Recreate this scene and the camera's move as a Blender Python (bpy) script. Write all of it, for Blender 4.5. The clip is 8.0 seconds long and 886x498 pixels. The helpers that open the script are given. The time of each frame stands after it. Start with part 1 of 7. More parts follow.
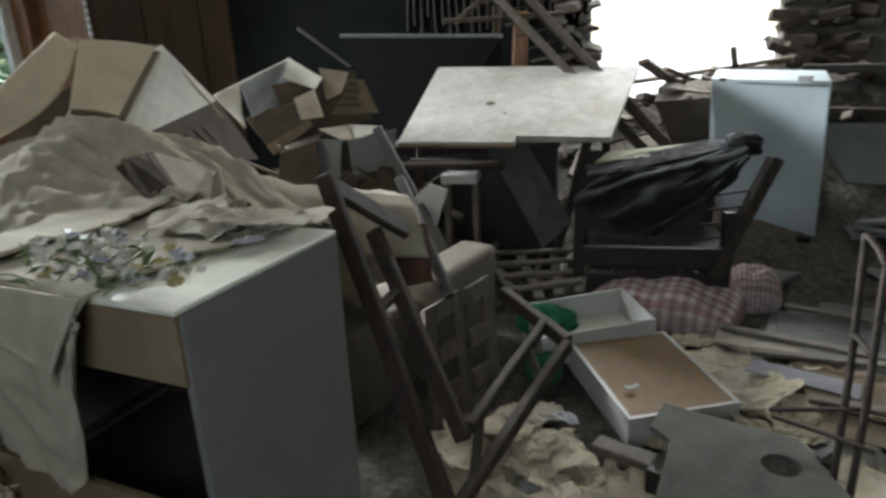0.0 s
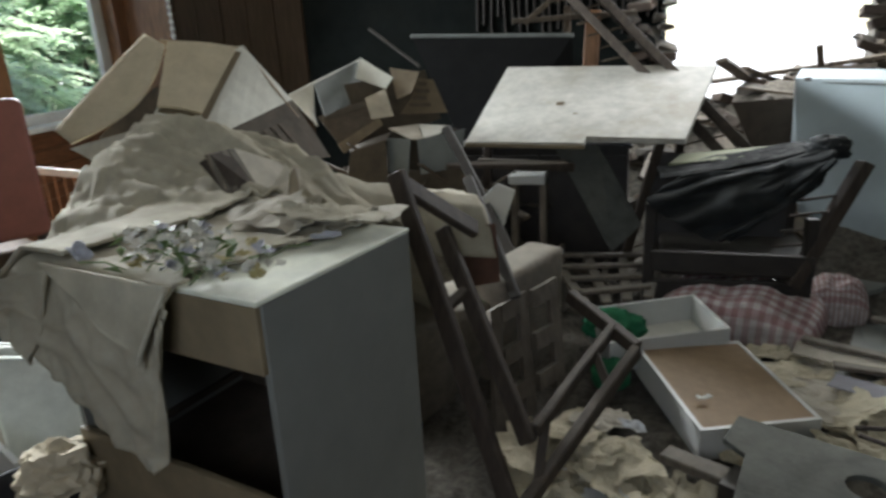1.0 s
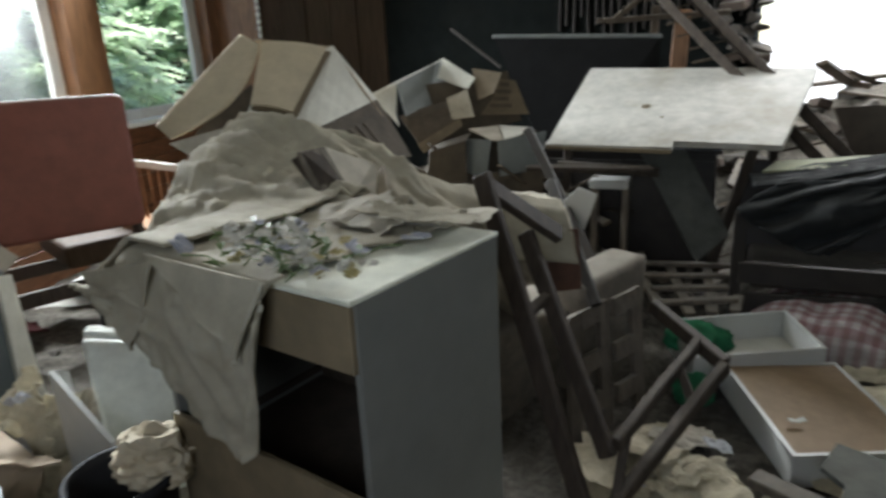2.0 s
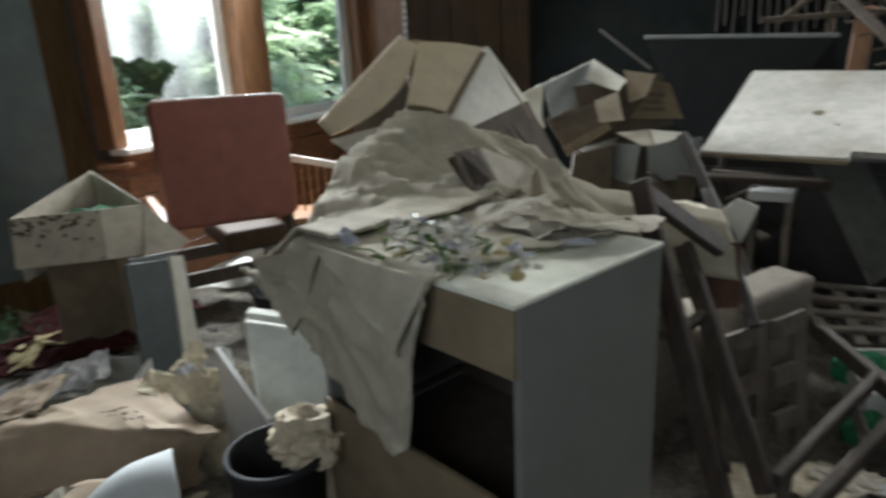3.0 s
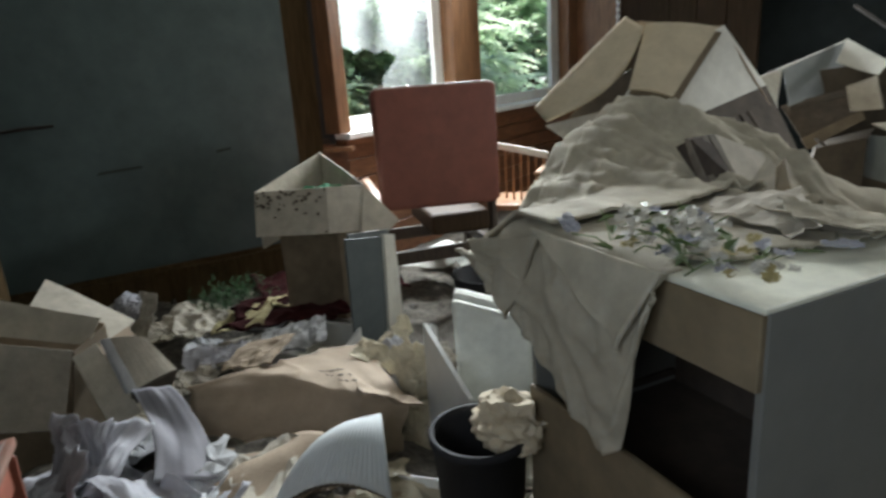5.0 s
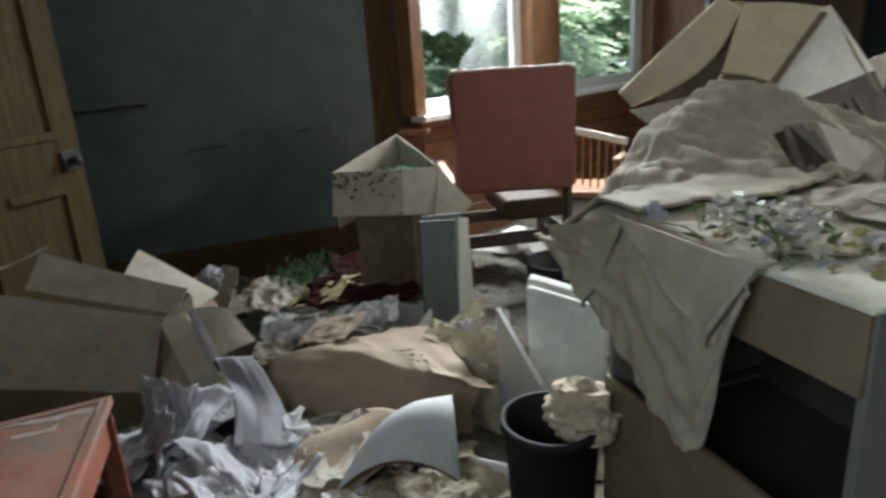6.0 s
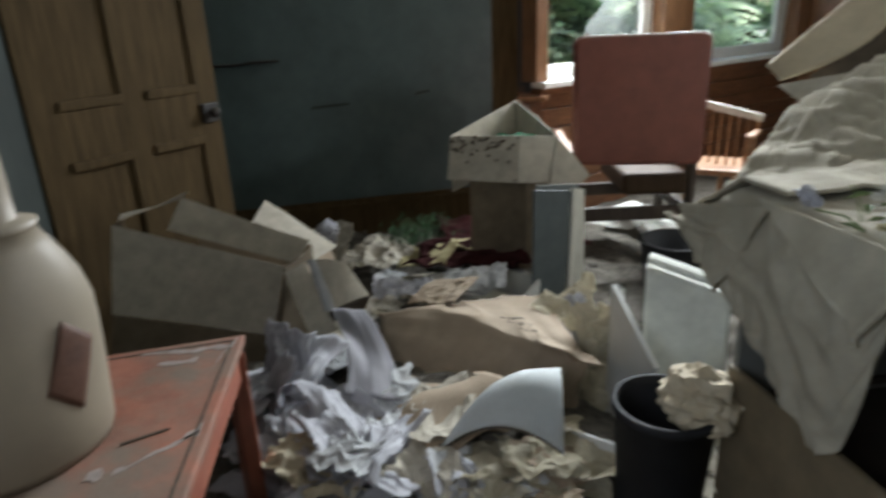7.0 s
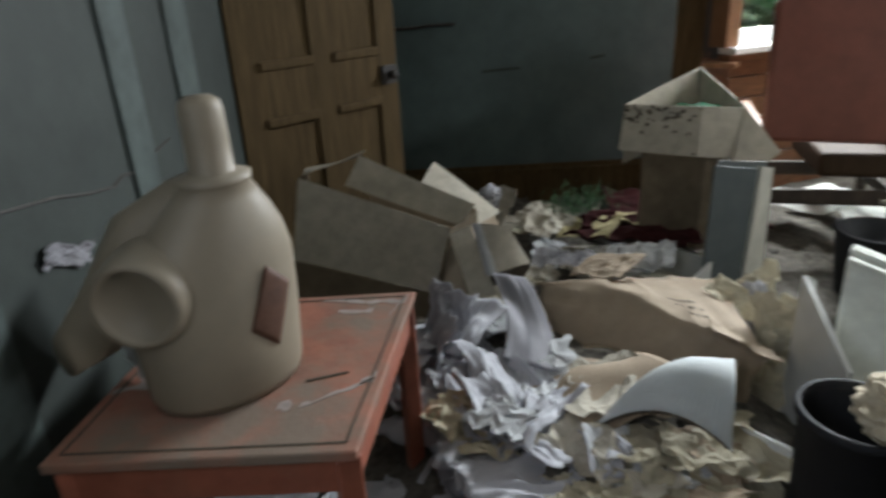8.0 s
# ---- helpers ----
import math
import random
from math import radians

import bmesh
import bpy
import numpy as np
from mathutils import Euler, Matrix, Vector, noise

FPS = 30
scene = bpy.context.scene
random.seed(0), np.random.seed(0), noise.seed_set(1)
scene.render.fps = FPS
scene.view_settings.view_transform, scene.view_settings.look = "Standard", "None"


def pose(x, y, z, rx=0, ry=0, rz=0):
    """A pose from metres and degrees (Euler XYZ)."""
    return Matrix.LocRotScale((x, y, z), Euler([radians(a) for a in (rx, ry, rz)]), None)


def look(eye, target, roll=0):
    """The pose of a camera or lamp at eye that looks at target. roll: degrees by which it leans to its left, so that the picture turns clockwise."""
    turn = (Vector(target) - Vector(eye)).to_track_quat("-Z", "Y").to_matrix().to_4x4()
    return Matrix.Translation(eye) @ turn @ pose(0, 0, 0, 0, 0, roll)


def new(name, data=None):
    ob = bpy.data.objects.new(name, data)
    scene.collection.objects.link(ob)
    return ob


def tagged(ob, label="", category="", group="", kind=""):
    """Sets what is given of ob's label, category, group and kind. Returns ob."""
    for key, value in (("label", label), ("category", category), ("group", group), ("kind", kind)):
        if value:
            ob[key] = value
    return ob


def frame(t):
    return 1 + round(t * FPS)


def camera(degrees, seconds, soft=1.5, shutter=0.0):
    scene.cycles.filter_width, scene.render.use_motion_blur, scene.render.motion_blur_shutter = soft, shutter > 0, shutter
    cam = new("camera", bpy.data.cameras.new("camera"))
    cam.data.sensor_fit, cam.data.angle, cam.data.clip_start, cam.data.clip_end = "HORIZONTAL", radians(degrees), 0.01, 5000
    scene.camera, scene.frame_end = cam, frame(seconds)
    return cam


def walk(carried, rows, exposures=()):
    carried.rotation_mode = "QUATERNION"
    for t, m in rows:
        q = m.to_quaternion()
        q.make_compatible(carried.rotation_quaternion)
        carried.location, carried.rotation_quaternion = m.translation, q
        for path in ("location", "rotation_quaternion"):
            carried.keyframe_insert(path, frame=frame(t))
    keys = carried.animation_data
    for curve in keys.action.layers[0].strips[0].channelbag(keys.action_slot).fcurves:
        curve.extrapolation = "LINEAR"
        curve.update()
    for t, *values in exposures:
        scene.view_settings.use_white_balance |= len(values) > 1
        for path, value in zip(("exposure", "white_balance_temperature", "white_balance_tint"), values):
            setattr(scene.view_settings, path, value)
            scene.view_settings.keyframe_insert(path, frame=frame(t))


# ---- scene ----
cam = camera(69.6, 8.0, soft=2.9, shutter=0.8)
PATH = [
    (0, (0.023, 0.366, 1.469), (-0.179, 2.26, 0.859), -2.8),
    (0.5, (0.015, 0.362, 1.468), (-0.286, 2.244, 0.864), -3.1),
    (1, (-0.002, 0.365, 1.466), (-0.392, 2.233, 0.867), -3.1),
    (2.5, (-0.088, 0.377, 1.471), (-0.837, 2.138, 0.892), -2.8),
    (3, (-0.129, 0.368, 1.468), (-1.075, 2.037, 0.904), -2.8),
    (3.5, (-0.164, 0.369, 1.458), (-1.284, 1.933, 0.911), -2.7),
    (4, (-0.181, 0.359, 1.455), (-1.439, 1.815, 0.909), -3.1),
    (4.5, (-0.191, 0.353, 1.454), (-1.529, 1.734, 0.902), -3.4),
    (6, (-0.218, 0.337, 1.448), (-1.755, 1.473, 0.857), -3.6),
    (6.5, (-0.234, 0.317, 1.448), (-1.832, 1.342, 0.819), -2.5),
    (7, (-0.248, 0.296, 1.453), (-1.928, 1.145, 0.777), -2.4),
    (7.5, (-0.263, 0.279, 1.45), (-2.023, 0.892, 0.726), -3.2),
    (8, (-0.271, 0.251, 1.461), (-2.08, 0.643, 0.706), -3.2),
]
walk(cam, [(t, look(eye, target, roll)) for t, eye, target, roll in PATH])

# ---- world and light ----
world = bpy.data.worlds.new("world")
scene.world = world
world.use_nodes = True
wn = world.node_tree.nodes
sky = wn.new("ShaderNodeTexSky")
sky.sky_type, sky.sun_disc, sky.sun_elevation, sky.sun_rotation = "NISHITA", False, radians(66), radians(100)
sky.dust_density = 0.4
world.node_tree.links.new(sky.outputs[0], wn["Background"].inputs[0])
wn["Background"].inputs[1].default_value = 0.15
sun_data = bpy.data.lights.new("sun", "SUN")
sun_data.energy, sun_data.angle, sun_data.color = 5.0, radians(12), (1.0, 0.97, 0.92)
sun = new("sun", sun_data)
sun.matrix_world = look((5, -1, 12), (0, 0, 0))


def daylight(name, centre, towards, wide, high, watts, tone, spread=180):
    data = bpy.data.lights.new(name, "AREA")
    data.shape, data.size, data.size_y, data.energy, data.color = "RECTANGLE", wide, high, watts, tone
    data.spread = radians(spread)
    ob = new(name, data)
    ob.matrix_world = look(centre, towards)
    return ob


daylight("window_light", (-4.12, 4.50, 2.45), (-1.5, 2.55, 0.75), 2.9, 0.56, 150, (0.88, 0.95, 1.0), 135)
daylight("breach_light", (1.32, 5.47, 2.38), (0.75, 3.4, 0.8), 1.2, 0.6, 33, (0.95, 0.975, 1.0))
# Added fill lamp, set in an unseen opening behind the camera.
daylight("rear_fill_light", (-0.12, -0.74, 1.75), (-0.1, 1.2, 0.9), 0.95, 0.95, 4.4, (0.92, 0.97, 1.0))
scene.view_settings.exposure = 1.44


# ---- materials ----
def material(name, colour, rough=0.7, grain=0.12, scale=8.0, stain=0.25, stain_scale=1.7, bump=0.2, bump_scale=60.0,
             dust=0.0, metal=0.0, stretch=None, tint=None, per_piece=0.0, spec=0.4, spread=(0.5, 0.72)):
    """A worn surface: base colour, fine grain, large stains, dust on what faces up, and relief."""
    m = bpy.data.materials.new(name)
    m.use_nodes = True
    nt = m.node_tree
    nd, ln = nt.nodes, nt.links
    bsdf = nd["Principled BSDF"]
    bsdf.inputs["Roughness"].default_value, bsdf.inputs["Metallic"].default_value = rough, metal
    bsdf.inputs["Specular IOR Level"].default_value = spec
    tc = nd.new("ShaderNodeTexCoord")
    mp = nd.new("ShaderNodeMapping")
    mp.inputs["Scale"].default_value = stretch or (1, 1, 1)
    ln.new(tc.outputs["Object"], mp.inputs["Vector"])

    def noise_node(s, detail, vec):
        n = nd.new("ShaderNodeTexNoise")
        n.inputs["Scale"].default_value, n.inputs["Detail"].default_value, n.inputs["Roughness"].default_value = s, detail, 0.65
        ln.new(vec, n.inputs["Vector"])
        return n

    def mixed(fac, a, b, blend="MIX"):
        x = nd.new("ShaderNodeMix")
        x.data_type, x.blend_type = "RGBA", blend
        for sock, value in ((0, fac), (6, a), (7, b)):
            if isinstance(value, (int, float)):
                x.inputs[sock].default_value = value
            elif isinstance(value, tuple):
                x.inputs[sock].default_value = (*value[:3], 1)
            else:
                ln.new(value, x.inputs[sock])
        return x.outputs[2]

    def ramp(src, lo, hi, v0=0.0, v1=1.0):
        r = nd.new("ShaderNodeMapRange")
        r.inputs[1].default_value, r.inputs[2].default_value, r.inputs[3].default_value, r.inputs[4].default_value = lo, hi, v0, v1
        ln.new(src, r.inputs[0])
        return r.outputs[0]

    fine = noise_node(scale, 6, mp.outputs[0])
    big = noise_node(stain_scale, 5, tc.outputs["Object"])
    dark = tuple(c * (1 - grain * 2.2) for c in colour)
    light = tuple(min(1, c * (1 + grain * 1.3)) for c in colour)
    col = mixed(ramp(fine.outputs[0], 0.3, 0.7), dark, light)
    stain_col = tint or tuple(c * 0.45 for c in colour)
    col = mixed(ramp(big.outputs[0], spread[0], spread[1], 0, stain), col, stain_col)
    if per_piece:
        info = nd.new("ShaderNodeObjectInfo")
        col = mixed(ramp(info.outputs["Random"], 0, 1, 0, per_piece), col, tuple(c * 0.35 for c in colour))
    if dust:
        geo = nd.new("ShaderNodeNewGeometry")
        sep = nd.new("ShaderNodeSeparateXYZ")
        ln.new(geo.outputs["Normal"], sep.inputs[0])
        up = ramp(sep.outputs[2], 0.35, 0.95)
        mul = nd.new("ShaderNodeMath")
        mul.operation = "MULTIPLY"
        ln.new(up, mul.inputs[0])
        ln.new(ramp(noise_node(9, 5, tc.outputs["Object"]).outputs[0], 0.3, 0.65, 0.25 * dust, dust), mul.inputs[1])
        col = mixed(mul.outputs[0], col, (0.30, 0.285, 0.24))
    ln.new(col, bsdf.inputs["Base Color"])
    bp = nd.new("ShaderNodeBump")
    bp.inputs["Strength"].default_value, bp.inputs["Distance"].default_value = bump, 0.01
    ln.new(noise_node(bump_scale, 4, mp.outputs[0]).outputs[0], bp.inputs["Height"])
    ln.new(bp.outputs[0], bsdf.inputs["Normal"])
    return m


M = {}
M["teal"] = material("teal_paint", (0.064, 0.092, 0.090), 0.55, 0.10, 5, 0.45, 1.1, 0.25, 12, tint=(0.12, 0.15, 0.15))
# Much darker base than the teal wall's paint.
M["left_wall"] = material("dark_grey_green_paint", (0.026, 0.033, 0.029), 0.7, 0.12, 4, 0.4, 1.0, 0.3, 9, tint=(0.048, 0.058, 0.05))
M["pale_strip"] = material("pale_grey_green_paint", (0.060, 0.077, 0.072), 0.7, 0.2, 6, 0.3, 1.6, 0.2, 14)
M["dark_wall"] = material("dark_wallpaper", (0.008, 0.0095, 0.009), 0.9, 0.16, 5, 0.5, 1.0, 0.3, 12, tint=(0.012, 0.012, 0.010), spec=0.02)
M["plaster"] = material("broken_plaster", (0.17, 0.15, 0.125), 0.9, 0.2, 9, 0.6, 2.2, 0.8, 25, tint=(0.10, 0.085, 0.065))
M["wood"] = material("varnished_wood", (0.25, 0.125, 0.06), 0.38, 0.22, 7, 0.4, 1.5, 0.12, 30, stretch=(6, 6, 0.6))
M["wood_h"] = material("varnished_wood_boards", (0.19, 0.086, 0.042), 0.35, 0.22, 7, 0.4, 1.5, 0.12, 30, stretch=(6, 0.6, 6))
M["wood_brown"] = material("brown_door_wood", (0.079, 0.052, 0.024), 0.75, 0.2, 7, 0.35, 1.3, 0.12, 26, stretch=(6, 6, 0.5), spec=0.1)
# Brown wood darkened in colour where window light does not reach.
M["panel_wood"] = material("shaded_panel_wood", (0.048, 0.029, 0.016), 0.65, 0.2, 7, 0.35, 1.3, 0.12, 26, stretch=(6, 6, 0.5), spec=0.15)
M["wood_dark"] = material("dark_stained_wood", (0.058, 0.044, 0.034), 0.7, 0.2, 8, 0.35, 2.0, 0.2, 30, stretch=(4, 4, 0.8), dust=0.14, spec=0.25)
M["wood_black"] = material("blackened_wood", (0.03, 0.024, 0.02), 0.55, 0.2, 8, 0.35, 2.0, 0.2, 30, dust=0.25)
M["wood_grey"] = material("dusty_grey_wood", (0.15, 0.125, 0.10), 0.8, 0.2, 9, 0.4, 2.2, 0.25, 35, stretch=(3, 3, 0.8), dust=0.5)
M["lath"] = material("raw_old_timber", (0.12, 0.09, 0.062), 0.8, 0.25, 8, 0.5, 2.4, 0.3, 30, stretch=(5, 5, 0.8), per_piece=0.6, dust=0.4)
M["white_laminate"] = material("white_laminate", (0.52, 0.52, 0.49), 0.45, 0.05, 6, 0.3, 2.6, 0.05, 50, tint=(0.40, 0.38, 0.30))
# Chest sides: the white laminate toned down, their shade put into the colour.
M["chest_side"] = material("shaded_white_laminate", (0.165, 0.166, 0.15), 0.5, 0.06, 6, 0.3, 2.6, 0.06, 50, tint=(0.16, 0.155, 0.13))
# Cream top, toned up for the light from above.
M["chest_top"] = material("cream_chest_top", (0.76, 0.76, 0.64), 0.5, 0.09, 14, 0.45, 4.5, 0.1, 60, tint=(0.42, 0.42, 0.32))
M["fridge"] = material("white_enamel", (0.44, 0.51, 0.53), 0.45, 0.04, 5, 0.28, 2.0, 0.05, 40, tint=(0.42, 0.45, 0.44))
M["tan"] = material("tan_drawer_wood", (0.20, 0.155, 0.095), 0.6, 0.12, 10, 0.3, 3.0, 0.12, 50)
M["hardboard"] = material("brown_hardboard", (0.27, 0.185, 0.108), 0.7, 0.08, 18, 0.3, 3.0, 0.15, 90, tint=(0.24, 0.16, 0.1))
# Chest inside: chipboard darkened in colour for shade; also a brown board.
M["chest_in"] = material("dark_chipboard", (0.075, 0.058, 0.044), 0.85, 0.15, 12, 0.4, 3.0, 0.2, 60)
M["canvas"] = material("dusty_canvas", (0.43, 0.39, 0.30), 0.92, 0.10, 12, 0.5, 2.4, 0.35, 240, tint=(0.25, 0.215, 0.155), dust=0.12, spread=(0.44, 0.66))
M["kraft"] = material("kraft_cardboard", (0.36, 0.28, 0.20), 0.85, 0.08, 14, 0.42, 3.4, 0.18, 90, tint=(0.22, 0.155, 0.095))
# Pale tan kraft; on the carton flaps it puts light into the colour.
M["kraft_pale"] = material("pale_lit_kraft", (0.54, 0.46, 0.33), 0.85, 0.07, 14, 0.4, 3.4, 0.18, 90, tint=(0.36, 0.29, 0.19))
M["ochre"] = material("ochre_paper", (0.42, 0.36, 0.19), 0.85, 0.12, 16, 0.5, 5, 0.3, 60, tint=(0.26, 0.20, 0.09))
M["kraft_grey"] = material("dirty_grey_cardboard", (0.45, 0.41, 0.335), 0.88, 0.10, 16, 0.32, 4.5, 0.2, 90, tint=(0.25, 0.22, 0.17))
M["card_white"] = material("white_faced_cardboard", (0.58, 0.57, 0.50), 0.8, 0.06, 12, 0.32, 3.6, 0.15, 80, tint=(0.36, 0.34, 0.28))
# Dark card, also used for carton walls and linings that lie in shade.
M["card_dark"] = material("dark_and_shaded_cardboard", (0.155, 0.12, 0.078), 0.85, 0.12, 12, 0.4, 4, 0.15, 80)
# Darkest card: the cartons' shade is put into its colour.
M["card_shade"] = material("shaded_cardboard", (0.075, 0.060, 0.043), 0.88, 0.16, 12, 0.5, 4, 0.15, 80, tint=(0.05, 0.038, 0.028))
# Print, grooves and spots; also shade painted inside the cartons.
M["print"] = material("print_and_hollow_dark", (0.09, 0.07, 0.05), 0.85, 0.15, 30, 0.4, 6, 0.1, 90)
M["paper"] = material("pale_grey_paper", (0.56, 0.57, 0.58), 0.8, 0.08, 14, 0.45, 5, 0.2, 60, tint=(0.33, 0.32, 0.30), per_piece=0.4)
M["tissue"] = material("white_packing_tissue", (0.43, 0.43, 0.46), 0.9, 0.05, 10, 0.4, 4, 0.08, 30, tint=(0.36, 0.35, 0.37), spec=0.15)
M["yellow_paper"] = material("yellowed_paper", (0.56, 0.50, 0.365), 0.85, 0.12, 16, 0.5, 5, 0.3, 60, tint=(0.27, 0.23, 0.16), per_piece=0.45)
M["plastic_bag"] = material("grey_polythene", (0.27, 0.262, 0.285), 0.65, 0.10, 3, 0.35, 4, 0.03, 20, spec=0.35, stretch=(1, 5, 1))
M["foam"] = material("white_foam_slab", (0.66, 0.67, 0.61), 0.85, 0.07, 18, 0.5, 4, 0.25, 120, tint=(0.48, 0.46, 0.40))
M["duct"] = material("pale_ribbed_plastic", (0.53, 0.56, 0.56), 0.85, 0.05, 10, 0.4, 3.5, 0.1, 40, tint=(0.40, 0.42, 0.40))
M["bin"] = material("black_plastic", (0.022, 0.022, 0.024), 0.75, 0.1, 14, 0.3, 5, 0.1, 60, tint=(0.05, 0.048, 0.045), spec=0.2)
M["orange_vinyl"] = material("orange_red_vinyl", (0.155, 0.048, 0.032), 0.55, 0.09, 10, 0.35, 3, 0.15, 120, tint=(0.15, 0.038, 0.022), dust=0.95)
M["orange_paint"] = material("worn_orange_paint", (0.33, 0.13, 0.085), 0.7, 0.16, 9, 0.95, 3.4, 0.15, 60, tint=(0.20, 0.155, 0.12), spread=(0.40, 0.60))
M["orange_edge"] = material("bright_orange_paint", (0.30, 0.095, 0.058), 0.5, 0.12, 12, 0.45, 7, 0.15, 60, tint=(0.24, 0.12, 0.08))
M["paint_spill"] = material("white_paint_smears", (0.37, 0.31, 0.28), 0.7, 0.12, 30, 0.4, 12, 0.2, 80)
M["mannequin"] = material("cream_plastic", (0.23, 0.192, 0.142), 0.5, 0.05, 6, 0.3, 3.2, 0.06, 60, tint=(0.28, 0.235, 0.17), dust=0.3)
M["patch"] = material("rust_red_patch", (0.085, 0.036, 0.02), 0.65, 0.2, 14, 0.4, 6, 0.2, 60)
M["upholstery"] = material("grey_brown_upholstery", (0.235, 0.20, 0.16), 0.95, 0.12, 20, 0.4, 3, 0.4, 260, tint=(0.14, 0.115, 0.09), dust=0.55)
M["coat"] = material("dark_cloth", (0.018, 0.020, 0.021), 0.85, 0.2, 12, 0.3, 4, 0.4, 160, dust=0.06)
M["green_cloth"] = material("green_cloth", (0.018, 0.17, 0.075), 0.8, 0.15, 12, 0.35, 6, 0.3, 120)
M["red_cloth"] = material("dark_red_cloth", (0.042, 0.012, 0.012), 0.95, 0.25, 12, 0.5, 5, 0.3, 120, spec=0.08)
M["grey_panel"] = material("grey_painted_board", (0.17, 0.185, 0.18), 0.6, 0.08, 8, 0.35, 3, 0.1, 60, dust=0.35)
# Cupboard front only: grey board paint darkened for its shade.
M["cupboard_paint"] = material("shaded_grey_blue_paint", (0.085, 0.10, 0.102), 0.6, 0.1, 8, 0.4, 3, 0.1, 60)
M["dark_board"] = material("charcoal_board", (0.011, 0.011, 0.0115), 0.8, 0.1, 9, 0.3, 2.5, 0.1, 60, dust=0.12, spec=0.12)
M["tabletop"] = material("stained_white_tabletop", (0.46, 0.445, 0.40), 0.7, 0.10, 14, 0.85, 2.6, 0.1, 60, tint=(0.30, 0.265, 0.20))
M["ply"] = material("weathered_plywood", (0.095, 0.098, 0.088), 0.9, 0.16, 12, 0.5, 3, 0.25, 60, dust=0.2, spec=0.2)
M["metal"] = material("rusty_metal", (0.075, 0.06, 0.05), 0.6, 0.3, 30, 0.5, 8, 0.3, 80, metal=0.5)
M["silver"] = material("dull_aluminium", (0.55, 0.55, 0.55), 0.4, 0.1, 20, 0.3, 6, 0.1, 60, metal=0.8)
M["debris"] = material("dust_and_rubble", (0.135, 0.12, 0.098), 0.95, 0.3, 30, 0.6, 7, 1.0, 90, tint=(0.08, 0.07, 0.055))
M["floor"] = material("old_floorboards", (0.13, 0.09, 0.06), 0.75, 0.2, 8, 0.5, 2, 0.2, 40, stretch=(6, 0.7, 6), dust=0.3)
M["ceiling"] = material("stained_ceiling_plaster", (0.66, 0.64, 0.59), 0.9, 0.1, 5, 0.5, 1.2, 0.3, 20)
M["white_paint"] = material("white_window_paint", (0.78, 0.78, 0.74), 0.5, 0.05, 14, 0.35, 6, 0.1, 60, tint=(0.5, 0.46, 0.38))
M["bark"] = material("bark", (0.09, 0.07, 0.05), 0.9, 0.3, 12, 0.4, 4, 0.8, 30)
M["earth"] = material("pale_gravel_ground", (0.66, 0.65, 0.62), 0.9, 0.15, 10, 0.4, 1.5, 0.4, 30)
M["brick"] = material("old_brick", (0.085, 0.062, 0.048), 0.9, 0.25, 14, 0.5, 5, 0.6, 60, per_piece=0.6, dust=0.5)
M["stone"] = material("rubble_stone", (0.085, 0.073, 0.062), 0.95, 0.35, 14, 0.7, 5, 1.0, 40, per_piece=0.7, dust=0.15)
M["petal"] = material("faded_petals", (0.52, 0.50, 0.43), 0.7, 0.12, 30, 0.4, 12, 0.1, 60)
M["petal_blue"] = material("faded_lilac_petals", (0.33, 0.33, 0.36), 0.7, 0.12, 30, 0.4, 12, 0.1, 60)
M["petal_yellow"] = material("faded_yellow_petals", (0.36, 0.30, 0.13), 0.7, 0.12, 30, 0.4, 12, 0.1, 60)
M["silk_leaf"] = material("artificial_leaf", (0.13, 0.18, 0.07), 0.6, 0.2, 20, 0.4, 8, 0.1, 60)
M["green_board"] = material("pale_green_board", (0.24, 0.25, 0.15), 0.8, 0.12, 10, 0.4, 3, 0.15, 60)
M["moss"] = material("green_tangle", (0.04, 0.10, 0.035), 0.8, 0.25, 20, 0.4, 8, 0.3, 60)


def checked_cloth():
    """Red and white woven check, faded."""
    m = bpy.data.materials.new("red_check_cloth")
    m.use_nodes = True
    nd, ln = m.node_tree.nodes, m.node_tree.links
    tc, sep = nd.new("ShaderNodeTexCoord"), nd.new("ShaderNodeSeparateXYZ")
    ln.new(tc.outputs["UV"], sep.inputs[0])
    col = None
    for axis in (0, 1):
        a = nd.new("ShaderNodeMath")
        a.operation = "FRACT"
        ln.new(sep.outputs[axis], a.inputs[0])
        b = nd.new("ShaderNodeMath")
        b.operation, b.inputs[1].default_value = "GREATER_THAN", 0.5
        ln.new(a.outputs[0], b.inputs[0])
        x = nd.new("ShaderNodeMix")
        x.data_type, x.blend_type = "RGBA", "MULTIPLY"
        x.inputs[7].default_value = (0.72, 0.56, 0.57, 1)
        if col is None:
            x.inputs[6].default_value = (0.54, 0.49, 0.47, 1)
        else:
            ln.new(col, x.inputs[6])
        ln.new(b.outputs[0], x.inputs[0])
        col = x.outputs[2]
    nz = nd.new("ShaderNodeTexNoise")
    nz.inputs["Scale"].default_value = 7
    d = nd.new("ShaderNodeMix")
    d.data_type = "RGBA"
    d.inputs[7].default_value = (0.17, 0.14, 0.12, 1)
    r = nd.new("ShaderNodeMapRange")
    r.inputs[1].default_value, r.inputs[2].default_value, r.inputs[4].default_value = 0.42, 0.75, 0.7
    ln.new(nz.outputs[0], r.inputs[0])
    ln.new(r.outputs[0], d.inputs[0])
    ln.new(col, d.inputs[6])
    ln.new(d.outputs[2], nd["Principled BSDF"].inputs["Base Color"])
    nd["Principled BSDF"].inputs["Roughness"].default_value = 0.9
    return m


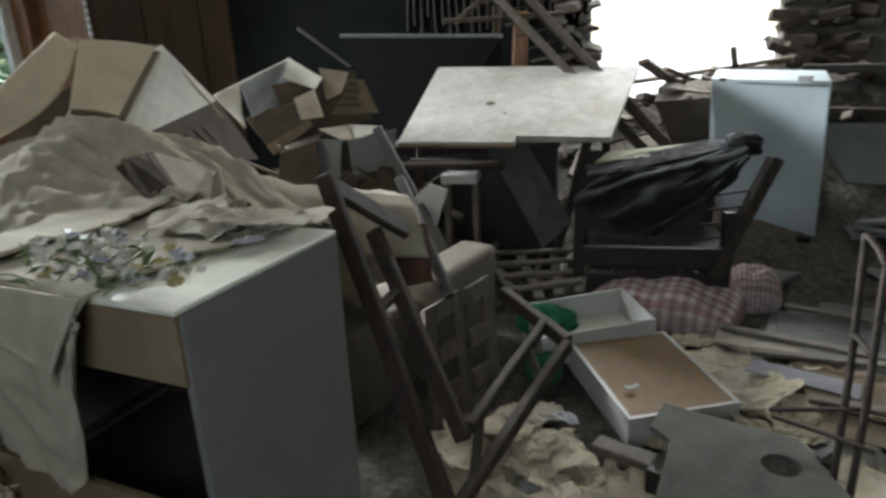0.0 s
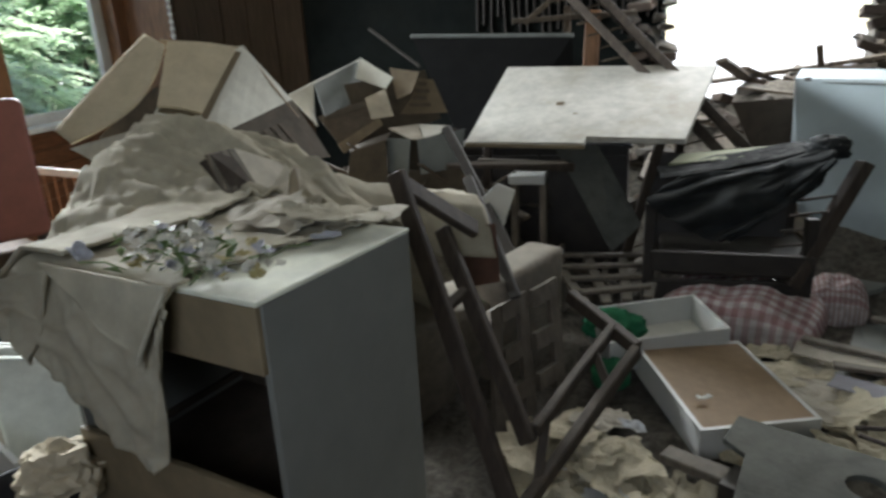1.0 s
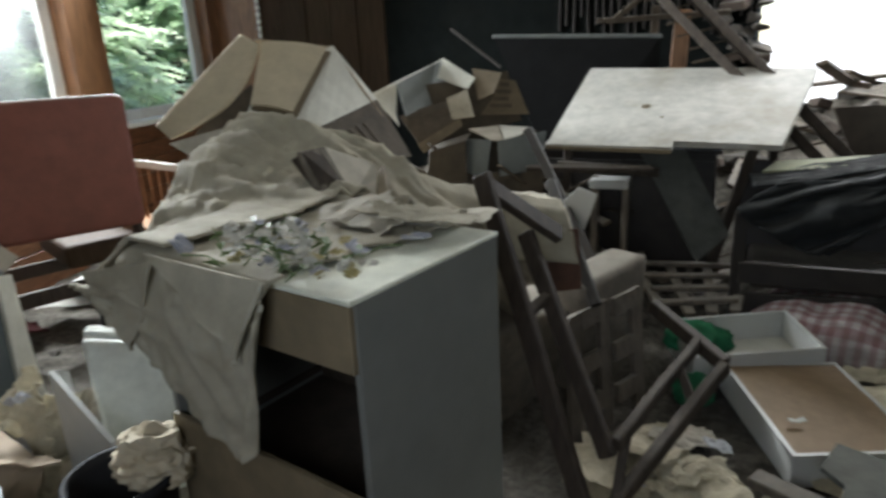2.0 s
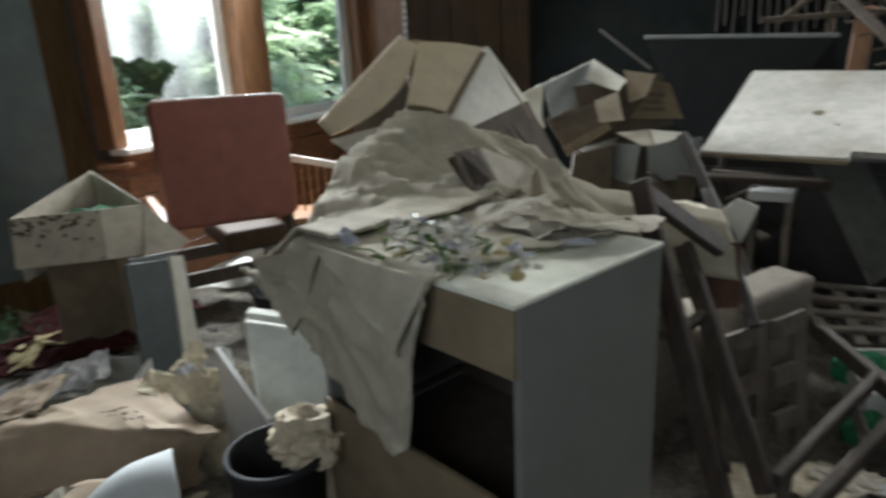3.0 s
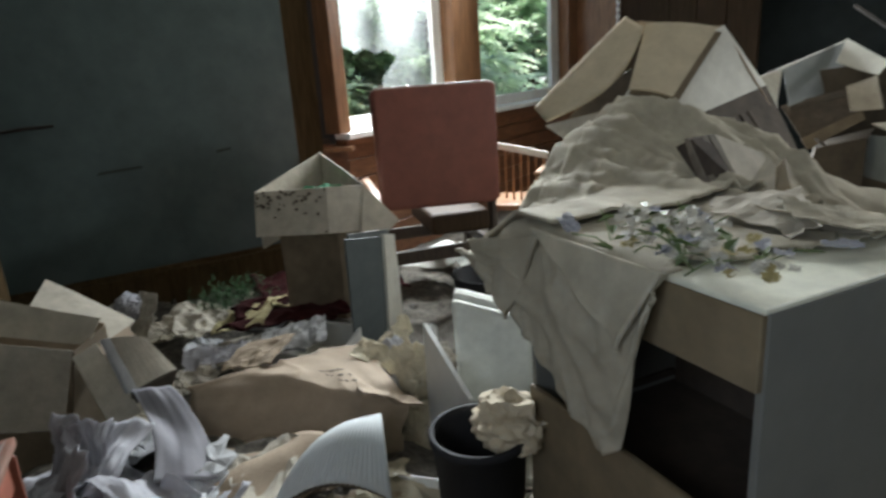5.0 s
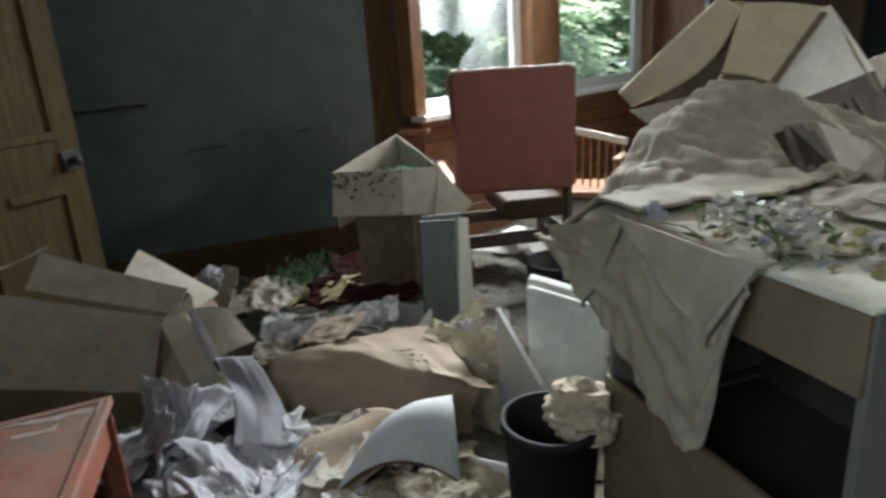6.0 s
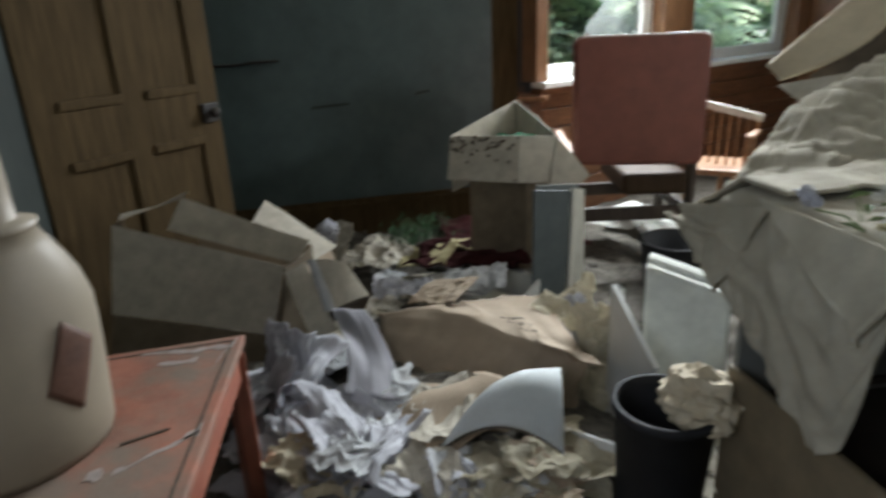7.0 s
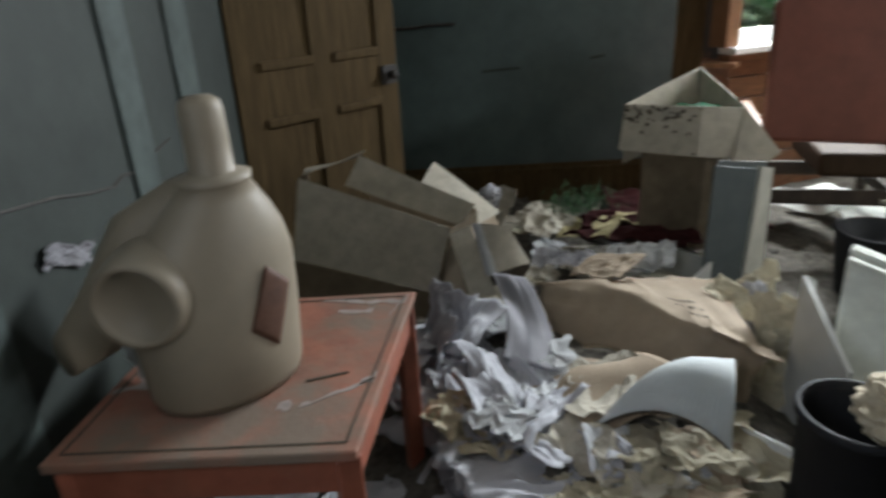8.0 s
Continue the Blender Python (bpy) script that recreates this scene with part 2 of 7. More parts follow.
def dirty_glass():
    """A grimy pane: mostly clear, with a pale film and a faint gloss."""
    m = bpy.data.materials.new("grimy_glass")
    m.use_nodes = True
    nd, ln = m.node_tree.nodes, m.node_tree.links
    clear, film, gloss = nd.new("ShaderNodeBsdfTransparent"), nd.new("ShaderNodeBsdfDiffuse"), nd.new("ShaderNodeBsdfGlossy")
    film.inputs[0].default_value, gloss.inputs["Roughness"].default_value = (0.8, 0.82, 0.8, 1), 0.05
    nz, r = nd.new("ShaderNodeTexNoise"), nd.new("ShaderNodeMapRange")
    nz.inputs["Scale"].default_value, nz.inputs["Detail"].default_value = 2.2, 6
    r.inputs[1].default_value, r.inputs[2].default_value, r.inputs[3].default_value, r.inputs[4].default_value = 0.32, 0.66, 0.015, 0.12
    glow, both = nd.new("ShaderNodeBsdfTranslucent"), nd.new("ShaderNodeMixShader")
    glow.inputs[0].default_value, both.inputs[0].default_value = (0.85, 0.87, 0.85, 1), 0.7
    ln.new(film.outputs[0], both.inputs[1])
    ln.new(glow.outputs[0], both.inputs[2])
    a, b = nd.new("ShaderNodeMixShader"), nd.new("ShaderNodeMixShader")
    ln.new(nz.outputs[0], r.inputs[0])
    ln.new(r.outputs[0], a.inputs[0])
    ln.new(clear.outputs[0], a.inputs[1])
    ln.new(both.outputs[0], a.inputs[2])
    b.inputs[0].default_value = 0.02
    ln.new(a.outputs[0], b.inputs[1])
    ln.new(gloss.outputs[0], b.inputs[2])
    ln.new(b.outputs[0], nd["Material Output"].inputs[0])
    return m


M["glass"] = dirty_glass()
def leaf_material(name, colour):
    """Thin leaves: light partly shines through them."""
    m = bpy.data.materials.new(name)
    m.use_nodes = True
    nd, ln = m.node_tree.nodes, m.node_tree.links
    tc, nz, mix = nd.new("ShaderNodeTexCoord"), nd.new("ShaderNodeTexNoise"), nd.new("ShaderNodeMix")
    nz.inputs["Scale"].default_value, nz.inputs["Detail"].default_value = 5, 5
    mix.data_type = "RGBA"
    mix.inputs[6].default_value, mix.inputs[7].default_value = (*[c * 0.55 for c in colour], 1), (*[c * 1.35 for c in colour], 1)
    ln.new(tc.outputs["Object"], nz.inputs["Vector"])
    ln.new(nz.outputs[0], mix.inputs[0])
    thin, both = nd.new("ShaderNodeBsdfTranslucent"), nd.new("ShaderNodeMixShader")
    ln.new(mix.outputs[2], nd["Principled BSDF"].inputs["Base Color"])
    nd["Principled BSDF"].inputs["Roughness"].default_value = 0.55
    ln.new(mix.outputs[2], thin.inputs[0])
    both.inputs[0].default_value = 0.45
    ln.new(nd["Principled BSDF"].outputs[0], both.inputs[1])
    ln.new(thin.outputs[0], both.inputs[2])
    ln.new(both.outputs[0], nd["Material Output"].inputs[0])
    return m


M["leaf"] = leaf_material("green_foliage", (0.42, 0.56, 0.38))
M["leaf_pale"] = leaf_material("pale_green_foliage", (0.60, 0.72, 0.55))
M["check"] = checked_cloth()


# ---- building blocks ----
Z = Vector((0, 0, 1))
ORIGIN = {}


def vec(*p):
    return Vector(p[0] if len(p) == 1 else p)


def thing(name, loc, label, category, group="", kind=""):
    ob = new(name)
    ob.empty_display_size = 0.1
    ob.location = loc
    ORIGIN[ob.name] = vec(loc)
    return tagged(ob, label, category, group, kind)


def linked(name, bm, mat, origin, smooth):
    bmesh.ops.recalc_face_normals(bm, faces=bm.faces)
    for f in bm.faces:
        f.smooth = smooth
    bm.transform(Matrix.Translation(-origin))
    me = bpy.data.meshes.new(name)
    bm.to_mesh(me)
    bm.free()
    for one in (mat if isinstance(mat, list) else [mat]):
        me.materials.append(one)
    return new(name, me)


def part(name, bm, mat, parent, label="", smooth=False):
    origin = ORIGIN[parent.name]
    ob = linked(name, bm, mat, origin, smooth)
    ob.parent = parent
    ORIGIN[ob.name] = origin
    return tagged(ob, label)


def solo(name, bm, mat, label, category, group="", kind="", smooth=False):
    c = sum((v.co for v in bm.verts), Vector()) / len(bm.verts)
    c.z = min(v.co.z for v in bm.verts)
    ob = linked(name, bm, mat, c.copy(), smooth)
    ob.location = c
    ORIGIN[ob.name] = c.copy()
    return tagged(ob, label, category, group, kind)


def grid(fn, nu, nv, thick=0.004, bm=None, keep=None):
    """A sheet of real thickness over fn(u, v), u and v from 0 to 1."""
    bm = bm or bmesh.new()
    pts = [[vec(fn(i / nu, j / nv)) for j in range(nv + 1)] for i in range(nu + 1)]
    top, low = {}, {}

    def at(store, i, j):
        if (i, j) not in store:
            a, b = pts[min(i + 1, nu)][j] - pts[max(i - 1, 0)][j], pts[i][min(j + 1, nv)] - pts[i][max(j - 1, 0)]
            n = a.cross(b)
            n = n.normalized() if n.length > 1e-9 else Z
            store[i, j] = bm.verts.new(pts[i][j] - (n * thick if store is low else Vector()))
        return store[i, j]

    cells = {(i, j) for i in range(nu) for j in range(nv) if keep is None or keep((i + 0.5) / nu, (j + 0.5) / nv)}
    for i, j in cells:
        bm.faces.new([at(top, *p) for p in ((i, j), (i + 1, j), (i + 1, j + 1), (i, j + 1))])
        if thick:
            bm.faces.new([at(low, *p) for p in ((i, j + 1), (i + 1, j + 1), (i + 1, j), (i, j))])
            for (di, dj), p, q in (((0, -1), (i, j), (i + 1, j)), ((1, 0), (i + 1, j), (i + 1, j + 1)), ((0, 1), (i + 1, j + 1), (i, j + 1)), ((-1, 0), (i, j + 1), (i, j))):
                if (i + di, j + dj) not in cells:
                    bm.faces.new([at(top, *q), at(top, *p), at(low, *p), at(low, *q)])
    return bm


def slab(corners, thick, n=(1, 1), warp=0.0, bend=0.0, seed=0, bm=None, freq=3.0):
    """A board over four corners (in order round it), thickness on the side away from its normal."""
    a, b, c, d = (vec(p) for p in corners)
    nrm = (c - a).cross(d - b).normalized()
    if nrm.z < -0.3:
        b, d, nrm = d, b, -nrm

    def fn(u, v):
        p = a.lerp(b, u).lerp(d.lerp(c, u), v)
        if warp:
            p = p + nrm * warp * noise.noise(p * freq + Vector((seed * 7.1, seed * 3.3, seed)))
        return p + nrm * bend * (4 * v * (1 - v))

    return grid(fn, n[0], n[1], thick, bm)


def bevelled(bm, width, edges=None, seg=2):
    bmesh.ops.bevel(bm, geom=list(edges or bm.edges), offset=width, segments=seg, affect="EDGES", profile=0.6)
    return bm


def box(centre, size, turn=None, bevel=0.004, seg=2):
    bm = bmesh.new()
    bmesh.ops.create_cube(bm, size=1)
    bm.transform(Matrix.Diagonal((*size, 1)))
    if bevel:
        bevelled(bm, min(bevel, min(size) * 0.4), seg=seg)
    m = Euler([radians(a) for a in (turn or (0, 0, 0))]).to_matrix().to_4x4()
    bm.transform(Matrix.Translation(centre) @ m)
    return bm


def beam(p, q, w, h, up=(0, 0, 1), bevel=0.004, rough=0.0, seed=0, steps=1):
    """A squared timber from p to q."""
    p, q = vec(p), vec(q)
    x = (q - p).normalized()
    y = vec(up).cross(x)
    y = y.normalized() if y.length > 1e-4 else Vector((0, 1, 0))
    z = x.cross(y)
    bm = bmesh.new()
    rings = []
    for i in range(steps + 1):
        c = p.lerp(q, i / steps)
        ring = []
        for sy, sz in ((-1, -1), (1, -1), (1, 1), (-1, 1)):
            o = c + y * (sy * w / 2) + z * (sz * h / 2)
            if rough:
                o = o + Vector([noise.noise(o * 9 + Vector((k * 5.0, seed, 0))) for k in range(3)]) * rough
            ring.append(bm.verts.new(o))
        rings.append(ring)
    for a, b in zip(rings, rings[1:]):
        for k in range(4):
            bm.faces.new((a[k], a[(k + 1) % 4], b[(k + 1) % 4], b[k]))
    bm.faces.new(rings[0][::-1])
    bm.faces.new(rings[-1])
    if bevel:
        bevelled(bm, min(bevel, w * 0.3, h * 0.3), seg=1)
    return bm


def tube(points, r, seg=10, bm=None):
    bm = bm or bmesh.new()
    pts = [vec(p) for p in points]
    rings = []
    for i, p in enumerate(pts):
        t = (pts[min(i + 1, len(pts) - 1)] - pts[max(i - 1, 0)]).normalized()
        a = t.orthogonal().normalized() if not rings else (last - t * last.dot(t)).normalized()
        last = a
        b = t.cross(a)
        rr = r[i] if isinstance(r, (list, tuple)) else r
        rings.append([bm.verts.new(p + (a * math.cos(k * 2 * math.pi / seg) + b * math.sin(k * 2 * math.pi / seg)) * rr) for k in range(seg)])
    for a, b in zip(rings, rings[1:]):
        for k in range(seg):
            bm.faces.new((a[k], a[(k + 1) % seg], b[(k + 1) % seg], b[k]))
    bm.faces.new(rings[0][::-1])
    bm.faces.new(rings[-1])
    return bm


def lathe(profile, centre, seg=40, bm=None, squash=(1, 1)):
    bm = bm or bmesh.new()
    c = vec(centre)
    rings = [[bm.verts.new(c + Vector((r * squash[0] * math.cos(k * 2 * math.pi / seg), r * squash[1] * math.sin(k * 2 * math.pi / seg), z))) for k in range(seg)] for r, z in profile]
    for a, b in zip(rings, rings[1:]):
        for k in range(seg):
            bm.faces.new((a[k], a[(k + 1) % seg], b[(k + 1) % seg], b[k]))
    return bm


def ridged(p, seed, f):
    q = p * f + Vector((seed * 3.7, seed * 1.9, seed * 5.3))
    return (1 - abs(noise.noise(q)) * 2) * 0.6 + (1 - abs(noise.noise(q * 2.1)) * 2) * 0.4


def crumple(centre, size, seed, sub=3, depth=0.35, f=2.2):
    """A crumpled lump of paper or cloth."""
    bm = bmesh.new()
    bmesh.ops.create_icosphere(bm, subdivisions=sub, radius=0.5)
    for v in bm.verts:
        n = v.co.normalized()
        v.co = v.co * (1 + depth * (ridged(n, seed, f) - 0.35)) + n * 0.05 * noise.noise(n * 7 + Vector((seed, 0, 0)))
    bm.transform(Matrix.Translation(centre) @ Matrix.Diagonal((*size, 1)))
    return bm


def folded(centre, wide, deep, turn, seed, rise=0.05, n=14, tilt=(0, 0), thick=0.003, f=3.0, torn=0.0):
    """A loose sheet, creased and lying unevenly."""
    m = Matrix.Translation(centre) @ Euler((radians(tilt[0]), radians(tilt[1]), radians(turn))).to_matrix().to_4x4()

    def fn(u, v):
        p = Vector(((u - 0.5) * wide, (v - 0.5) * deep, 0))
        p.z = rise * ridged(p / max(wide, deep), seed, f)
        p.x += torn * noise.noise(Vector((v * 6, seed, 0.5)))
        p.y += torn * noise.noise(Vector((u * 6, seed, 2.5)))
        return m @ p

    return grid(fn, n, n, thick)


# ---- the room ----
K, C1, J1, J2, E1 = (vec(*p) for p in ((-4.70, 0.385), (-4.155, 2.71), (-3.92, 2.96), (-4.57, 6.65), (-4.05, 6.74)))
PANEL, BREACH_A, BREACH_B, BACK_END, REAR = (vec(*p) for p in ((-2.47, 6.37), (0.66, 5.63), (1.98, 5.31), (3.73, 4.90), (2.28, -1.23)))
HIGH = 3.2


def wall_piece(a, b, z0, z1, thick, out, offset=0.0):
    """An upright slab from a to b in plan; thickness on the outer side."""
    a, b, out = vec(a).to_3d(), vec(b).to_3d(), vec(out).to_3d()
    bm = bmesh.new()
    low = [bm.verts.new(p + Z * z0 + out * o) for p, o in ((a, offset), (b, offset), (b, offset + thick), (a, offset + thick))]
    top = [bm.verts.new(v.co + Z * (z1 - z0)) for v in low]
    for k in range(4):
        bm.faces.new((low[k], low[(k + 1) % 4], top[(k + 1) % 4], top[k]))
    bm.faces.new(low[::-1])
    bm.faces.new(top)
    return bm


def outward(a, b, inside=(0.0, 2.5)):
    d = (vec(b) - vec(a)).normalized()
    n = Vector((-d.y, d.x))
    return n if n.dot(vec(inside) - vec(a)) < 0 else -n


def structure(name, bm, mat, label, category="wall"):
    return solo(name, bm, mat, label, category, kind="structure")


def lump_height(x, y):
    """Height of the trodden rubbish over the floor."""
    h = 0.03
    for cx, cy, r, top in ((-1.75, 1.05, 0.75, 0.27), (-2.5, 0.7, 0.55, 0.12), (-1.2, 1.0, 0.5, 0.1), (0.7, 2.2, 0.9, 0.07), (0.2, 3.4, 0.8, 0.05), (-0.95, 3.75, 0.8, 0.75),
                           (1.5, 4.3, 0.7, 0.26), (1.3, 5.35, 0.75, 0.86), (2.4, 5.0, 0.8, 1.02), (0.3, 5.2, 0.6, 0.7), (-3.4, 1.9, 0.7, 0.05), (2.2, 3.6, 0.7, 0.15)):
        h += top * math.exp(-((x - cx) ** 2 + (y - cy) ** 2) / (2 * r * r * 0.5))
    p = Vector((x, y, 0))
    return h + 0.05 * noise.noise(p * 3.1) + 0.025 * noise.noise(p * 9.3) + 0.012 * noise.noise(p * 24)


floor = thing("floor", (0, 2, 0), "old dusty floorboards under heaps of rubbish", "floor", kind="structure")
for i in range(34):
    y0 = -1.6 + i * 0.26
    part("floorboard", box((-0.4, y0 + 0.13, -0.02), (9.6, 0.254, 0.04), bevel=0.003, seg=1), M["floor"], floor)

structure("wall_teal", wall_piece(K, C1, 0, HIGH, 0.25, outward(K, C1)), M["teal"], "dark teal painted plaster wall with faint scuffs")
def left_at(x):
    return K + (REAR - K) * ((x - K.x) / (REAR.x - K.x))


# The rear opening is added, out of view, for the fill lamp.
out_l = outward(K, REAR)
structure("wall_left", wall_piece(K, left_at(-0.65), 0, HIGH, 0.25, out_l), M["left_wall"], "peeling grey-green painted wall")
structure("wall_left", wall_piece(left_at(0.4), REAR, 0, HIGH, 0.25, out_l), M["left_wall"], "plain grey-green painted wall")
structure("wall_left", wall_piece(left_at(-0.65), left_at(0.4), 0, 1.25, 0.25, out_l), M["left_wall"], "grey-green painted wall under an added, unseen opening")
structure("wall_left", wall_piece(left_at(-0.65), left_at(0.4), 2.25, HIGH, 0.25, out_l), M["left_wall"], "grey-green painted wall over an added, unseen opening")
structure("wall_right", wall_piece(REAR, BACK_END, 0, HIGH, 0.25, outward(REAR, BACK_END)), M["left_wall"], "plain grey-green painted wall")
structure("ceiling", box((-0.05, 2.6, HIGH + 0.06), (9.7, 9, 0.12), bevel=0), M["ceiling"], "stained plaster ceiling", "ceiling")

out_b = outward(PANEL, BREACH_A)
structure("wall_back", wall_piece(PANEL, BREACH_A, 0, HIGH, 0.3, out_b), M["dark_wall"], "dark stained wall with old paper")
structure("wall_back", wall_piece(BREACH_B, BACK_END, 0, HIGH, 0.3, out_b), M["plaster"], "broken rough masonry wall")
structure("wall_back", wall_piece(BREACH_A, BREACH_B, 2.75, HIGH, 0.3, out_b), M["plaster"], "masonry over the broken opening")
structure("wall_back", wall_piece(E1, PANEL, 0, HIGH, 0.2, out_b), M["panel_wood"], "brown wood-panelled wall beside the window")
structure("wall_reveal", wall_piece(J2, E1, 0, HIGH, 0.12, outward(J2, E1)), M["wood"], "varnished wooden window reveal")

# Baseboard of the teal wall: plinth and moulding.
d_teal = (C1 - K).normalized()
n_teal = -outward(K, C1)
base = thing("baseboard", (*((K + C1) / 2), 0), "tall brown wooden baseboard with a moulded top", "baseboard", kind="structure")
for z0, z1, t in ((0.0, 0.235, 0.022), (0.235, 0.27, 0.034), (0.27, 0.30, 0.018)):
    part("moulding" if z0 else "plinth", wall_piece(K, C1, z0, z1, t, n_teal), M["wood_brown"], base)

# Scuffs and the splintered ledge on the teal wall.
ledge_at = vec(-4.53, 1.10)
scuff = thing("wall_ledge", (*ledge_at, 1.22), "splintered dark wooden ledge fixed to the teal wall", "ledge", kind="structure")
part("shelf_edge", beam((*(ledge_at - d_teal * 0.30 + n_teal * 0.02), 1.235), (*(ledge_at + d_teal * 0.22 + n_teal * 0.02), 1.25), 0.045, 0.016, rough=0.012, steps=7), M["wood_black"], scuff)
for s, z, w in ((0.52, 0.93, 0.13), (1.15, 0.98, 0.05)):
    c = ledge_at + d_teal * s + n_teal * 0.004
    structure("wall_scar", slab([(*(c - d_teal * w), z), (*(c + d_teal * w), z + 0.015), (*(c + d_teal * w * 0.9), z + 0.03), (*(c - d_teal * w * 0.9), z + 0.02)], 0.003, (6, 1), 0.004), M["left_wall"], "faint dark scuff on the teal plaster", "scuff")

# Pale strips of paint and the crack on the wall beside the door.
d_left = (REAR - K).normalized()
n_left = -outward(K, REAR)


def on_left(x, off=0.0):
    s = (x - K.x) / d_left.x
    return K + d_left * s + n_left * off


for x, w, name in ((-2.62, 0.085, "a"), (-2.20, 0.07, "b"), (-1.42, 0.10, "c")):
    structure("wall_strip", wall_piece(on_left(x - w), on_left(x + w), 0.3, 2.9, 0.012, n_left), M["pale_strip"], "pale painted batten on the peeling wall", "batten")
crack_pts = [(-2.40, 1.07), (-2.24, 1.05), (-2.16, 1.03), (-2.08, 1.045), (-2.02, 1.03), (-1.9, 1.05), (-1.78, 1.08), (-1.64, 1.10), (-1.45, 1.13)]
bm = bmesh.new()
for (xa, za), (xb, zb) in zip(crack_pts, crack_pts[1:]):
    tube([(*on_left(xa, 0.004), za), (*on_left(xb, 0.004), zb)], 0.0035, 5, bm)
structure("wall_crack", bm, M["wood_black"], "dark crack running across the peeling paint", "crack")
bm = folded((*on_left(-1.75, 0.02), 0.95), 0.17, 0.05, -13, 4, 0.012, 14, (82, -16), f=3.0, torn=0.03)
solo("paint_flake", bm, M["plastic_bag"], "curled white flake of peeling paint on the wall", "paint flake")

# ---- window ----
d_win = (J2 - J1).normalized()
n_win = -outward(J1, J2)
LONG = (J2 - J1).length


def wp(k, z, off=0.0):
    q = J1 + d_win * k + n_win * off
    return Vector((q.x, q.y, z))


def upright(k0, k1, z0, z1, off0, off1):
    """A bar in the window's plane: from k0 to k1 along it, off0 to off1 into the room."""
    bm = bmesh.new()
    low = [bm.verts.new(wp(k, z0, o)) for k, o in ((k0, off0), (k1, off0), (k1, off1), (k0, off1))]
    top = [bm.verts.new(v.co + Z * (z1 - z0)) for v in low]
    for i in range(4):
        bm.faces.new((low[i], low[(i + 1) % 4], top[(i + 1) % 4], top[i]))
    bm.faces.new(low[::-1])
    bm.faces.new(top)
    return bevelled(bm, 0.004, seg=1)


SILL, HEAD = 1.05, 2.75
structure("wall_window", upright(0, LONG, 0, SILL - 0.06, -0.3, -0.03), M["wood_brown"], "wall below the wide window")
structure("wall_window", upright(0, LONG, HEAD + 0.05, HIGH, -0.3, 0.0), M["wood_brown"], "wall over the wide window")
dado = thing("window_dado", wp(LONG / 2, 0), "orange varnished boards under the window", "panelling", kind="structure")
for i in range(7):
    part("board", upright(0.0, LONG, 0.02 + i * 0.137, 0.15 + i * 0.137, -0.03, 0.004 + 0.004 * (i % 2)), M["wood_h"], dado)
win = thing("window_1", wp(LONG / 2, SILL), "wide wooden window with white sashes and a broken grimy pane", "window", kind="structure")
part("window_sill", upright(-0.05, LONG, SILL - 0.06, SILL - 0.02, -0.3, 0.09), M["white_paint"], win, "white painted sill board")
part("sill_nosing", upright(-0.05, LONG, SILL - 0.11, SILL - 0.065, -0.05, 0.05), M["wood_h"], win)
part("jamb", upright(-0.08, 0.03, SILL - 0.02, HEAD, -0.2, 0.03), M["wood"], win)
part("mullion", upright(1.33, 1.73, SILL - 0.02, HEAD, -0.16, 0.03), M["wood"], win)
part("jamb", upright(3.52, LONG, SILL - 0.02, HEAD, -0.2, 0.03), M["wood"], win)
part("head", upright(-0.08, LONG, HEAD, HEAD + 0.08, -0.2, 0.03), M["wood"], win)
for k0, k1, stile in ((0.03, 1.33, 0.06), (1.73, 3.52, 0.075)):
    sash = part("sash", upright(k0, k0 + stile * 0.8, SILL - 0.02, HEAD, -0.14, -0.09), M["white_paint"], win, "white painted sash")
    part("stile", upright(k1 - stile * (1.9 if k0 < 1 else 2.4), k1, SILL - 0.02, HEAD, -0.14, -0.09), M["white_paint"], sash)
    part("bottom_rail", upright(k0 + stile * 0.8, k1 - stile, SILL - 0.02, SILL + 0.07, -0.14, -0.09), M["white_paint"], sash)
    part("top_rail", upright(k0 + stile * 0.8, k1 - stile, HEAD - 0.07, HEAD, -0.14, -0.09), M["white_paint"], sash)
    if k0 < 1:
        part("stop_bead", upright(k0 + 0.055, k0 + 0.085, SILL + 0.07, HEAD, -0.10, -0.075), M["wood"], sash)


def broken(u, v):
    """Where the grimy pane still stands: it has lost its lower left with a curved tear."""
    edge = 0.29 + 0.025 * abs(math.sin(u * 17)) - 0.05 * u
    return v > edge or u > 0.58 - 0.9 * (0.30 - v) + 0.03 * math.sin(v * 30)


k0, k1 = 0.08, 1.27
pane = part("pane", grid(lambda u, v: wp(k0 + (k1 - k0) * u, SILL + 0.07 + (HEAD - SILL - 0.14) * v, -0.115), 90, 120, 0.004, keep=broken), M["glass"], win, "grimy pane with a large jagged hole")
pane.visible_shadow = False

# Wooden architrave and the dark folded shutter between the teal wall and the window.
mid = C1.lerp(J1, 0.52)
structure("architrave", wall_piece(C1, mid, 0, HIGH, 0.12, outward(C1, J1)), M["wood_brown"], "brown wooden architrave", "trim")
structure("wall_pier", wall_piece(mid, J1, 0, 1.0, 0.12, outward(C1, J1)), M["wood_h"], "orange varnished pier below the shutter")
structure("wall_pier", wall_piece(mid, J1, 2.9, HIGH, 0.12, outward(C1, J1)), M["wood_brown"], "brown pier over the shutter")
shutter = thing("window_shutter", (*J1, 0.95), "dark folded wooden shutter beside the window", "shutter", kind="structure")
for i in range(3):
    a, b = mid.lerp(J1, i / 3), mid.lerp(J1, (i + 1) / 3)
    part("leaf", wall_piece(a, b, 0.96, 2.9, 0.1, outward(C1, J1), -0.01 * i), M["wood_black"], shutter)
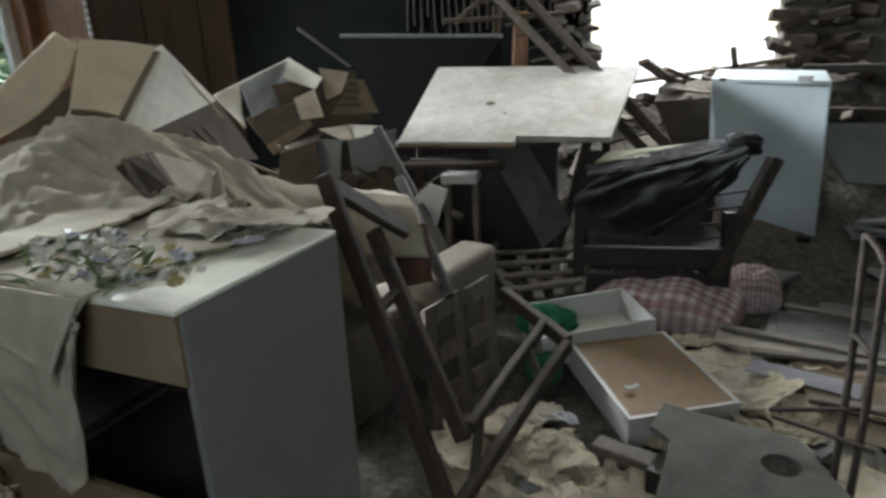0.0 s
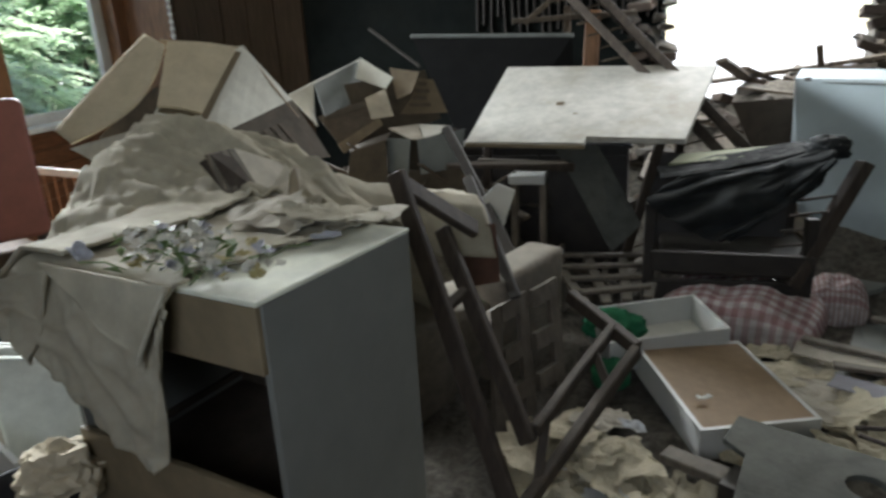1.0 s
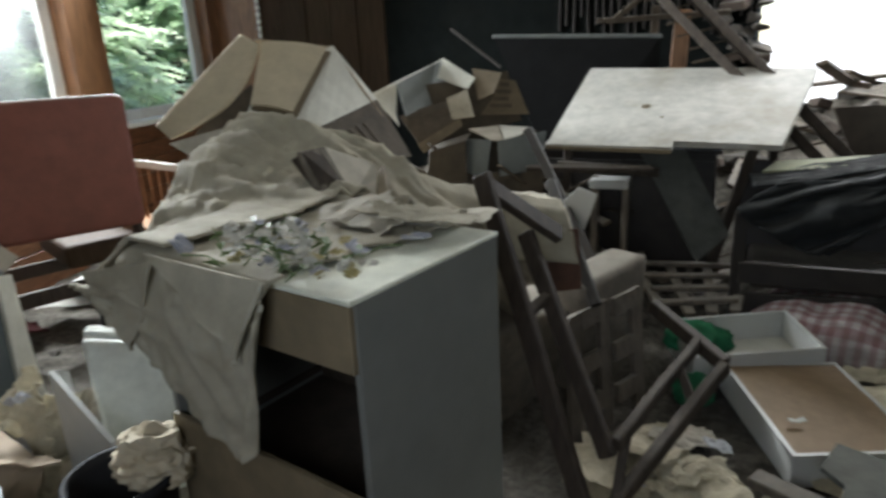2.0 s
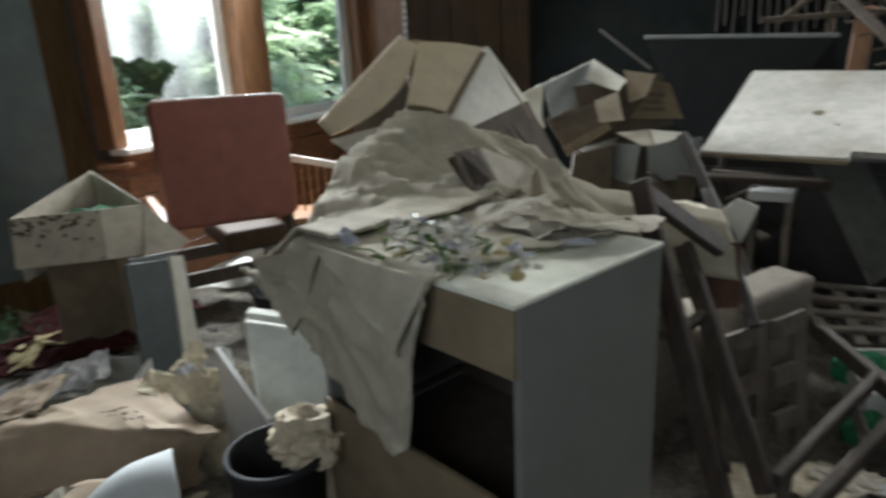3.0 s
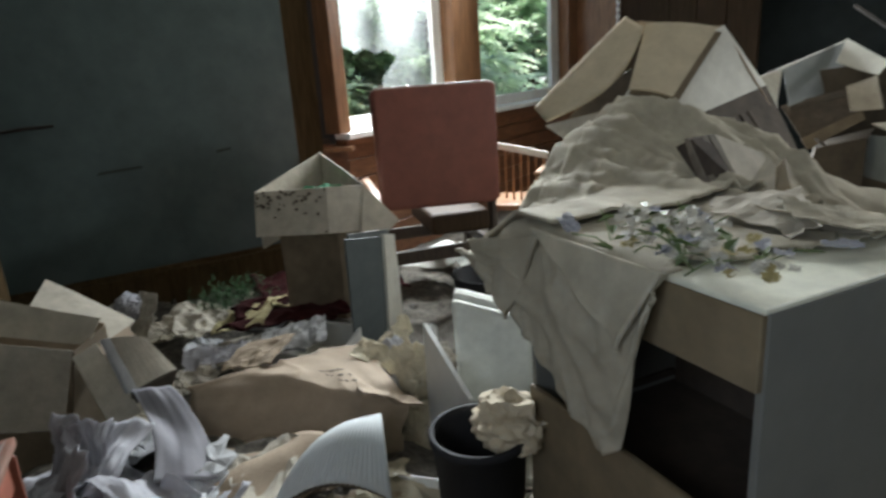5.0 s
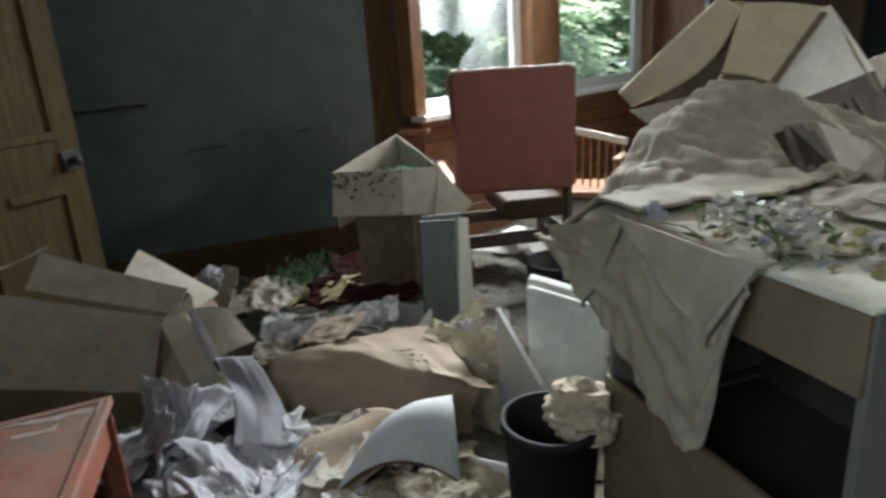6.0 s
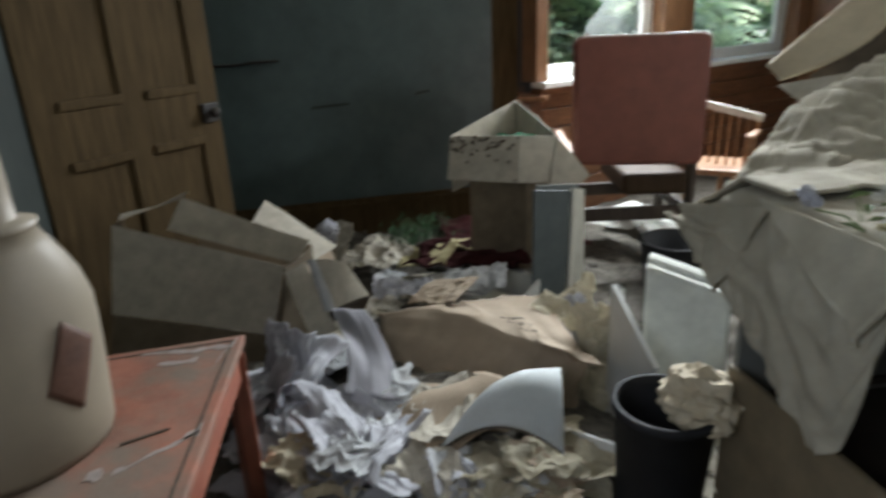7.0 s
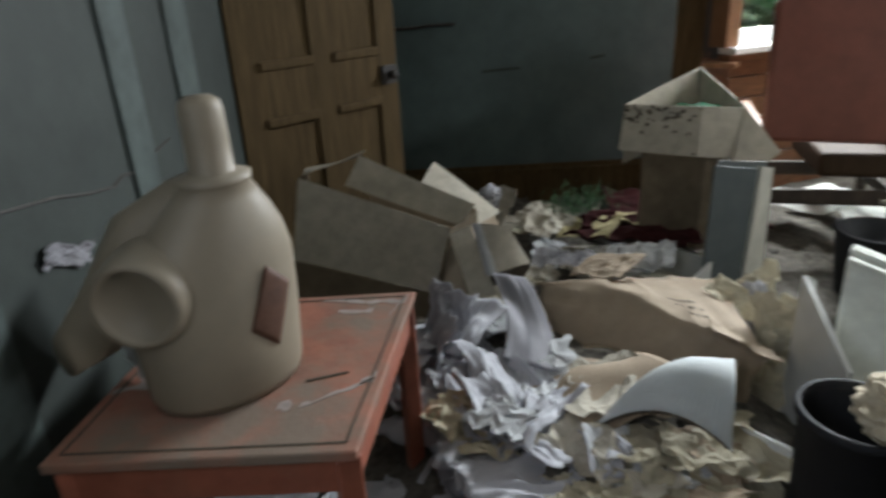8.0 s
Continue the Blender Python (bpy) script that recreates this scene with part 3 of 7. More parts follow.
structure("pier_ledge", box((*(mid.lerp(J1, 0.7) + Vector((0.05, -0.04))), 0.93), (0.20, 0.16, 0.03), (0, 0, 45), 0.006), M["wood"], "small wooden ledge at the window pier", "ledge")

# Panelling joints and the curtain rod beside the window.
d_back = (PANEL - E1).normalized()
n_back = -out_b
# The panelling carries its shade in the darker wood.
pan = thing("wood_panelling", (*((E1 + PANEL) / 2), 0), "upright brown panelling boards", "panelling", kind="structure")
length = (PANEL - E1).length
for i in range(5):
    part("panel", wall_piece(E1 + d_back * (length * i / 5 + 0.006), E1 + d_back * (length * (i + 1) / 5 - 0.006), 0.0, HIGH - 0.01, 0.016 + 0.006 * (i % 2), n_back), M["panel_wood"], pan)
rod = thing("curtain_rod", (*(E1 + n_back * 0.07), 0.6), "pale metal upright curtain rod by the panelling", "rod")
part("tube", tube([(*(E1 + n_back * 0.07 + d_back * 0.03), 0.6), (*(E1 + n_back * 0.07 + d_back * 0.03), 2.9)], 0.014), M["silver"], rod)
for i in range(16):
    part("ring", tube([(*(E1 + n_back * 0.07 + d_back * 0.03), 1.3 + i * 0.07), (*(E1 + n_back * 0.07 + d_back * 0.03), 1.33 + i * 0.07)], 0.021), M["white_paint"], rod)

# ---- door ----
DR, DL = vec(-3.63, 0.777), vec(-3.10, 0.015)
d_door = (DR - DL).normalized()
n_door = Vector((d_door.y, -d_door.x))
if n_door.dot(vec(-0.2, 0.3) - DR) < 0:
    n_door = -n_door


def dp(s, z, off=0.0):
    q = DL + d_door * s + n_door * off
    return Vector((q.x, q.y, z))


def door_bar(s0, s1, z0, z1, o0, o1, bevel=0.004):
    bm = bmesh.new()
    low = [bm.verts.new(dp(s, z0, o)) for s, o in ((s0, o0), (s1, o0), (s1, o1), (s0, o1))]
    top = [bm.verts.new(v.co + Z * (z1 - z0)) for v in low]
    for i in range(4):
        bm.faces.new((low[i], low[(i + 1) % 4], top[(i + 1) % 4], top[i]))
    bm.faces.new(low[::-1])
    bm.faces.new(top)
    return bevelled(bm, bevel, seg=2)


WIDE = (DR - DL).length
door = thing("door_1", dp(WIDE / 2, 0.02), "brown panelled wooden door standing ajar", "door", kind="structure")
for s0, s1 in ((0.0, 0.13), (WIDE / 2 - 0.065, WIDE / 2 + 0.065), (WIDE - 0.13, WIDE)):
    part("stile", door_bar(s0, s1, 0.02, 2.12, -0.02, 0.02), M["wood_brown"], door)
for z0, z1 in ((0.02, 0.24), (0.97, 1.18), (1.92, 2.12)):
    for s0, s1 in ((0.13, WIDE / 2 - 0.065), (WIDE / 2 + 0.065, WIDE - 0.13)):
        part("rail", door_bar(s0, s1, z0, z1, -0.02, 0.02), M["wood_brown"], door)
for z0, z1 in ((0.24, 0.97), (1.18, 1.92)):
    for s0, s1 in ((0.13, WIDE / 2 - 0.065), (WIDE / 2 + 0.065, WIDE - 0.13)):
        panel = part("panel", door_bar(s0, s1, z0, z1, -0.012, 0.004, 0.002), M["wood_brown"], door)
        part("bolection", door_bar(s0 - 0.01, s1 + 0.01, z1 - 0.035 if z0 < 1 else z0 - 0.005, z1 + 0.005 if z0 < 1 else z0 + 0.035, 0.0, 0.034, 0.008), M["wood_brown"], panel)
lock = part("lock_case", door_bar(WIDE - 0.12, WIDE - 0.02, 1.03, 1.12, 0.02, 0.04), M["wood_black"], door, "black iron rim lock")
part("knob", crumple(dp(WIDE - 0.07, 1.075, 0.065), (0.05, 0.05, 0.05), 1, 2, 0.02), M["wood_black"], lock, smooth=True)

# ---- outside ----
bm = bmesh.new()
bmesh.ops.create_grid(bm, x_segments=40, y_segments=40, size=400)
bm.transform(Matrix.Translation((0, 0, -0.45)))
structure("ground", bm, M["earth"], "pale gravel yard round the house", "ground")


def spray(bm, base, way, size, rnd):
    """One drooping conifer spray: a rib with short flat leaflets on both sides."""
    side = way.cross(Z)
    side = side.normalized() if side.length > 1e-3 else Vector((1, 0, 0))
    n = 5
    for i in range(n):
        f = (i + 0.6) / n
        c = base + way * size * f - Z * size * 0.35 * f * f
        for s in (-1, 1):
            tip = c + (side * s * 0.75 + way * 0.55 - Z * rnd.uniform(0.1, 0.5)).normalized() * size * 0.42 * (1.1 - 0.6 * f)
            w = way * size * 0.11
            bm.faces.new([bm.verts.new(p) for p in (c - w, tip, c + w)])


def conifer(base, tall, wide, seed, mat, label):
    rnd = random.Random(seed)
    base = vec(base)
    tree = thing("conifer_tree", base, label, "tree", "trees outside the window")
    part("trunk", tube([base, base + Z * tall * 0.5 + Vector((0.05, 0.03, 0)), base + Z * tall], [0.13, 0.09, 0.02], 8), M["bark"], tree)
    limbs, crown = bmesh.new(), bmesh.new()
    for i in range(60):
        f = rnd.uniform(0.04, 0.97)
        ang = rnd.uniform(0, 2 * math.pi)
        reach = wide * (1 - f * 0.75) * rnd.uniform(0.55, 1.1)
        root = base + Z * tall * f
        tip = root + Vector((math.cos(ang), math.sin(ang), -0.25 + 0.3 * f)) * reach
        tube([root, root.lerp(tip, 0.5) + Z * 0.05, tip], [0.025, 0.016, 0.005], 5, limbs)
        for j in range(54):
            g = rnd.uniform(0.2, 1.05)
            p = root.lerp(tip, g) + Vector((rnd.gauss(0, 0.1), rnd.gauss(0, 0.1), rnd.gauss(0, 0.06)))
            a = ang + rnd.uniform(-1.1, 1.1)
            spray(crown, p, Vector((math.cos(a), math.sin(a), rnd.uniform(-0.4, 0.3))).normalized(), rnd.uniform(0.22, 0.46), rnd)
    tagged(part("branchwork", limbs, M["bark"], tree), kind="stuff")
    tagged(part("crown", crown, mat, tree), kind="stuff")
    return tree


for i, (x, y, tall, wide, m) in enumerate(((-6.3, 4.3, 3.6, 1.5, "leaf"), (-6.6, 6.3, 4.4, 1.7, "leaf_pale"), (-6.7, 8.4, 3.9, 1.6, "leaf"), (-8.3, 5.2, 5.4, 2.0, "leaf"), (-8.4, 7.4, 5.6, 2.1, "leaf_pale"), (-8.9, 9.8, 5.6, 2.1, "leaf"), (-5.7, 3.5, 2.3, 1.0, "leaf_pale"), (-7.9, 11.8, 5.6, 2.2, "leaf"), (-6.4, 10.2, 3.0, 1.4, "leaf_pale"), (-5.6, 5.4, 2.0, 0.9, "leaf_pale"))):
    conifer((x, y, -0.45), tall, wide, 40 + i, M[m], "green conifer with drooping feathery branches outside the window")
for i, (x, y, tall, wide) in enumerate(((-6.9, 5.2, 2.6, 1.5), (-8.6, 5.6, 4.2, 2.2), (-8.3, 7.2, 4.6, 2.2))):
    conifer((x, y, -0.45), tall, wide, 70 + i, M["leaf_pale"], "pale green conifer with drooping branches farther off in the yard")


for i, (x, y, tall, wide) in enumerate(((-10.5, 6.2, 9.0, 3.0), (-10.8, 9.0, 9.5, 3.1), (-11.2, 12.2, 9.5, 3.2), (-10.2, 15.0, 9.0, 3.2))):
    conifer((x, y, -0.45), tall, wide, 90 + i, M["leaf" if i % 2 else "leaf_pale"], "tall green conifer standing behind the others in the yard")

# ---- chest of drawers and what lies on it ----
CF = Vector((-0.498, 1.257, 0))
CU = Vector((-0.950, 0.312, 0))
CV = Vector((0.312, 0.950, 0))
CW, CD, CT = 0.625, 0.458, 1.09


def cp(u, v, z):
    return CF + CU * u + CV * v + Z * z


def chest_bar(u0, u1, v0, v1, z0, z1, bevel=0.002):
    bm = bmesh.new()
    low = [bm.verts.new(cp(u, v, z0)) for u, v in ((u0, v0), (u1, v0), (u1, v1), (u0, v1))]
    top = [bm.verts.new(v.co + Z * (z1 - z0)) for v in low]
    for i in range(4):
        bm.faces.new((low[i], low[(i + 1) % 4], top[(i + 1) % 4], top[i]))
    bm.faces.new(low[::-1])
    bm.faces.new(top)
    return bevelled(bm, bevel, seg=1)


chest = thing("chest_of_drawers", cp(CW / 2, CD / 2, 0.06), "white laminate chest of drawers with a missing middle drawer", "chest of drawers")
part("top", chest_bar(-0.002, CW + 0.002, -0.014, CD, CT - 0.010, CT), M["chest_top"], chest, "cream dusty top")
# Both sides use the laminate darkened for shade.
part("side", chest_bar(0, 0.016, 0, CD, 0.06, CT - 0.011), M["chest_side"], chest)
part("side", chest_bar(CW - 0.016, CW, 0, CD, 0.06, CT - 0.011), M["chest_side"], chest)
# Back, shelf and runners carry the recess's shade in their colour.
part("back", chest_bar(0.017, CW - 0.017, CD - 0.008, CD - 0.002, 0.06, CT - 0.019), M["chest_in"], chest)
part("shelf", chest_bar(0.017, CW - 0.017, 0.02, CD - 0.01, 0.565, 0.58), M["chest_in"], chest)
part("plinth", chest_bar(0.017, CW - 0.017, 0.02, 0.035, 0.06, 0.13), M["chest_in"], chest)
part("top_drawer_front", chest_bar(0.004, CW - 0.004, -0.012, 0.004, 0.952, CT - 0.012), M["tan"], chest, "tan wooden drawer front")
part("top_drawer_tray", chest_bar(0.025, CW - 0.025, 0.005, CD - 0.03, 0.957, 0.968), M["chest_in"], chest)
part("middle_drawer_front", chest_bar(0.004, CW - 0.004, -0.012, 0.004, 0.345, 0.690), M["tan"], chest, "tan wooden drawer front")
part("bottom_drawer_front", chest_bar(0.004, CW - 0.004, -0.012, 0.004, 0.135, 0.338), M["tan"], chest, "tan wooden drawer front")
for v, z in ((0.10, 0.78), (0.10, 0.60)):
    part("runner", chest_bar(CW - 0.032, CW - 0.017, 0.01, CD - 0.02, z, z + 0.018), M["chest_in"], chest)

# The canvas sheet: flat on the chest, over its front and side, and up over the heap behind it.


def drape_low(u):
    """How low the front flap hangs."""
    keys = ((0.157, 1.08), (0.19, 0.95), (0.235, 0.745), (0.265, 0.72), (0.30, 0.712), (0.32, 0.752), (0.41, 0.815), (0.60, 0.895), (0.82, 0.99), (0.95, 1.0))
    for (a, za), (b, zb) in zip(keys, keys[1:]):
        if u <= b:
            return za + (zb - za) * max(0, (u - a) / (b - a))
    return 1.02


def heap(u, v):
    """Height of the sheet at a place behind and beside the chest."""
    z = CT + 0.010
    if u > CW:
        z -= 0.60 * (u - CW) * max(0.0, 1 - v / 0.35)
    z += 0.135 * math.exp(-(((u - 1.0) / 0.20) ** 2 + ((v - 0.60) / 0.16) ** 2))
    z += 0.10 * math.exp(-(((u - 0.78) / 0.20) ** 2 + ((v - 0.72) / 0.15) ** 2))
    z += 0.025 * max(0, min(1, (v - 0.33) / 0.12)) * max(0, min(1, (u - 0.45) / 0.2))
    edge = 0.945 + 0.36 * min(v, 0.6) if v > 0 else 0.945
    z -= 2.6 * max(0, u - edge) ** 1.2
    z -= 1.5 * max(0, v - 0.84) ** 1.1 + 0.5 * max(0, 0.55 - u) * max(0, min(1, (v - 0.50) / 0.2))
    p = cp(u, v, 0)
    loose = max(0.12, min(1, (v - 0.25) / 0.2)) if u < CW + 0.1 else max(0.3, min(1, v / 0.3))
    fold = 0.0
    for k, (fu, fv, amp) in enumerate(((1.9, 7.5, 0.026), (3.5, 14.0, 0.016), (8.0, 5.0, 0.008))):
        fold += amp * ((1 - abs(noise.noise(Vector((u * fu + 0.35 * v * fv, v * fv, 3.7 * k + 1))))) ** 4 - 0.35)
    crease = 0.020 * (1 - abs(noise.noise(Vector((u * 2.6 + v * 3, v * 15, 8.2))))) ** 8 + 0.012 * (1 - abs(noise.noise(Vector((u * 4 - v * 3, v * 27, 2.6))))) ** 8 + 0.006 * (1 - abs(noise.noise(Vector((u * 21, v * 12, 5.1))))) ** 6
    return z + loose * (fold + crease + 0.006 * noise.noise(p * 16)) + 0.0025 * noise.noise(p * 30)


def drape(u, v):
    uu, vv = -0.10 + 1.42 * u, -0.46 + 1.75 * v
    if vv >= 0:
        return cp(uu, vv, heap(uu, vv))
    top = heap(uu, 0)
    low = drape_low(uu)
    f = -vv / 0.46
    z = top + (low - top) * f
    fold = 0.010 * math.sin(uu * 17 + 1.4) * f + 0.022 * f * (1 - abs(noise.noise(Vector((uu * 11 + f * 2.2, f * 0.8, 5))))) ** 5 + 0.010 * noise.noise(Vector((uu * 7, f * 2.5, 4))) + 0.012 * (1 - abs(noise.noise(Vector((uu * 6 + f * 2, f * 4, 9))))) ** 4
    return cp(uu, -0.016 - 0.03 * math.sin(min(1, f * 3) * math.pi / 2) - fold - 0.012 * f, z)


def drape_keep(u, v):
    uu, vv = -0.10 + 1.42 * u, -0.46 + 1.75 * v
    if vv < 0:
        return 0.165 < uu < 0.85
    if vv < CD + 0.02:
        return uu > 0.19 - 0.10 * vv / CD + 0.02 * math.sin(vv * 40) and uu < 0.88 + 0.55 * vv
    return uu > 0.30


sheet = solo("canvas_sheet", grid(drape, 170, 190, 0.005, keep=drape_keep), M["canvas"], "dusty beige canvas sheet draped over the chest and the heap behind", "dust sheet", smooth=True)


def flap(a, b, c, depth):
    """A doubled-back layer of the sheet hanging over the front edge: a and c on the edge, b its tip."""
    def at(u, v):
        q = a.lerp(c, u).lerp(b, v * (1 - 0.25 * abs(2 * u - 1) ** 3))
        sway = 0.010 * math.sin(q.x * 42) * v + 0.012 * v * noise.noise(Vector((q.x * 9, q.y * 9, depth * 50)))
        return cp(q.x, -0.050 - depth * v - sway, q.y)
    return at


part("folded_corner", grid(flap(Vector((0.53, 1.108)), Vector((0.215, 0.955)), Vector((0.155, 1.108)), 0.030), 30, 24, 0.009), M["canvas"], sheet, smooth=True)
part("side_fold", grid(flap(Vector((0.82, 1.02)), Vector((0.60, 0.885)), Vector((0.50, 1.10)), 0.022), 30, 24, 0.009), M["canvas"], sheet, smooth=True)


def hem_layer(u, v):
    """The upper layer of the sheet: its hem crosses the chest from front to back."""
    vv = -0.035 + 0.58 * v
    hem = 0.485 - 0.11 * vv + 0.008 * math.sin(vv * 19) + 0.006 * noise.noise(Vector((vv * 14, 2, 0)))
    uu = hem + (0.87 + 0.3 * max(0, vv) - hem) * u
    return cp(uu, vv, heap(uu, max(0, vv)) + 0.016 * (1 - u) ** 0.6 + 0.003 + 0.004 * noise.noise(Vector((uu * 9, vv * 9, 3))))


part("upper_layer", grid(hem_layer, 60, 60, 0.008), M["canvas"], sheet, "upper layer with a hemmed edge", smooth=True)

# The ridge behind: a covered settee back that runs towards the right.
ridge = [(-1.05, 2.16, 1.20), (-0.90, 2.28, 1.145), (-0.68, 2.42, 1.035), (-0.50, 2.53, 0.985), (-0.34, 2.63, 0.945)]


def ridge_fn(u, v):
    f = u * (len(ridge) - 1)
    i = min(int(f), len(ridge) - 2)
    p = vec(ridge[i]).lerp(vec(ridge[i + 1]), f - i)
    prof = ((-0.15, -0.20), (-0.125, -0.11), (-0.07, -0.025), (0.0, 0.0), (0.12, -0.015), (0.16, -0.25))
    g = v * 5
    j = min(int(g), 4)
    o, z = (prof[j][k] + (prof[j + 1][k] - prof[j][k]) * (g - j) for k in (0, 1))
    q = p + Vector((-0.55, 0.83, 0)) * o + Z * z
    return q + Z * 0.015 * ridged(q, 5, 5) * (0.4 + v) + Vector((0.01 * noise.noise(q * 11), 0, 0))


solo("settee_cover", grid(ridge_fn, 50, 30, 0.006), M["canvas"], "beige canvas cover over a long settee back", "dust sheet", smooth=True)

# Grey slatted block on the sheet.
block = thing("wooden_block", (-0.86, 1.92, 1.10), "grey weathered wooden box lying on the canvas", "box")
bl, bt, br, bb = vec(-0.92, 1.856, 1.24), vec(-0.892, 1.945, 1.24), vec(-0.781, 1.868, 1.12), vec(-0.866, 1.83, 1.115)
for i in range(4):
    f0, f1 = i / 4 + 0.015, (i + 1) / 4 - 0.015
    part("slat", slab([bl.lerp(bt, f0), bl.lerp(bt, f1), bb.lerp(br, f1), bb.lerp(br, f0)], 0.012), M["wood_grey"], block)
part("core", slab([bl + vec(0.008, 0.006, -0.004), bt + vec(0.0, 0.006, -0.004), br + vec(0, 0.01, 0), bb + vec(0.01, 0.01, 0)], 0.05), M["wood_dark"], block)
part("face", slab([bt, vec(-0.80, 2.06, 1.175), vec(-0.645, 1.80, 1.112), br], 0.012), M["kraft_grey"], block)
part("end", slab([br, vec(-0.645, 1.80, 1.112), vec(-0.655, 1.785, 1.09), bb + vec(0.01, 0, -0.02)], 0.012), M["wood_black"], block)
solo("orange_chip", slab([(-0.735, 1.975, 1.185), (-0.665, 1.835, 1.125), (-0.70, 1.83, 1.125), (-0.745, 1.955, 1.165)], 0.01), M["tan"], "splintered orange-brown wood chip on the canvas", "wood chip")

# Torn brown paper on the back of the chest.
rnd = random.Random(11)
for i, (u, v, w, d, turn, t) in enumerate(((0.12, 0.42, 0.24, 0.10, -10, (4, -6)), (0.20, 0.38, 0.20, 0.11, 8, (-8, 9)), (0.23, 0.31, 0.15, 0.09, -25, (12, 4)), (0.09, 0.36, 0.17, 0.07, 0, (2, 3)), (0.31, 0.35, 0.17, 0.10, 25, (7, -10)), (0.16, 0.33, 0.13, 0.08, 40, (14, 12)))):
    solo("torn_paper", folded(cp(u, v, CT + 0.022 + 0.006 * i), w, d, turn, i + 3, 0.012, 9, t, 0.002, 1.7, 0.012), M["canvas"] if i % 2 else M["kraft_grey"], "torn curling piece of dusty brown paper on the chest", "paper", "scraps on the chest")


def blossom(bm, c, r, rnd, petals=6):
    up = Vector((rnd.uniform(-0.6, 0.6), rnd.uniform(-0.8, 0.3), 1)).normalized()
    a = up.orthogonal().normalized()
    b = up.cross(a)
    for k in range(petals):
        w = 2 * math.pi * k / petals + rnd.uniform(-0.2, 0.2)
        d = a * math.cos(w) + b * math.sin(w)
        s = up.cross(d)
        tip = c + d * r * rnd.uniform(0.8, 1.1) + up * r * rnd.uniform(-0.1, 0.5)
        m1 = c + d * r * 0.55 + s * r * 0.36 + up * r * 0.12
        m2 = c + d * r * 0.55 - s * r * 0.36 + up * r * 0.12
        bm.faces.new([bm.verts.new(p) for p in (c, m1, tip, m2)])


rnd = random.Random(5)
posy = thing("artificial_flowers", cp(0.2, 0.06, CT), "bunch of faded artificial flowers lying on the chest", "flowers")
for i in range(60):
    u, v = rnd.gauss(0.20, 0.085), rnd.gauss(0.045, 0.04)
    u, v = min(max(u, 0.03), 0.47), min(max(v, -0.035), 0.25)
    z = CT + 0.025 + rnd.uniform(0.0, 0.055) * (1.2 if abs(u - 0.22) < 0.12 else 0.6)
    bm = bmesh.new()
    for k in range(3):
        blossom(bm, cp(u, v, z) + Vector((rnd.uniform(-1, 1), rnd.uniform(-1, 1), rnd.uniform(-0.3, 0.8))) * 0.010, rnd.uniform(0.008, 0.016), rnd)
    part("flower", bm, M[rnd.choice(("petal", "petal", "petal", "petal", "petal_blue", "petal_yellow"))], posy)
for i in range(52):
    u, v = rnd.gauss(0.23, 0.07), rnd.gauss(0.06, 0.045)
    c = cp(min(max(u, 0.05), 0.45), min(max(v, -0.04), 0.2), CT + rnd.uniform(0.015, 0.075))
    d = Vector((rnd.uniform(-1, 1), rnd.uniform(-1, 1), rnd.uniform(-0.2, 0.6))).normalized()
    s = d.cross(Z).normalized()
    ln, w = rnd.uniform(0.025, 0.06), rnd.uniform(0.006, 0.014)
    bm = bmesh.new()
    q = [bm.verts.new(p) for p in (c, c + d * ln * 0.5 + s * w + Z * 0.004, c + d * ln - Z * 0.006, c + d * ln * 0.5 - s * w + Z * 0.004)]
    bm.faces.new(q)
    part("leaf", bm, M["silk_leaf"], posy)
for i in range(14):
    c = cp(rnd.uniform(0.08, 0.4), rnd.uniform(-0.02, 0.16), CT + 0.012)
    d = Vector((rnd.uniform(-1, 1), rnd.uniform(-1, 1), rnd.uniform(0.1, 0.8))).normalized()
    part("stem", tube([c, c + d * 0.04 + Z * 0.01, c + d * 0.085], 0.0017, 5), M["silk_leaf"], posy)
solo("loose_bloom", folded(cp(0.46, -0.01, CT + 0.03), 0.06, 0.03, -30, 9, 0.015, 8, (15, 20), 0.002), M["petal_blue"], "faded lilac fabric petals lying on the canvas", "flower")
solo("loose_bloom", folded(cp(0.08, 0.27, CT + 0.02), 0.06, 0.03, 20, 12, 0.018, 8, (5, 10), 0.002), M["petal_blue"], "faded lilac fabric petals beside the torn paper", "flower")


# ---- big carton on the heap ----
def carton_face(name, corners, mat, parent, label="", n=(6, 6), warp=0.006, bend=0.0, thick=0.006, seed=1):
    return part(name, slab(corners, thick, n, warp, bend, seed, None, 4.0), mat, parent, label)


CA, CB_, CC, CDD, CE = vec(-1.449, 2.456, 1.563), vec(-1.163, 2.591, 1.512), vec(-1.087, 2.794, 1.304), vec(-1.125, 2.323, 1.241), vec(-1.324, 2.18, 1.262)
CF2, CG = vec(-0.999, 2.908, 1.057), vec(-0.99, 2.36, 1.10)
big = thing("cardboard_carton", (-1.2, 2.6, 1.05), "large tipped cardboard carton with a white side and open flaps", "box")
carton_face("white_side", [CB_, CC, CDD, vec(-1.315, 2.275, 1.35)], M["card_white"], big, "white faced side")
carton_face("white_lip", [vec(-1.315, 2.28, 1.352), CDD, CDD + vec(-0.02, -0.02, -0.03), CE], M["card_white"], big, "white faced lip", seed=2)
# Printed side holds its shade in the darkest card.
front = carton_face("printed_side", [CDD, CC, CF2, CG], M["card_shade"], big, "brown printed side, its shade in the colour")
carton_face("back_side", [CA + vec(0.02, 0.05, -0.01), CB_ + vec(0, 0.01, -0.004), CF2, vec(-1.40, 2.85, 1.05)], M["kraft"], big)
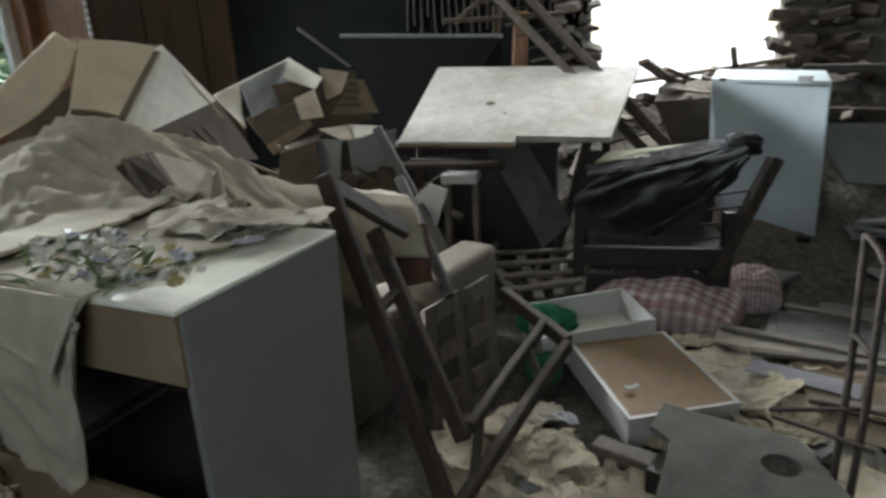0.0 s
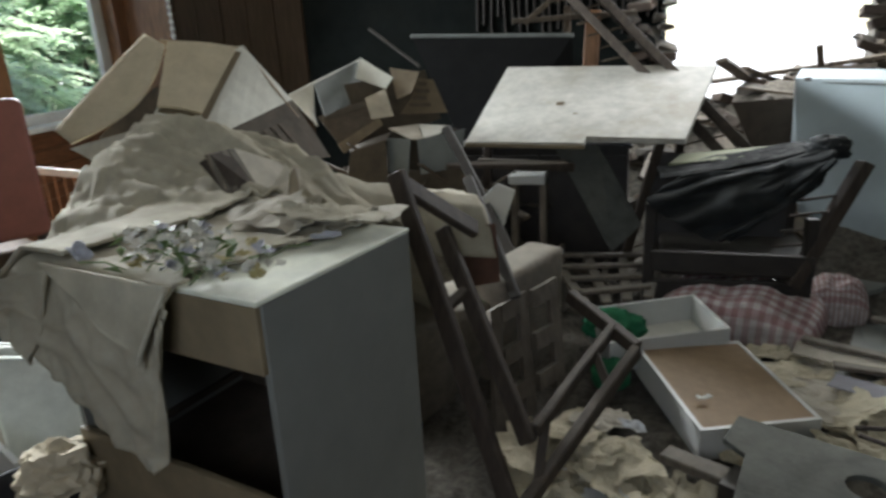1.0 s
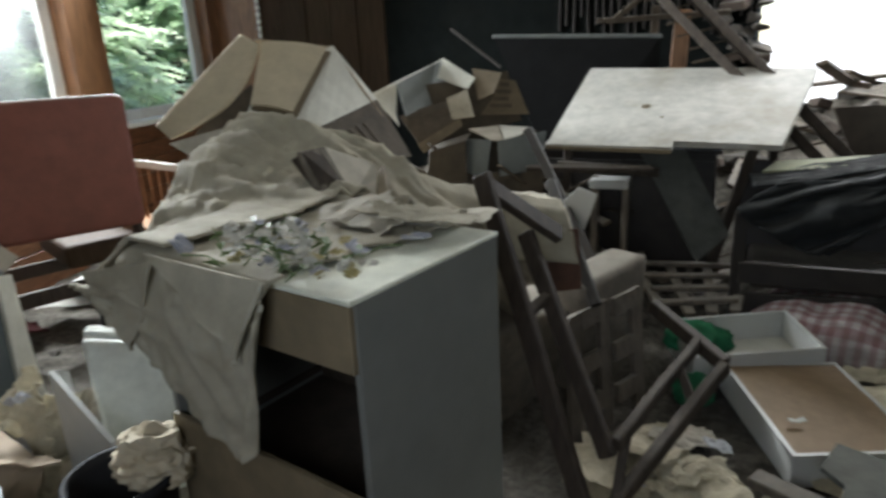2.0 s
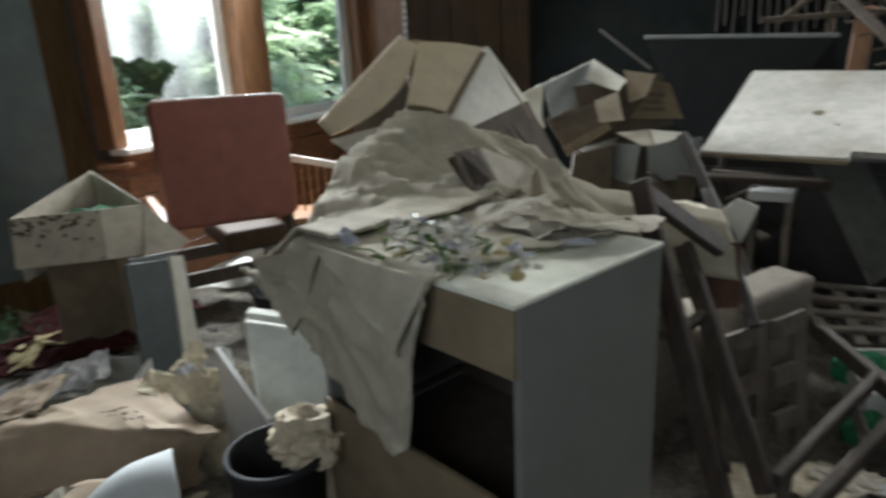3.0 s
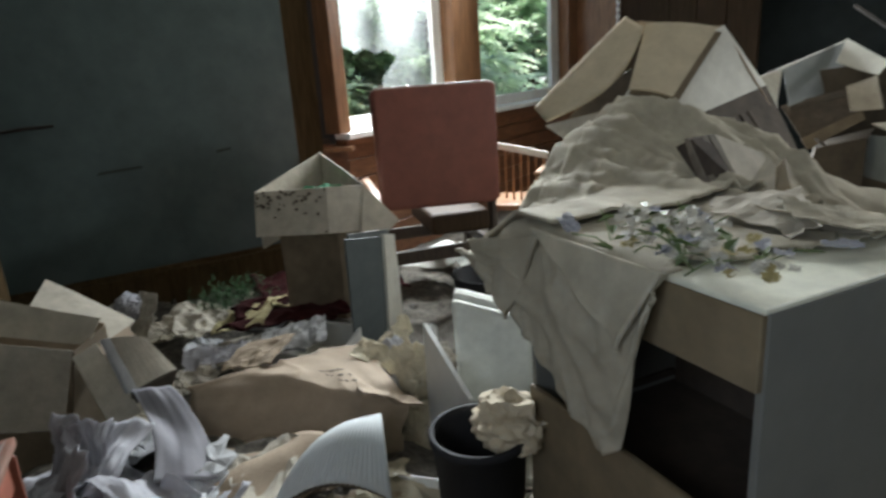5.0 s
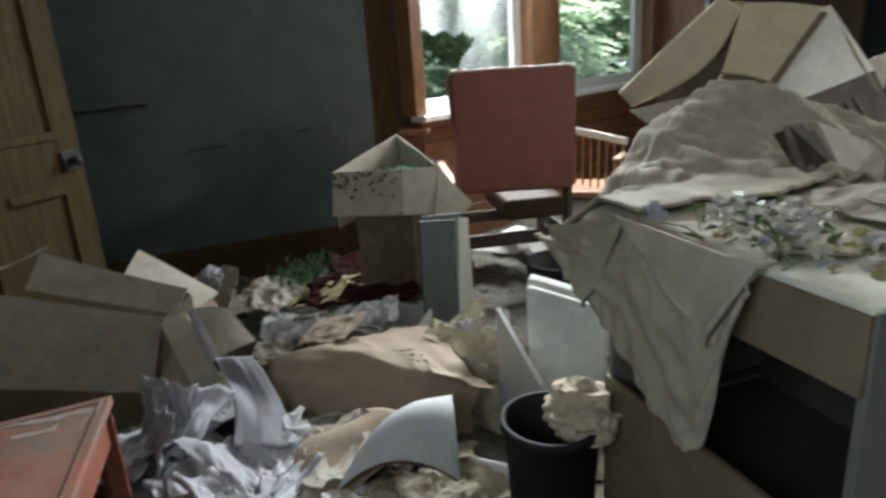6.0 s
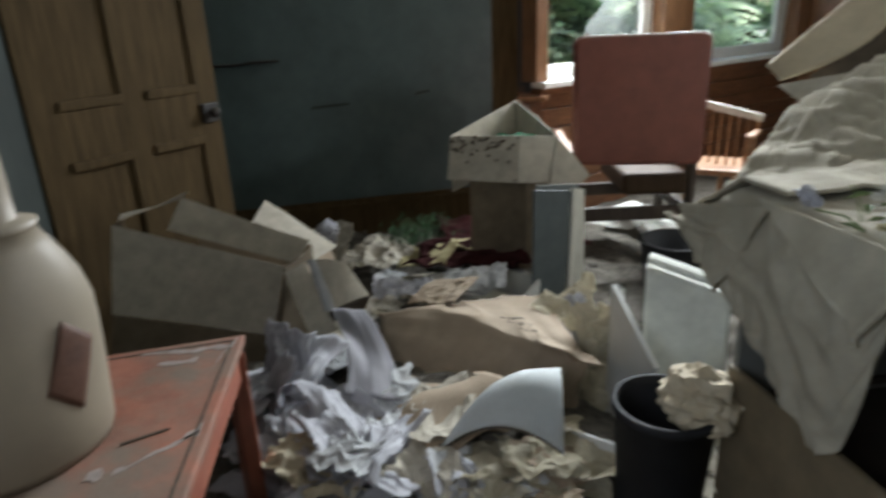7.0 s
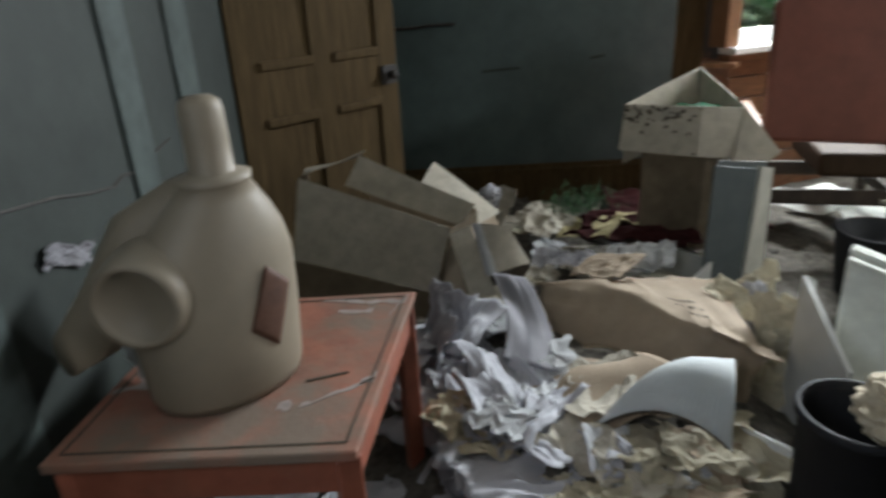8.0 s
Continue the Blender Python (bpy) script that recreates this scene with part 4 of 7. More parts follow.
# Lower side in darker card, for its shade.
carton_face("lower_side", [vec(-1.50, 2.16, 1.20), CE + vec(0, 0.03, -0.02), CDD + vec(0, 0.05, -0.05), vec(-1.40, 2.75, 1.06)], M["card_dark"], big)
off = (CC - CDD).cross(CG - CDD).normalized() * 0.004
if off.dot(vec(-0.2, 0.3, 1.4) - CDD) < 0:
    off = -off
for k in range(3):
    u = 0.34 + 0.12 * k
    a, b, a2, b2 = CDD.lerp(CC, u), CG.lerp(CF2, u), CDD.lerp(CC, u + 0.05), CG.lerp(CF2, u + 0.05)
    part("print_bar", slab([a.lerp(b, 0.25) + off, a2.lerp(b2, 0.25) + off, a2.lerp(b2, 0.62) + off, a.lerp(b, 0.62) + off], 0.002), M["print"], front)


def bent_flap(u, v):
    """The long flap that curls down to the side; u across it, v along."""
    p = CA.lerp(vec(-1.62, 2.155, 1.277), v)
    q = vec(-1.36, 2.426, 1.524).lerp(vec(-1.539, 2.117, 1.238), v)
    return p.lerp(q, u) + vec(0.035, -0.01, -0.035) * math.sin(v * math.pi) * u * 1.5 + vec(0.02, 0, 0.02) * math.sin(v * math.pi)


# Flaps are paler than the carton's kraft, for the light on them.
part("flap", grid(bent_flap, 8, 20, 0.007), M["kraft_pale"], big, "bent brown flap", smooth=True)
carton_face("flap", [vec(-1.375, 2.464, 1.537), vec(-1.163, 2.547, 1.507), vec(-1.182, 2.295, 1.307), vec(-1.309, 2.248, 1.337)], M["kraft_pale"], big, "folded double brown flap", (8, 8), 0.006, 0.012, 0.010, 4)
carton_face("flap_lining", [vec(-1.365, 2.466, 1.52), vec(-1.150, 2.552, 1.492), vec(-1.168, 2.300, 1.290), vec(-1.315, 2.250, 1.318)], M["card_dark"], big, "", (8, 8), 0.006, 0.008, 0.008, 5)
carton_face("inner_flap", [vec(-1.536, 2.10, 1.229), vec(-1.329, 2.189, 1.273), vec(-1.30, 2.16, 1.19), vec(-1.409, 2.125, 1.15)], M["kraft_grey"], big, "", (8, 4), 0.02, 0.0, seed=6)
# Dark panel painted in for the shade inside the carton.
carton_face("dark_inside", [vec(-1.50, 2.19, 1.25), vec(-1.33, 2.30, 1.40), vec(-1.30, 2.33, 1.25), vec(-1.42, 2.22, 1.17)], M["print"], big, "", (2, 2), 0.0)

# ---- orange easy chair by the window ----
ct_l, ct_r = vec(-3.15, 2.60, 1.335), vec(-2.80, 3.24, 1.335)
cb_l, cb_r = vec(-3.06, 2.545, 0.66), vec(-2.74, 3.17, 0.64)
easy = thing("easy_chair", (-3.25, 3.1, 0.02), "orange-red vinyl easy chair with a wooden frame, back to the room", "chair")
nb = (ct_r - ct_l).cross(cb_l - ct_l).normalized()
if nb.dot(vec(-0.2, 0.3, 1.4) - ct_l) < 0:
    nb = -nb
bm = slab([ct_l, ct_r, cb_r, cb_l], 0.10, (1, 1))
corner_edges = [e for e in bm.edges if abs(e.calc_length() - 0.10) < 0.01]
bevelled(bm, 0.055, corner_edges, 4)
bmesh.ops.recalc_face_normals(bm, faces=bm.faces)
bevelled(bm, 0.026, [e for e in bm.edges if len(e.link_faces) == 2 and e.calc_face_angle(0) > 1.2], 3)
back = part("backrest", bm, M["orange_vinyl"], easy, "orange-red vinyl backrest with a dusty top", smooth=True)
part("piping", tube([ct_l + vec(0, 0, -0.05) + nb * 0.005, ct_r + vec(0, 0, -0.05) + nb * 0.005], 0.006, 6), M["orange_vinyl"], back)
for f, g, w, h in ((0.11, 0.10, 0.020, 0.09), (0.14, 0.16, 0.012, 0.06), (0.72, 0.74, 0.020, 0.008), (0.78, 0.735, 0.010, 0.008), (0.50, 0.60, 0.008, 0.006)):
    c = ct_l.lerp(ct_r, f).lerp(cb_l.lerp(cb_r, f), g) + nb * 0.003
    along_, down_ = (ct_r - ct_l).normalized() * w, (cb_l - ct_l).normalized() * h
    part("scuff", slab([c - along_ - down_, c + along_ * 0.7 - down_, c + along_ + down_, c - along_ * 0.5 + down_], 0.002, (4, 4), 0.002), M["mannequin"], back, "pale scuff on the vinyl")
bk_dir = (ct_r - ct_l).normalized()
out_dir = Vector((-nb.x, -nb.y, 0)).normalized()
seat_a, seat_b = cb_l.lerp(cb_r, 0.36) + vec(0, 0, -0.06), cb_r + vec(0, 0, -0.05)
bm = slab([seat_a + bk_dir * 0.05, seat_b - bk_dir * 0.03, seat_b - bk_dir * 0.03 + out_dir * 0.62, seat_a + bk_dir * 0.05 + out_dir * 0.62], 0.13)
bevelled(bm, 0.03, seg=3)
# Seat takes the darkened wood in place of shade.
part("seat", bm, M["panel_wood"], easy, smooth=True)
for off in (0.0, 0.64):
    pa = cb_l.lerp(cb_r, 0.02 if off == 0 else 0.99)
    part("armrest", beam(pa + vec(0, 0, 0.03), pa + out_dir * 0.62 + vec(0, 0, 0.08), 0.06, 0.035, bevel=0.012), M["wood"], easy, "orange varnished armrest")
    for f in (0.06, 0.94):
        q = pa + out_dir * 0.62 * f
        part("leg", beam(vec(q.x, q.y, 0.03), q + vec(0, 0, 0.03), 0.045, 0.045, (1, 0, 0)), M["wood_dark"], easy)
    part("side_rail", beam(vec(pa.x, pa.y, 0.34), pa + out_dir * 0.6 + vec(0, 0, 0.34 - pa.z), 0.03, 0.07), M["wood_dark"], easy)
for f in (0.0, 0.96):
    a = cb_l + out_dir * 0.6 * f
    b = cb_r + out_dir * 0.6 * f
    part("cross_rail", beam(vec(a.x, a.y, 0.36), vec(b.x, b.y, 0.36), 0.03, 0.08), M["wood_dark"], easy)

# ---- spindle-back armchair behind it ----
spin = thing("spindle_chair", (-2.9, 3.75, 0.05), "pale spindle-backed wooden chair beside the window", "chair")
r0, r1 = vec(-3.08, 3.56, 0.93), vec(-2.80, 3.78, 0.845)
part("top_rail", slab([r0, r1, r1 - Z * 0.045, r0 - Z * 0.045], 0.025), M["card_white"], spin, "pale dusty top rail")
for i in range(7):
    a = r0.lerp(r1, (i + 0.5) / 7) - Z * 0.04
    part("spindle", tube([a, a + vec(-0.02, 0.02, -0.34)], 0.008, 6), M["wood"], spin)
part("seat", box((-2.97, 3.74, 0.50), (0.44, 0.42, 0.04), (0, 0, 35), 0.012), M["wood"], spin)
for dx, dy in ((-0.17, -0.15), (0.17, -0.15), (-0.17, 0.15), (0.17, 0.15)):
    part("leg", tube([(-2.97 + dx, 3.74 + dy, 0.49), (-2.97 + dx * 1.2, 3.74 + dy * 1.2, 0.03)], 0.018, 8), M["wood"], spin)
part("arm", beam((-2.82, 3.77, 0.74), (-2.63, 3.45, 0.76), 0.05, 0.03, bevel=0.01), M["wood"], spin)
part("arm_post", tube([(-2.64, 3.47, 0.75), (-2.70, 3.55, 0.50)], 0.014, 8), M["wood"], spin)

# White sheets on the floor stand in for bright patches of window light.
for i, (x, y, w, d, t) in enumerate(((-3.25, 3.02, 0.42, 0.30, 20), (-2.98, 3.30, 0.35, 0.25, 60), (-3.4, 3.4, 0.3, 0.3, 10))):
    solo("white_sheet", folded((x, y, 0.20 - 0.02 * i), w, d, t, 30 + i, 0.02, 10), M["foam"], "white sheet put for a bright patch of light on the floor", "sheet", "white sheets by the window")

# ---- open grey carton on a grey board cabinet ----
box_pts = dict(l=vec(-3.195, 1.856, 0.882), fl=vec(-2.923, 2.108, 0.89), fr=vec(-2.87, 2.299, 0.873), r=vec(-2.801, 2.467, 0.658), apex=vec(-3.353, 2.37, 1.008), bl=vec(-3.206, 1.837, 0.649), bm=vec(-2.923, 2.1, 0.649), rb=vec(-2.848, 2.221, 0.526))
gc = thing("open_carton", (-3.1, 2.2, 0.15), "dirty grey open cardboard carton with hanging flaps", "box")
carton_face("front_flap", [box_pts["l"], box_pts["fl"], box_pts["bm"], box_pts["bl"]], M["kraft_grey"], gc, "dirty front flap")
carton_face("side_flap", [box_pts["fl"], box_pts["fr"], box_pts["fr"] + vec(0.01, -0.015, -0.24), box_pts["bm"]], M["kraft_grey"], gc, seed=2)
carton_face("corner_flap", [box_pts["fr"], box_pts["r"], box_pts["rb"] + vec(0.01, 0.08, 0.02), box_pts["rb"]], M["kraft_grey"], gc, seed=3)
carton_face("back_wall", [box_pts["l"], box_pts["apex"], box_pts["apex"] + vec(0, 0, -0.35), box_pts["l"] + vec(0, 0, -0.3)], M["kraft_grey"], gc, seed=4)
carton_face("back_flap", [box_pts["apex"], box_pts["fr"] + vec(0, 0.01, 0.0), box_pts["fr"] + vec(-0.02, 0.02, -0.2), box_pts["apex"] + vec(0, 0, -0.3)], M["kraft_grey"], gc, seed=5)
w0, w1, w2, w3 = vec(-3.14, 1.94, 0), vec(-2.93, 2.15, 0), vec(-2.90, 2.34, 0), vec(-3.30, 2.32, 0)
# Body walls darker than the flaps: their shade is in the colour.
for nm, a, b, k in (("front_wall", w0, w1, 6), ("left_wall", w3, w0, 7), ("right_wall", w1, w2, 9), ("rear_wall", w2, w3, 10)):
    carton_face(nm, [a + Z * 0.80, b + Z * 0.80, b + Z * 0.16, a + Z * 0.16], M["card_dark"], gc, n=(6, 8), warp=0.012, seed=k)
# Dark tray stands for the shade down inside the carton.
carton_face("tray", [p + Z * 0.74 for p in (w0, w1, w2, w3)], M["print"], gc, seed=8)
solo("green_wrapping", folded((-3.08, 2.16, 0.83), 0.20, 0.16, 30, 3, 0.05, 12), M["green_cloth"], "bit of green wrapping in the carton", "wrapping")
r3 = random.Random(31)
for i in range(46):
    f, g = r3.random(), abs(r3.gauss(0, 0.30))
    c = box_pts["l"].lerp(box_pts["fl"], f).lerp(box_pts["bl"].lerp(box_pts["bm"], f), min(0.95, g))
    out = (box_pts["fl"] - box_pts["l"]).cross(Z).normalized() * 0.009
    part("mould_spot", crumple(c + out, (r3.uniform(0.008, 0.03), r3.uniform(0.008, 0.03), r3.uniform(0.006, 0.02)), i, 1, 0.3), M["print"], gc)
cab = thing("grey_cupboard", (-2.56, 2.1, 0.12), "narrow grey painted board cupboard standing on end", "cupboard")
# Front darker than the back: its shade is in the paint colour.
part("front", slab([(-2.605, 1.965, 0.70), (-2.555, 2.14, 0.68), (-2.525, 2.095, 0.10), (-2.575, 1.94, 0.12)], 0.02), M["cupboard_paint"], cab)
part("edge", slab([(-2.555, 2.145, 0.69), (-2.60, 2.24, 0.66), (-2.52, 2.20, 0.10), (-2.520, 2.10, 0.10)], 0.02), M["card_white"], cab, "pale edge")
part("back", slab([(-2.70, 2.05, 0.69), (-2.64, 2.25, 0.68), (-2.62, 2.23, 0.12), (-2.68, 2.05, 0.12)], 0.02), M["grey_panel"], cab)

# ---- bins, foam slabs, crumpled paper beside the chest ----
BIN = vec(-1.160, 1.325, 0.27)
bin_ = thing("waste_bin", BIN, "black plastic waste bin standing in the rubbish", "bin")
part("rim", lathe([(0.1165, 0.300), (0.124, 0.302), (0.124, 0.322), (0.112, 0.322), (0.1125, 0.300)], BIN), M["bin"], bin_, smooth=True)
part("body", lathe([(0.0, 0.0), (0.092, 0.0), (0.098, 0.01), (0.116, 0.305), (0.122, 0.305), (0.122, 0.318), (0.112, 0.318), (0.108, 0.30), (0.094, 0.02), (0.0, 0.018)], BIN), M["bin"], bin_, smooth=True)
solo("crumpled_paper", crumple((-1.115, 1.39, 0.60), (0.17, 0.15, 0.13), 3, 4, 0.5, 1.4), M["kraft_pale"], "crumpled ball of tan packing paper in the bin", "paper")
B2 = vec(-2.43, 2.72, 0.05)
bin2 = thing("waste_bin", B2, "black plastic bucket behind the foam slabs", "bin")
part("body", lathe([(0.0, 0.0), (0.13, 0.0), (0.17, 0.30), (0.18, 0.31), (0.16, 0.31), (0.12, 0.02), (0, 0.02)], B2), M["bin"], bin2, smooth=True)
part("handle", tube([B2 + vec(0.17 * math.cos(a), 0.17 * math.sin(a), 0.31 + 0.0) for a in [k * math.pi / 8 for k in range(9)]], 0.006, 6), M["metal"], bin2)
for i in range(3):
    o = vec(-0.034, 0.040, 0.0) * i + Z * (0.010 * (i % 2))
    bm = slab([vec(-1.585, 1.665, 0.735) + o, vec(-1.40, 1.83, 0.66) + o, vec(-1.37, 1.80, 0.20) + o, vec(-1.54, 1.64, 0.20) + o], 0.045)
    bevelled(bm, 0.020, seg=4)
    solo("foam_slab", bm, M["foam"], "dusty white upholstery foam slab leaning beside the chest", "foam", "foam slabs", smooth=True)
tray = thing("white_drawer_side", (-1.5, 1.55, 0.25), "white drawer lying on its side in the rubbish", "drawer")
part("side", slab([(-1.64, 1.60, 0.655), (-1.335, 1.485, 0.545), (-1.33, 1.48, 0.25), (-1.63, 1.59, 0.22)], 0.014), M["white_laminate"], tray)
part("end", slab([(-1.645, 1.605, 0.65), (-1.70, 1.68, 0.60), (-1.69, 1.67, 0.22), (-1.635, 1.60, 0.22)], 0.012), M["white_laminate"], tray)
wad = solo("paper_wad", folded((-2.02, 1.70, 0.36), 0.34, 0.20, 35, 6, 0.085, 22, (30, -35), 0.003, 3.6, 0.02), M["yellow_paper"], "crumpled yellowed packing paper standing up in the heap", "paper", smooth=False)
solo("paper_wad", crumple((-1.93, 1.68, 0.38), (0.13, 0.10, 0.20), 8, 4, 0.4, 1.2), M["tissue"], "white crumpled packing tissue", "paper")
for i, (x, y, z, w, d, turn, tilt) in enumerate(((-1.73, 1.63, 0.40, 0.10, 0.26, 40, (70, 10)), (-1.76, 1.60, 0.42, 0.08, 0.24, 62, (78, -12)), (-1.70, 1.60, 0.33, 0.12, 0.22, 20, (60, 18)), (-1.90, 1.62, 0.43, 0.26, 0.10, 28, (14, 16)), (-1.68, 1.55, 0.28, 0.16, 0.18, 75, (40, -20)))):
    solo("paper_wad", folded((x, y, z), w, d, turn, 90 + i, 0.03, 14, tilt, 0.003, 2.4, 0.015), M["yellow_paper"], "crumpled yellowed packing paper standing up in the heap", "paper", "packing paper by the chest")
solo("paper_wad", crumple((-2.0, 1.62, 0.30), (0.16, 0.12, 0.20), 12, 4, 0.4, 1.2), M["yellow_paper"], "crumpled yellowed packing paper", "paper")
solo("white_lath", beam((-1.50, 1.25, 0.34), (-1.22, 1.42, 0.33), 0.012, 0.03), M["white_paint"], "thin white painted lath between bin and papers", "lath")

# ---- kraft carton lying flat, ribbed duct, papers ----
KRAFT = ([vec(-2.374, 1.072, 0.38), vec(-2.307, 1.252, 0.40), vec(-2.194, 1.412, 0.42), vec(-2.145, 1.684, 0.40)],
         [vec(-2.298, 1.060, 0.40), vec(-1.974, 1.275, 0.47), vec(-1.70, 1.376, 0.465), vec(-1.602, 1.471, 0.42)],
         [vec(-2.16, 0.97, 0.22), vec(-1.89, 1.05, 0.22), vec(-1.74, 1.24, 0.25), vec(-1.60, 1.40, 0.27)])


def kraft_fn(u, v):
    """Two stiff panels that meet in a crease: u along it, v over it."""
    f = u * 3
    i = min(int(f), 2)
    a, b, c = (row[i].lerp(row[i + 1], f - i) for row in KRAFT)
    p = a.lerp(b, v / 0.5) if v < 0.5 else b.lerp(c, (v - 0.5) / 0.5)
    sag = math.sin(min(1, v / 0.5) * math.pi) if v < 0.5 else 0.6 * math.sin((v - 0.5) * 2 * math.pi)
    q = vec(u * 5 + v * 2, v * 3, 1)
    return p + Z * (0.018 * sag + 0.012 * noise.noise(p * 6) + 0.012 * (1 - abs(noise.noise(q))) ** 6) + vec(0.018, 0.012, 0) * noise.noise(vec(u * 9, v * 5, 4))


kc = thing("flattened_carton", (-2.05, 1.25, 0.25), "flattened brown kraft carton sagging over the rubbish", "cardboard")
part("panel", grid(kraft_fn, 40, 30, 0.006), M["kraft"], kc, smooth=True)
for k in range(3):
    part("print_bar", grid(lambda u, v, k=k: vec(kraft_fn(0.60 + 0.17 * u, 0.26 + 0.055 * k + 0.022 * v)) + Z * 0.004, 10, 2, 0.002), M["print"], kc)
part("flap", folded((-2.28, 1.32, 0.46), 0.22, 0.20, 30, 5, 0.02, 10, (8, -12), 0.005), M["kraft"], kc)
part("flap", folded((-1.66, 1.43, 0.45), 0.20, 0.13, 60, 9, 0.025, 10, (-14, 24), 0.005, 1.6), M["kraft"], kc)
solo("kraft_sheet", grid(lambda u, v: vec(-1.98 + 0.72 * v * 0.62, 0.78 + 0.34 * u + 0.14 * v, 0.33 + 0.13 * v * u + 0.03 * noise.noise(Vector((u * 3, v * 3, 1)))), 20, 20, 0.005), M["kraft"], "brown kraft board curling at the edge", "cardboard", smooth=True)


def duct_fn(u, v):
    """A springy ribbed sheet: straight far edge, arched near edge."""
    far = vec(-1.590, 1.222, 0.485).lerp(vec(-1.527, 1.300, 0.50), u)
    near = vec(-1.565, 0.930, 0.34).lerp(vec(-1.350, 1.180, 0.37), u)
    p = far.lerp(near, v)
    return p + Z * (0.085 * v * math.sin(u * math.pi) ** 0.8 + 0.05 * math.sin(v * math.pi) + 0.0022 * math.sin(u * 150))


duct = thing("ribbed_sheet", (-1.5, 1.1, 0.3), "pale ribbed plastic sheet bowed over the rubbish", "plastic sheet")
part("roll", grid(duct_fn, 240, 14, 0.005), M["duct"], duct, smooth=True)
part("lining", grid(lambda u, v: vec(duct_fn(0.02 + 0.96 * u, 0.1 + 0.88 * v)) - Z * 0.016, 40, 8, 0.012), M["print"], duct, "dark backing layers")

# White drawer by the cupboard.
dw = thing("drawer", (-2.65, 1.8, 0.15), "white drawer lying open in the rubbish", "drawer")
q = [vec(-2.64, 1.54, 0.27), vec(-2.86, 1.84, 0.27), vec(-2.57, 2.0, 0.27), vec(-2.38, 1.72, 0.25)]
for i, (a, b) in enumerate(zip(q, q[1:] + q[:1])):
    part("side", slab([a, b, b - Z * 0.13, a - Z * 0.13], 0.014), M["white_laminate"], dw)
part("base", slab([p - Z * 0.12 for p in q], 0.006), M["card_white"], dw)
part("crumpled_sheet", folded((-2.66, 1.68, 0.27), 0.30, 0.26, 55, 17, 0.05, 14, (5, -8), 0.003), M["paper"], dw, "crumpled grey paper in the drawer")

# ---- large carton in front of the door ----
ba = thing("cardboard_carton", (-2.85, 0.5, 0.2), "large grey-brown cardboard carton lying open before the door", "box")
carton_face("front_side", [(-3.005, 0.225, 0.74), (-2.64, 0.80, 0.56), (-2.60, 0.71, 0.30), (-2.87, 0.16, 0.42)], M["kraft_grey"], ba, n=(10, 6), warp=0.01)
# Lower, end and right walls have shade painted in as darker card.
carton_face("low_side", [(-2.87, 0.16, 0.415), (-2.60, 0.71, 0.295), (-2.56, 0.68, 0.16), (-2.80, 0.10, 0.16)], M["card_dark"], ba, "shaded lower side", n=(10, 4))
carton_face("end_flap", [(-3.02, 0.25, 0.745), (-3.05, 0.525, 0.815), (-3.12, 0.50, 0.78), (-3.14, 0.26, 0.74)], M["kraft_grey"], ba, n=(6, 4), warp=0.02)
carton_face("end_wall", [(-3.01, 0.23, 0.735), (-3.13, 0.27, 0.735), (-3.10, 0.20, 0.35), (-2.90, 0.15, 0.35)], M["card_dark"], ba)
carton_face("rear_flap", [(-3.05, 0.50, 0.80), (-2.72, 0.93, 0.62), (-2.70, 0.86, 0.54), (-3.02, 0.42, 0.68)], M["kraft_grey"], ba, n=(12, 5), warp=0.012, bend=-0.03)
carton_face("rear_wall", [(-3.12, 0.55, 0.70), (-2.78, 0.95, 0.58), (-2.75, 0.93, 0.2), (-3.10, 0.52, 0.2)], M["kraft"], ba)
carton_face("standing_flap", [(-3.36, 0.90, 0.66), (-2.92, 1.10, 0.50), (-2.78, 0.98, 0.50), (-3.02, 0.72, 0.60)], M["kraft_grey"], ba, "pale standing flap", n=(8, 6), warp=0.01, seed=7)
carton_face("right_wall", [(-2.64, 0.80, 0.555), (-2.78, 0.95, 0.57), (-2.76, 0.93, 0.2), (-2.585, 0.72, 0.25)], M["card_dark"], ba)
fb = thing("folded_carton", (-2.5, 0.9, 0.25), "small folded carton with splayed flaps", "box")
carton_face("flap", [(-2.626, 0.79, 0.54), (-2.637, 0.879, 0.56), (-2.387, 0.913, 0.36), (-2.431, 0.819, 0.33)], M["kraft_grey"], fb, n=(4, 8))
carton_face("insert", [(-2.613, 0.885, 0.572), (-2.585, 0.918, 0.58), (-2.412, 0.925, 0.424), (-2.446, 0.889, 0.418)], M["paper"], fb, "folded white paper insert", bend=0.01)
carton_face("cover", [(-2.588, 0.913, 0.582), (-2.516, 1.010, 0.572), (-2.452, 1.075, 0.44), (-2.430, 0.905, 0.425)], M["kraft_grey"], fb, n=(8, 8), bend=0.018)
# Underside and spine darkened for the shade below the cover.
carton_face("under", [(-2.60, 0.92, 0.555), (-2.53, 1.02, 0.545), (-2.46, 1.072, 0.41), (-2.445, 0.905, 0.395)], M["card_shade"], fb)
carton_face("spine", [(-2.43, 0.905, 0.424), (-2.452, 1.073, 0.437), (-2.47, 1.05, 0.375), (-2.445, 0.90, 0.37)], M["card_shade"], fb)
carton_face("inner_side", [(-2.64, 0.88, 0.545), (-2.74, 1.02, 0.55), (-2.62, 1.06, 0.44), (-2.52, 0.95, 0.42)], M["kraft"], fb, "brown inner side", n=(8, 6), warp=0.02)
solo("paper_wad", crumple((-3.78, 1.33, 0.29), (0.16, 0.14, 0.14), 21, 4, 0.4, 1.2), M["tissue"], "white crumpled tissue by the baseboard", "paper")
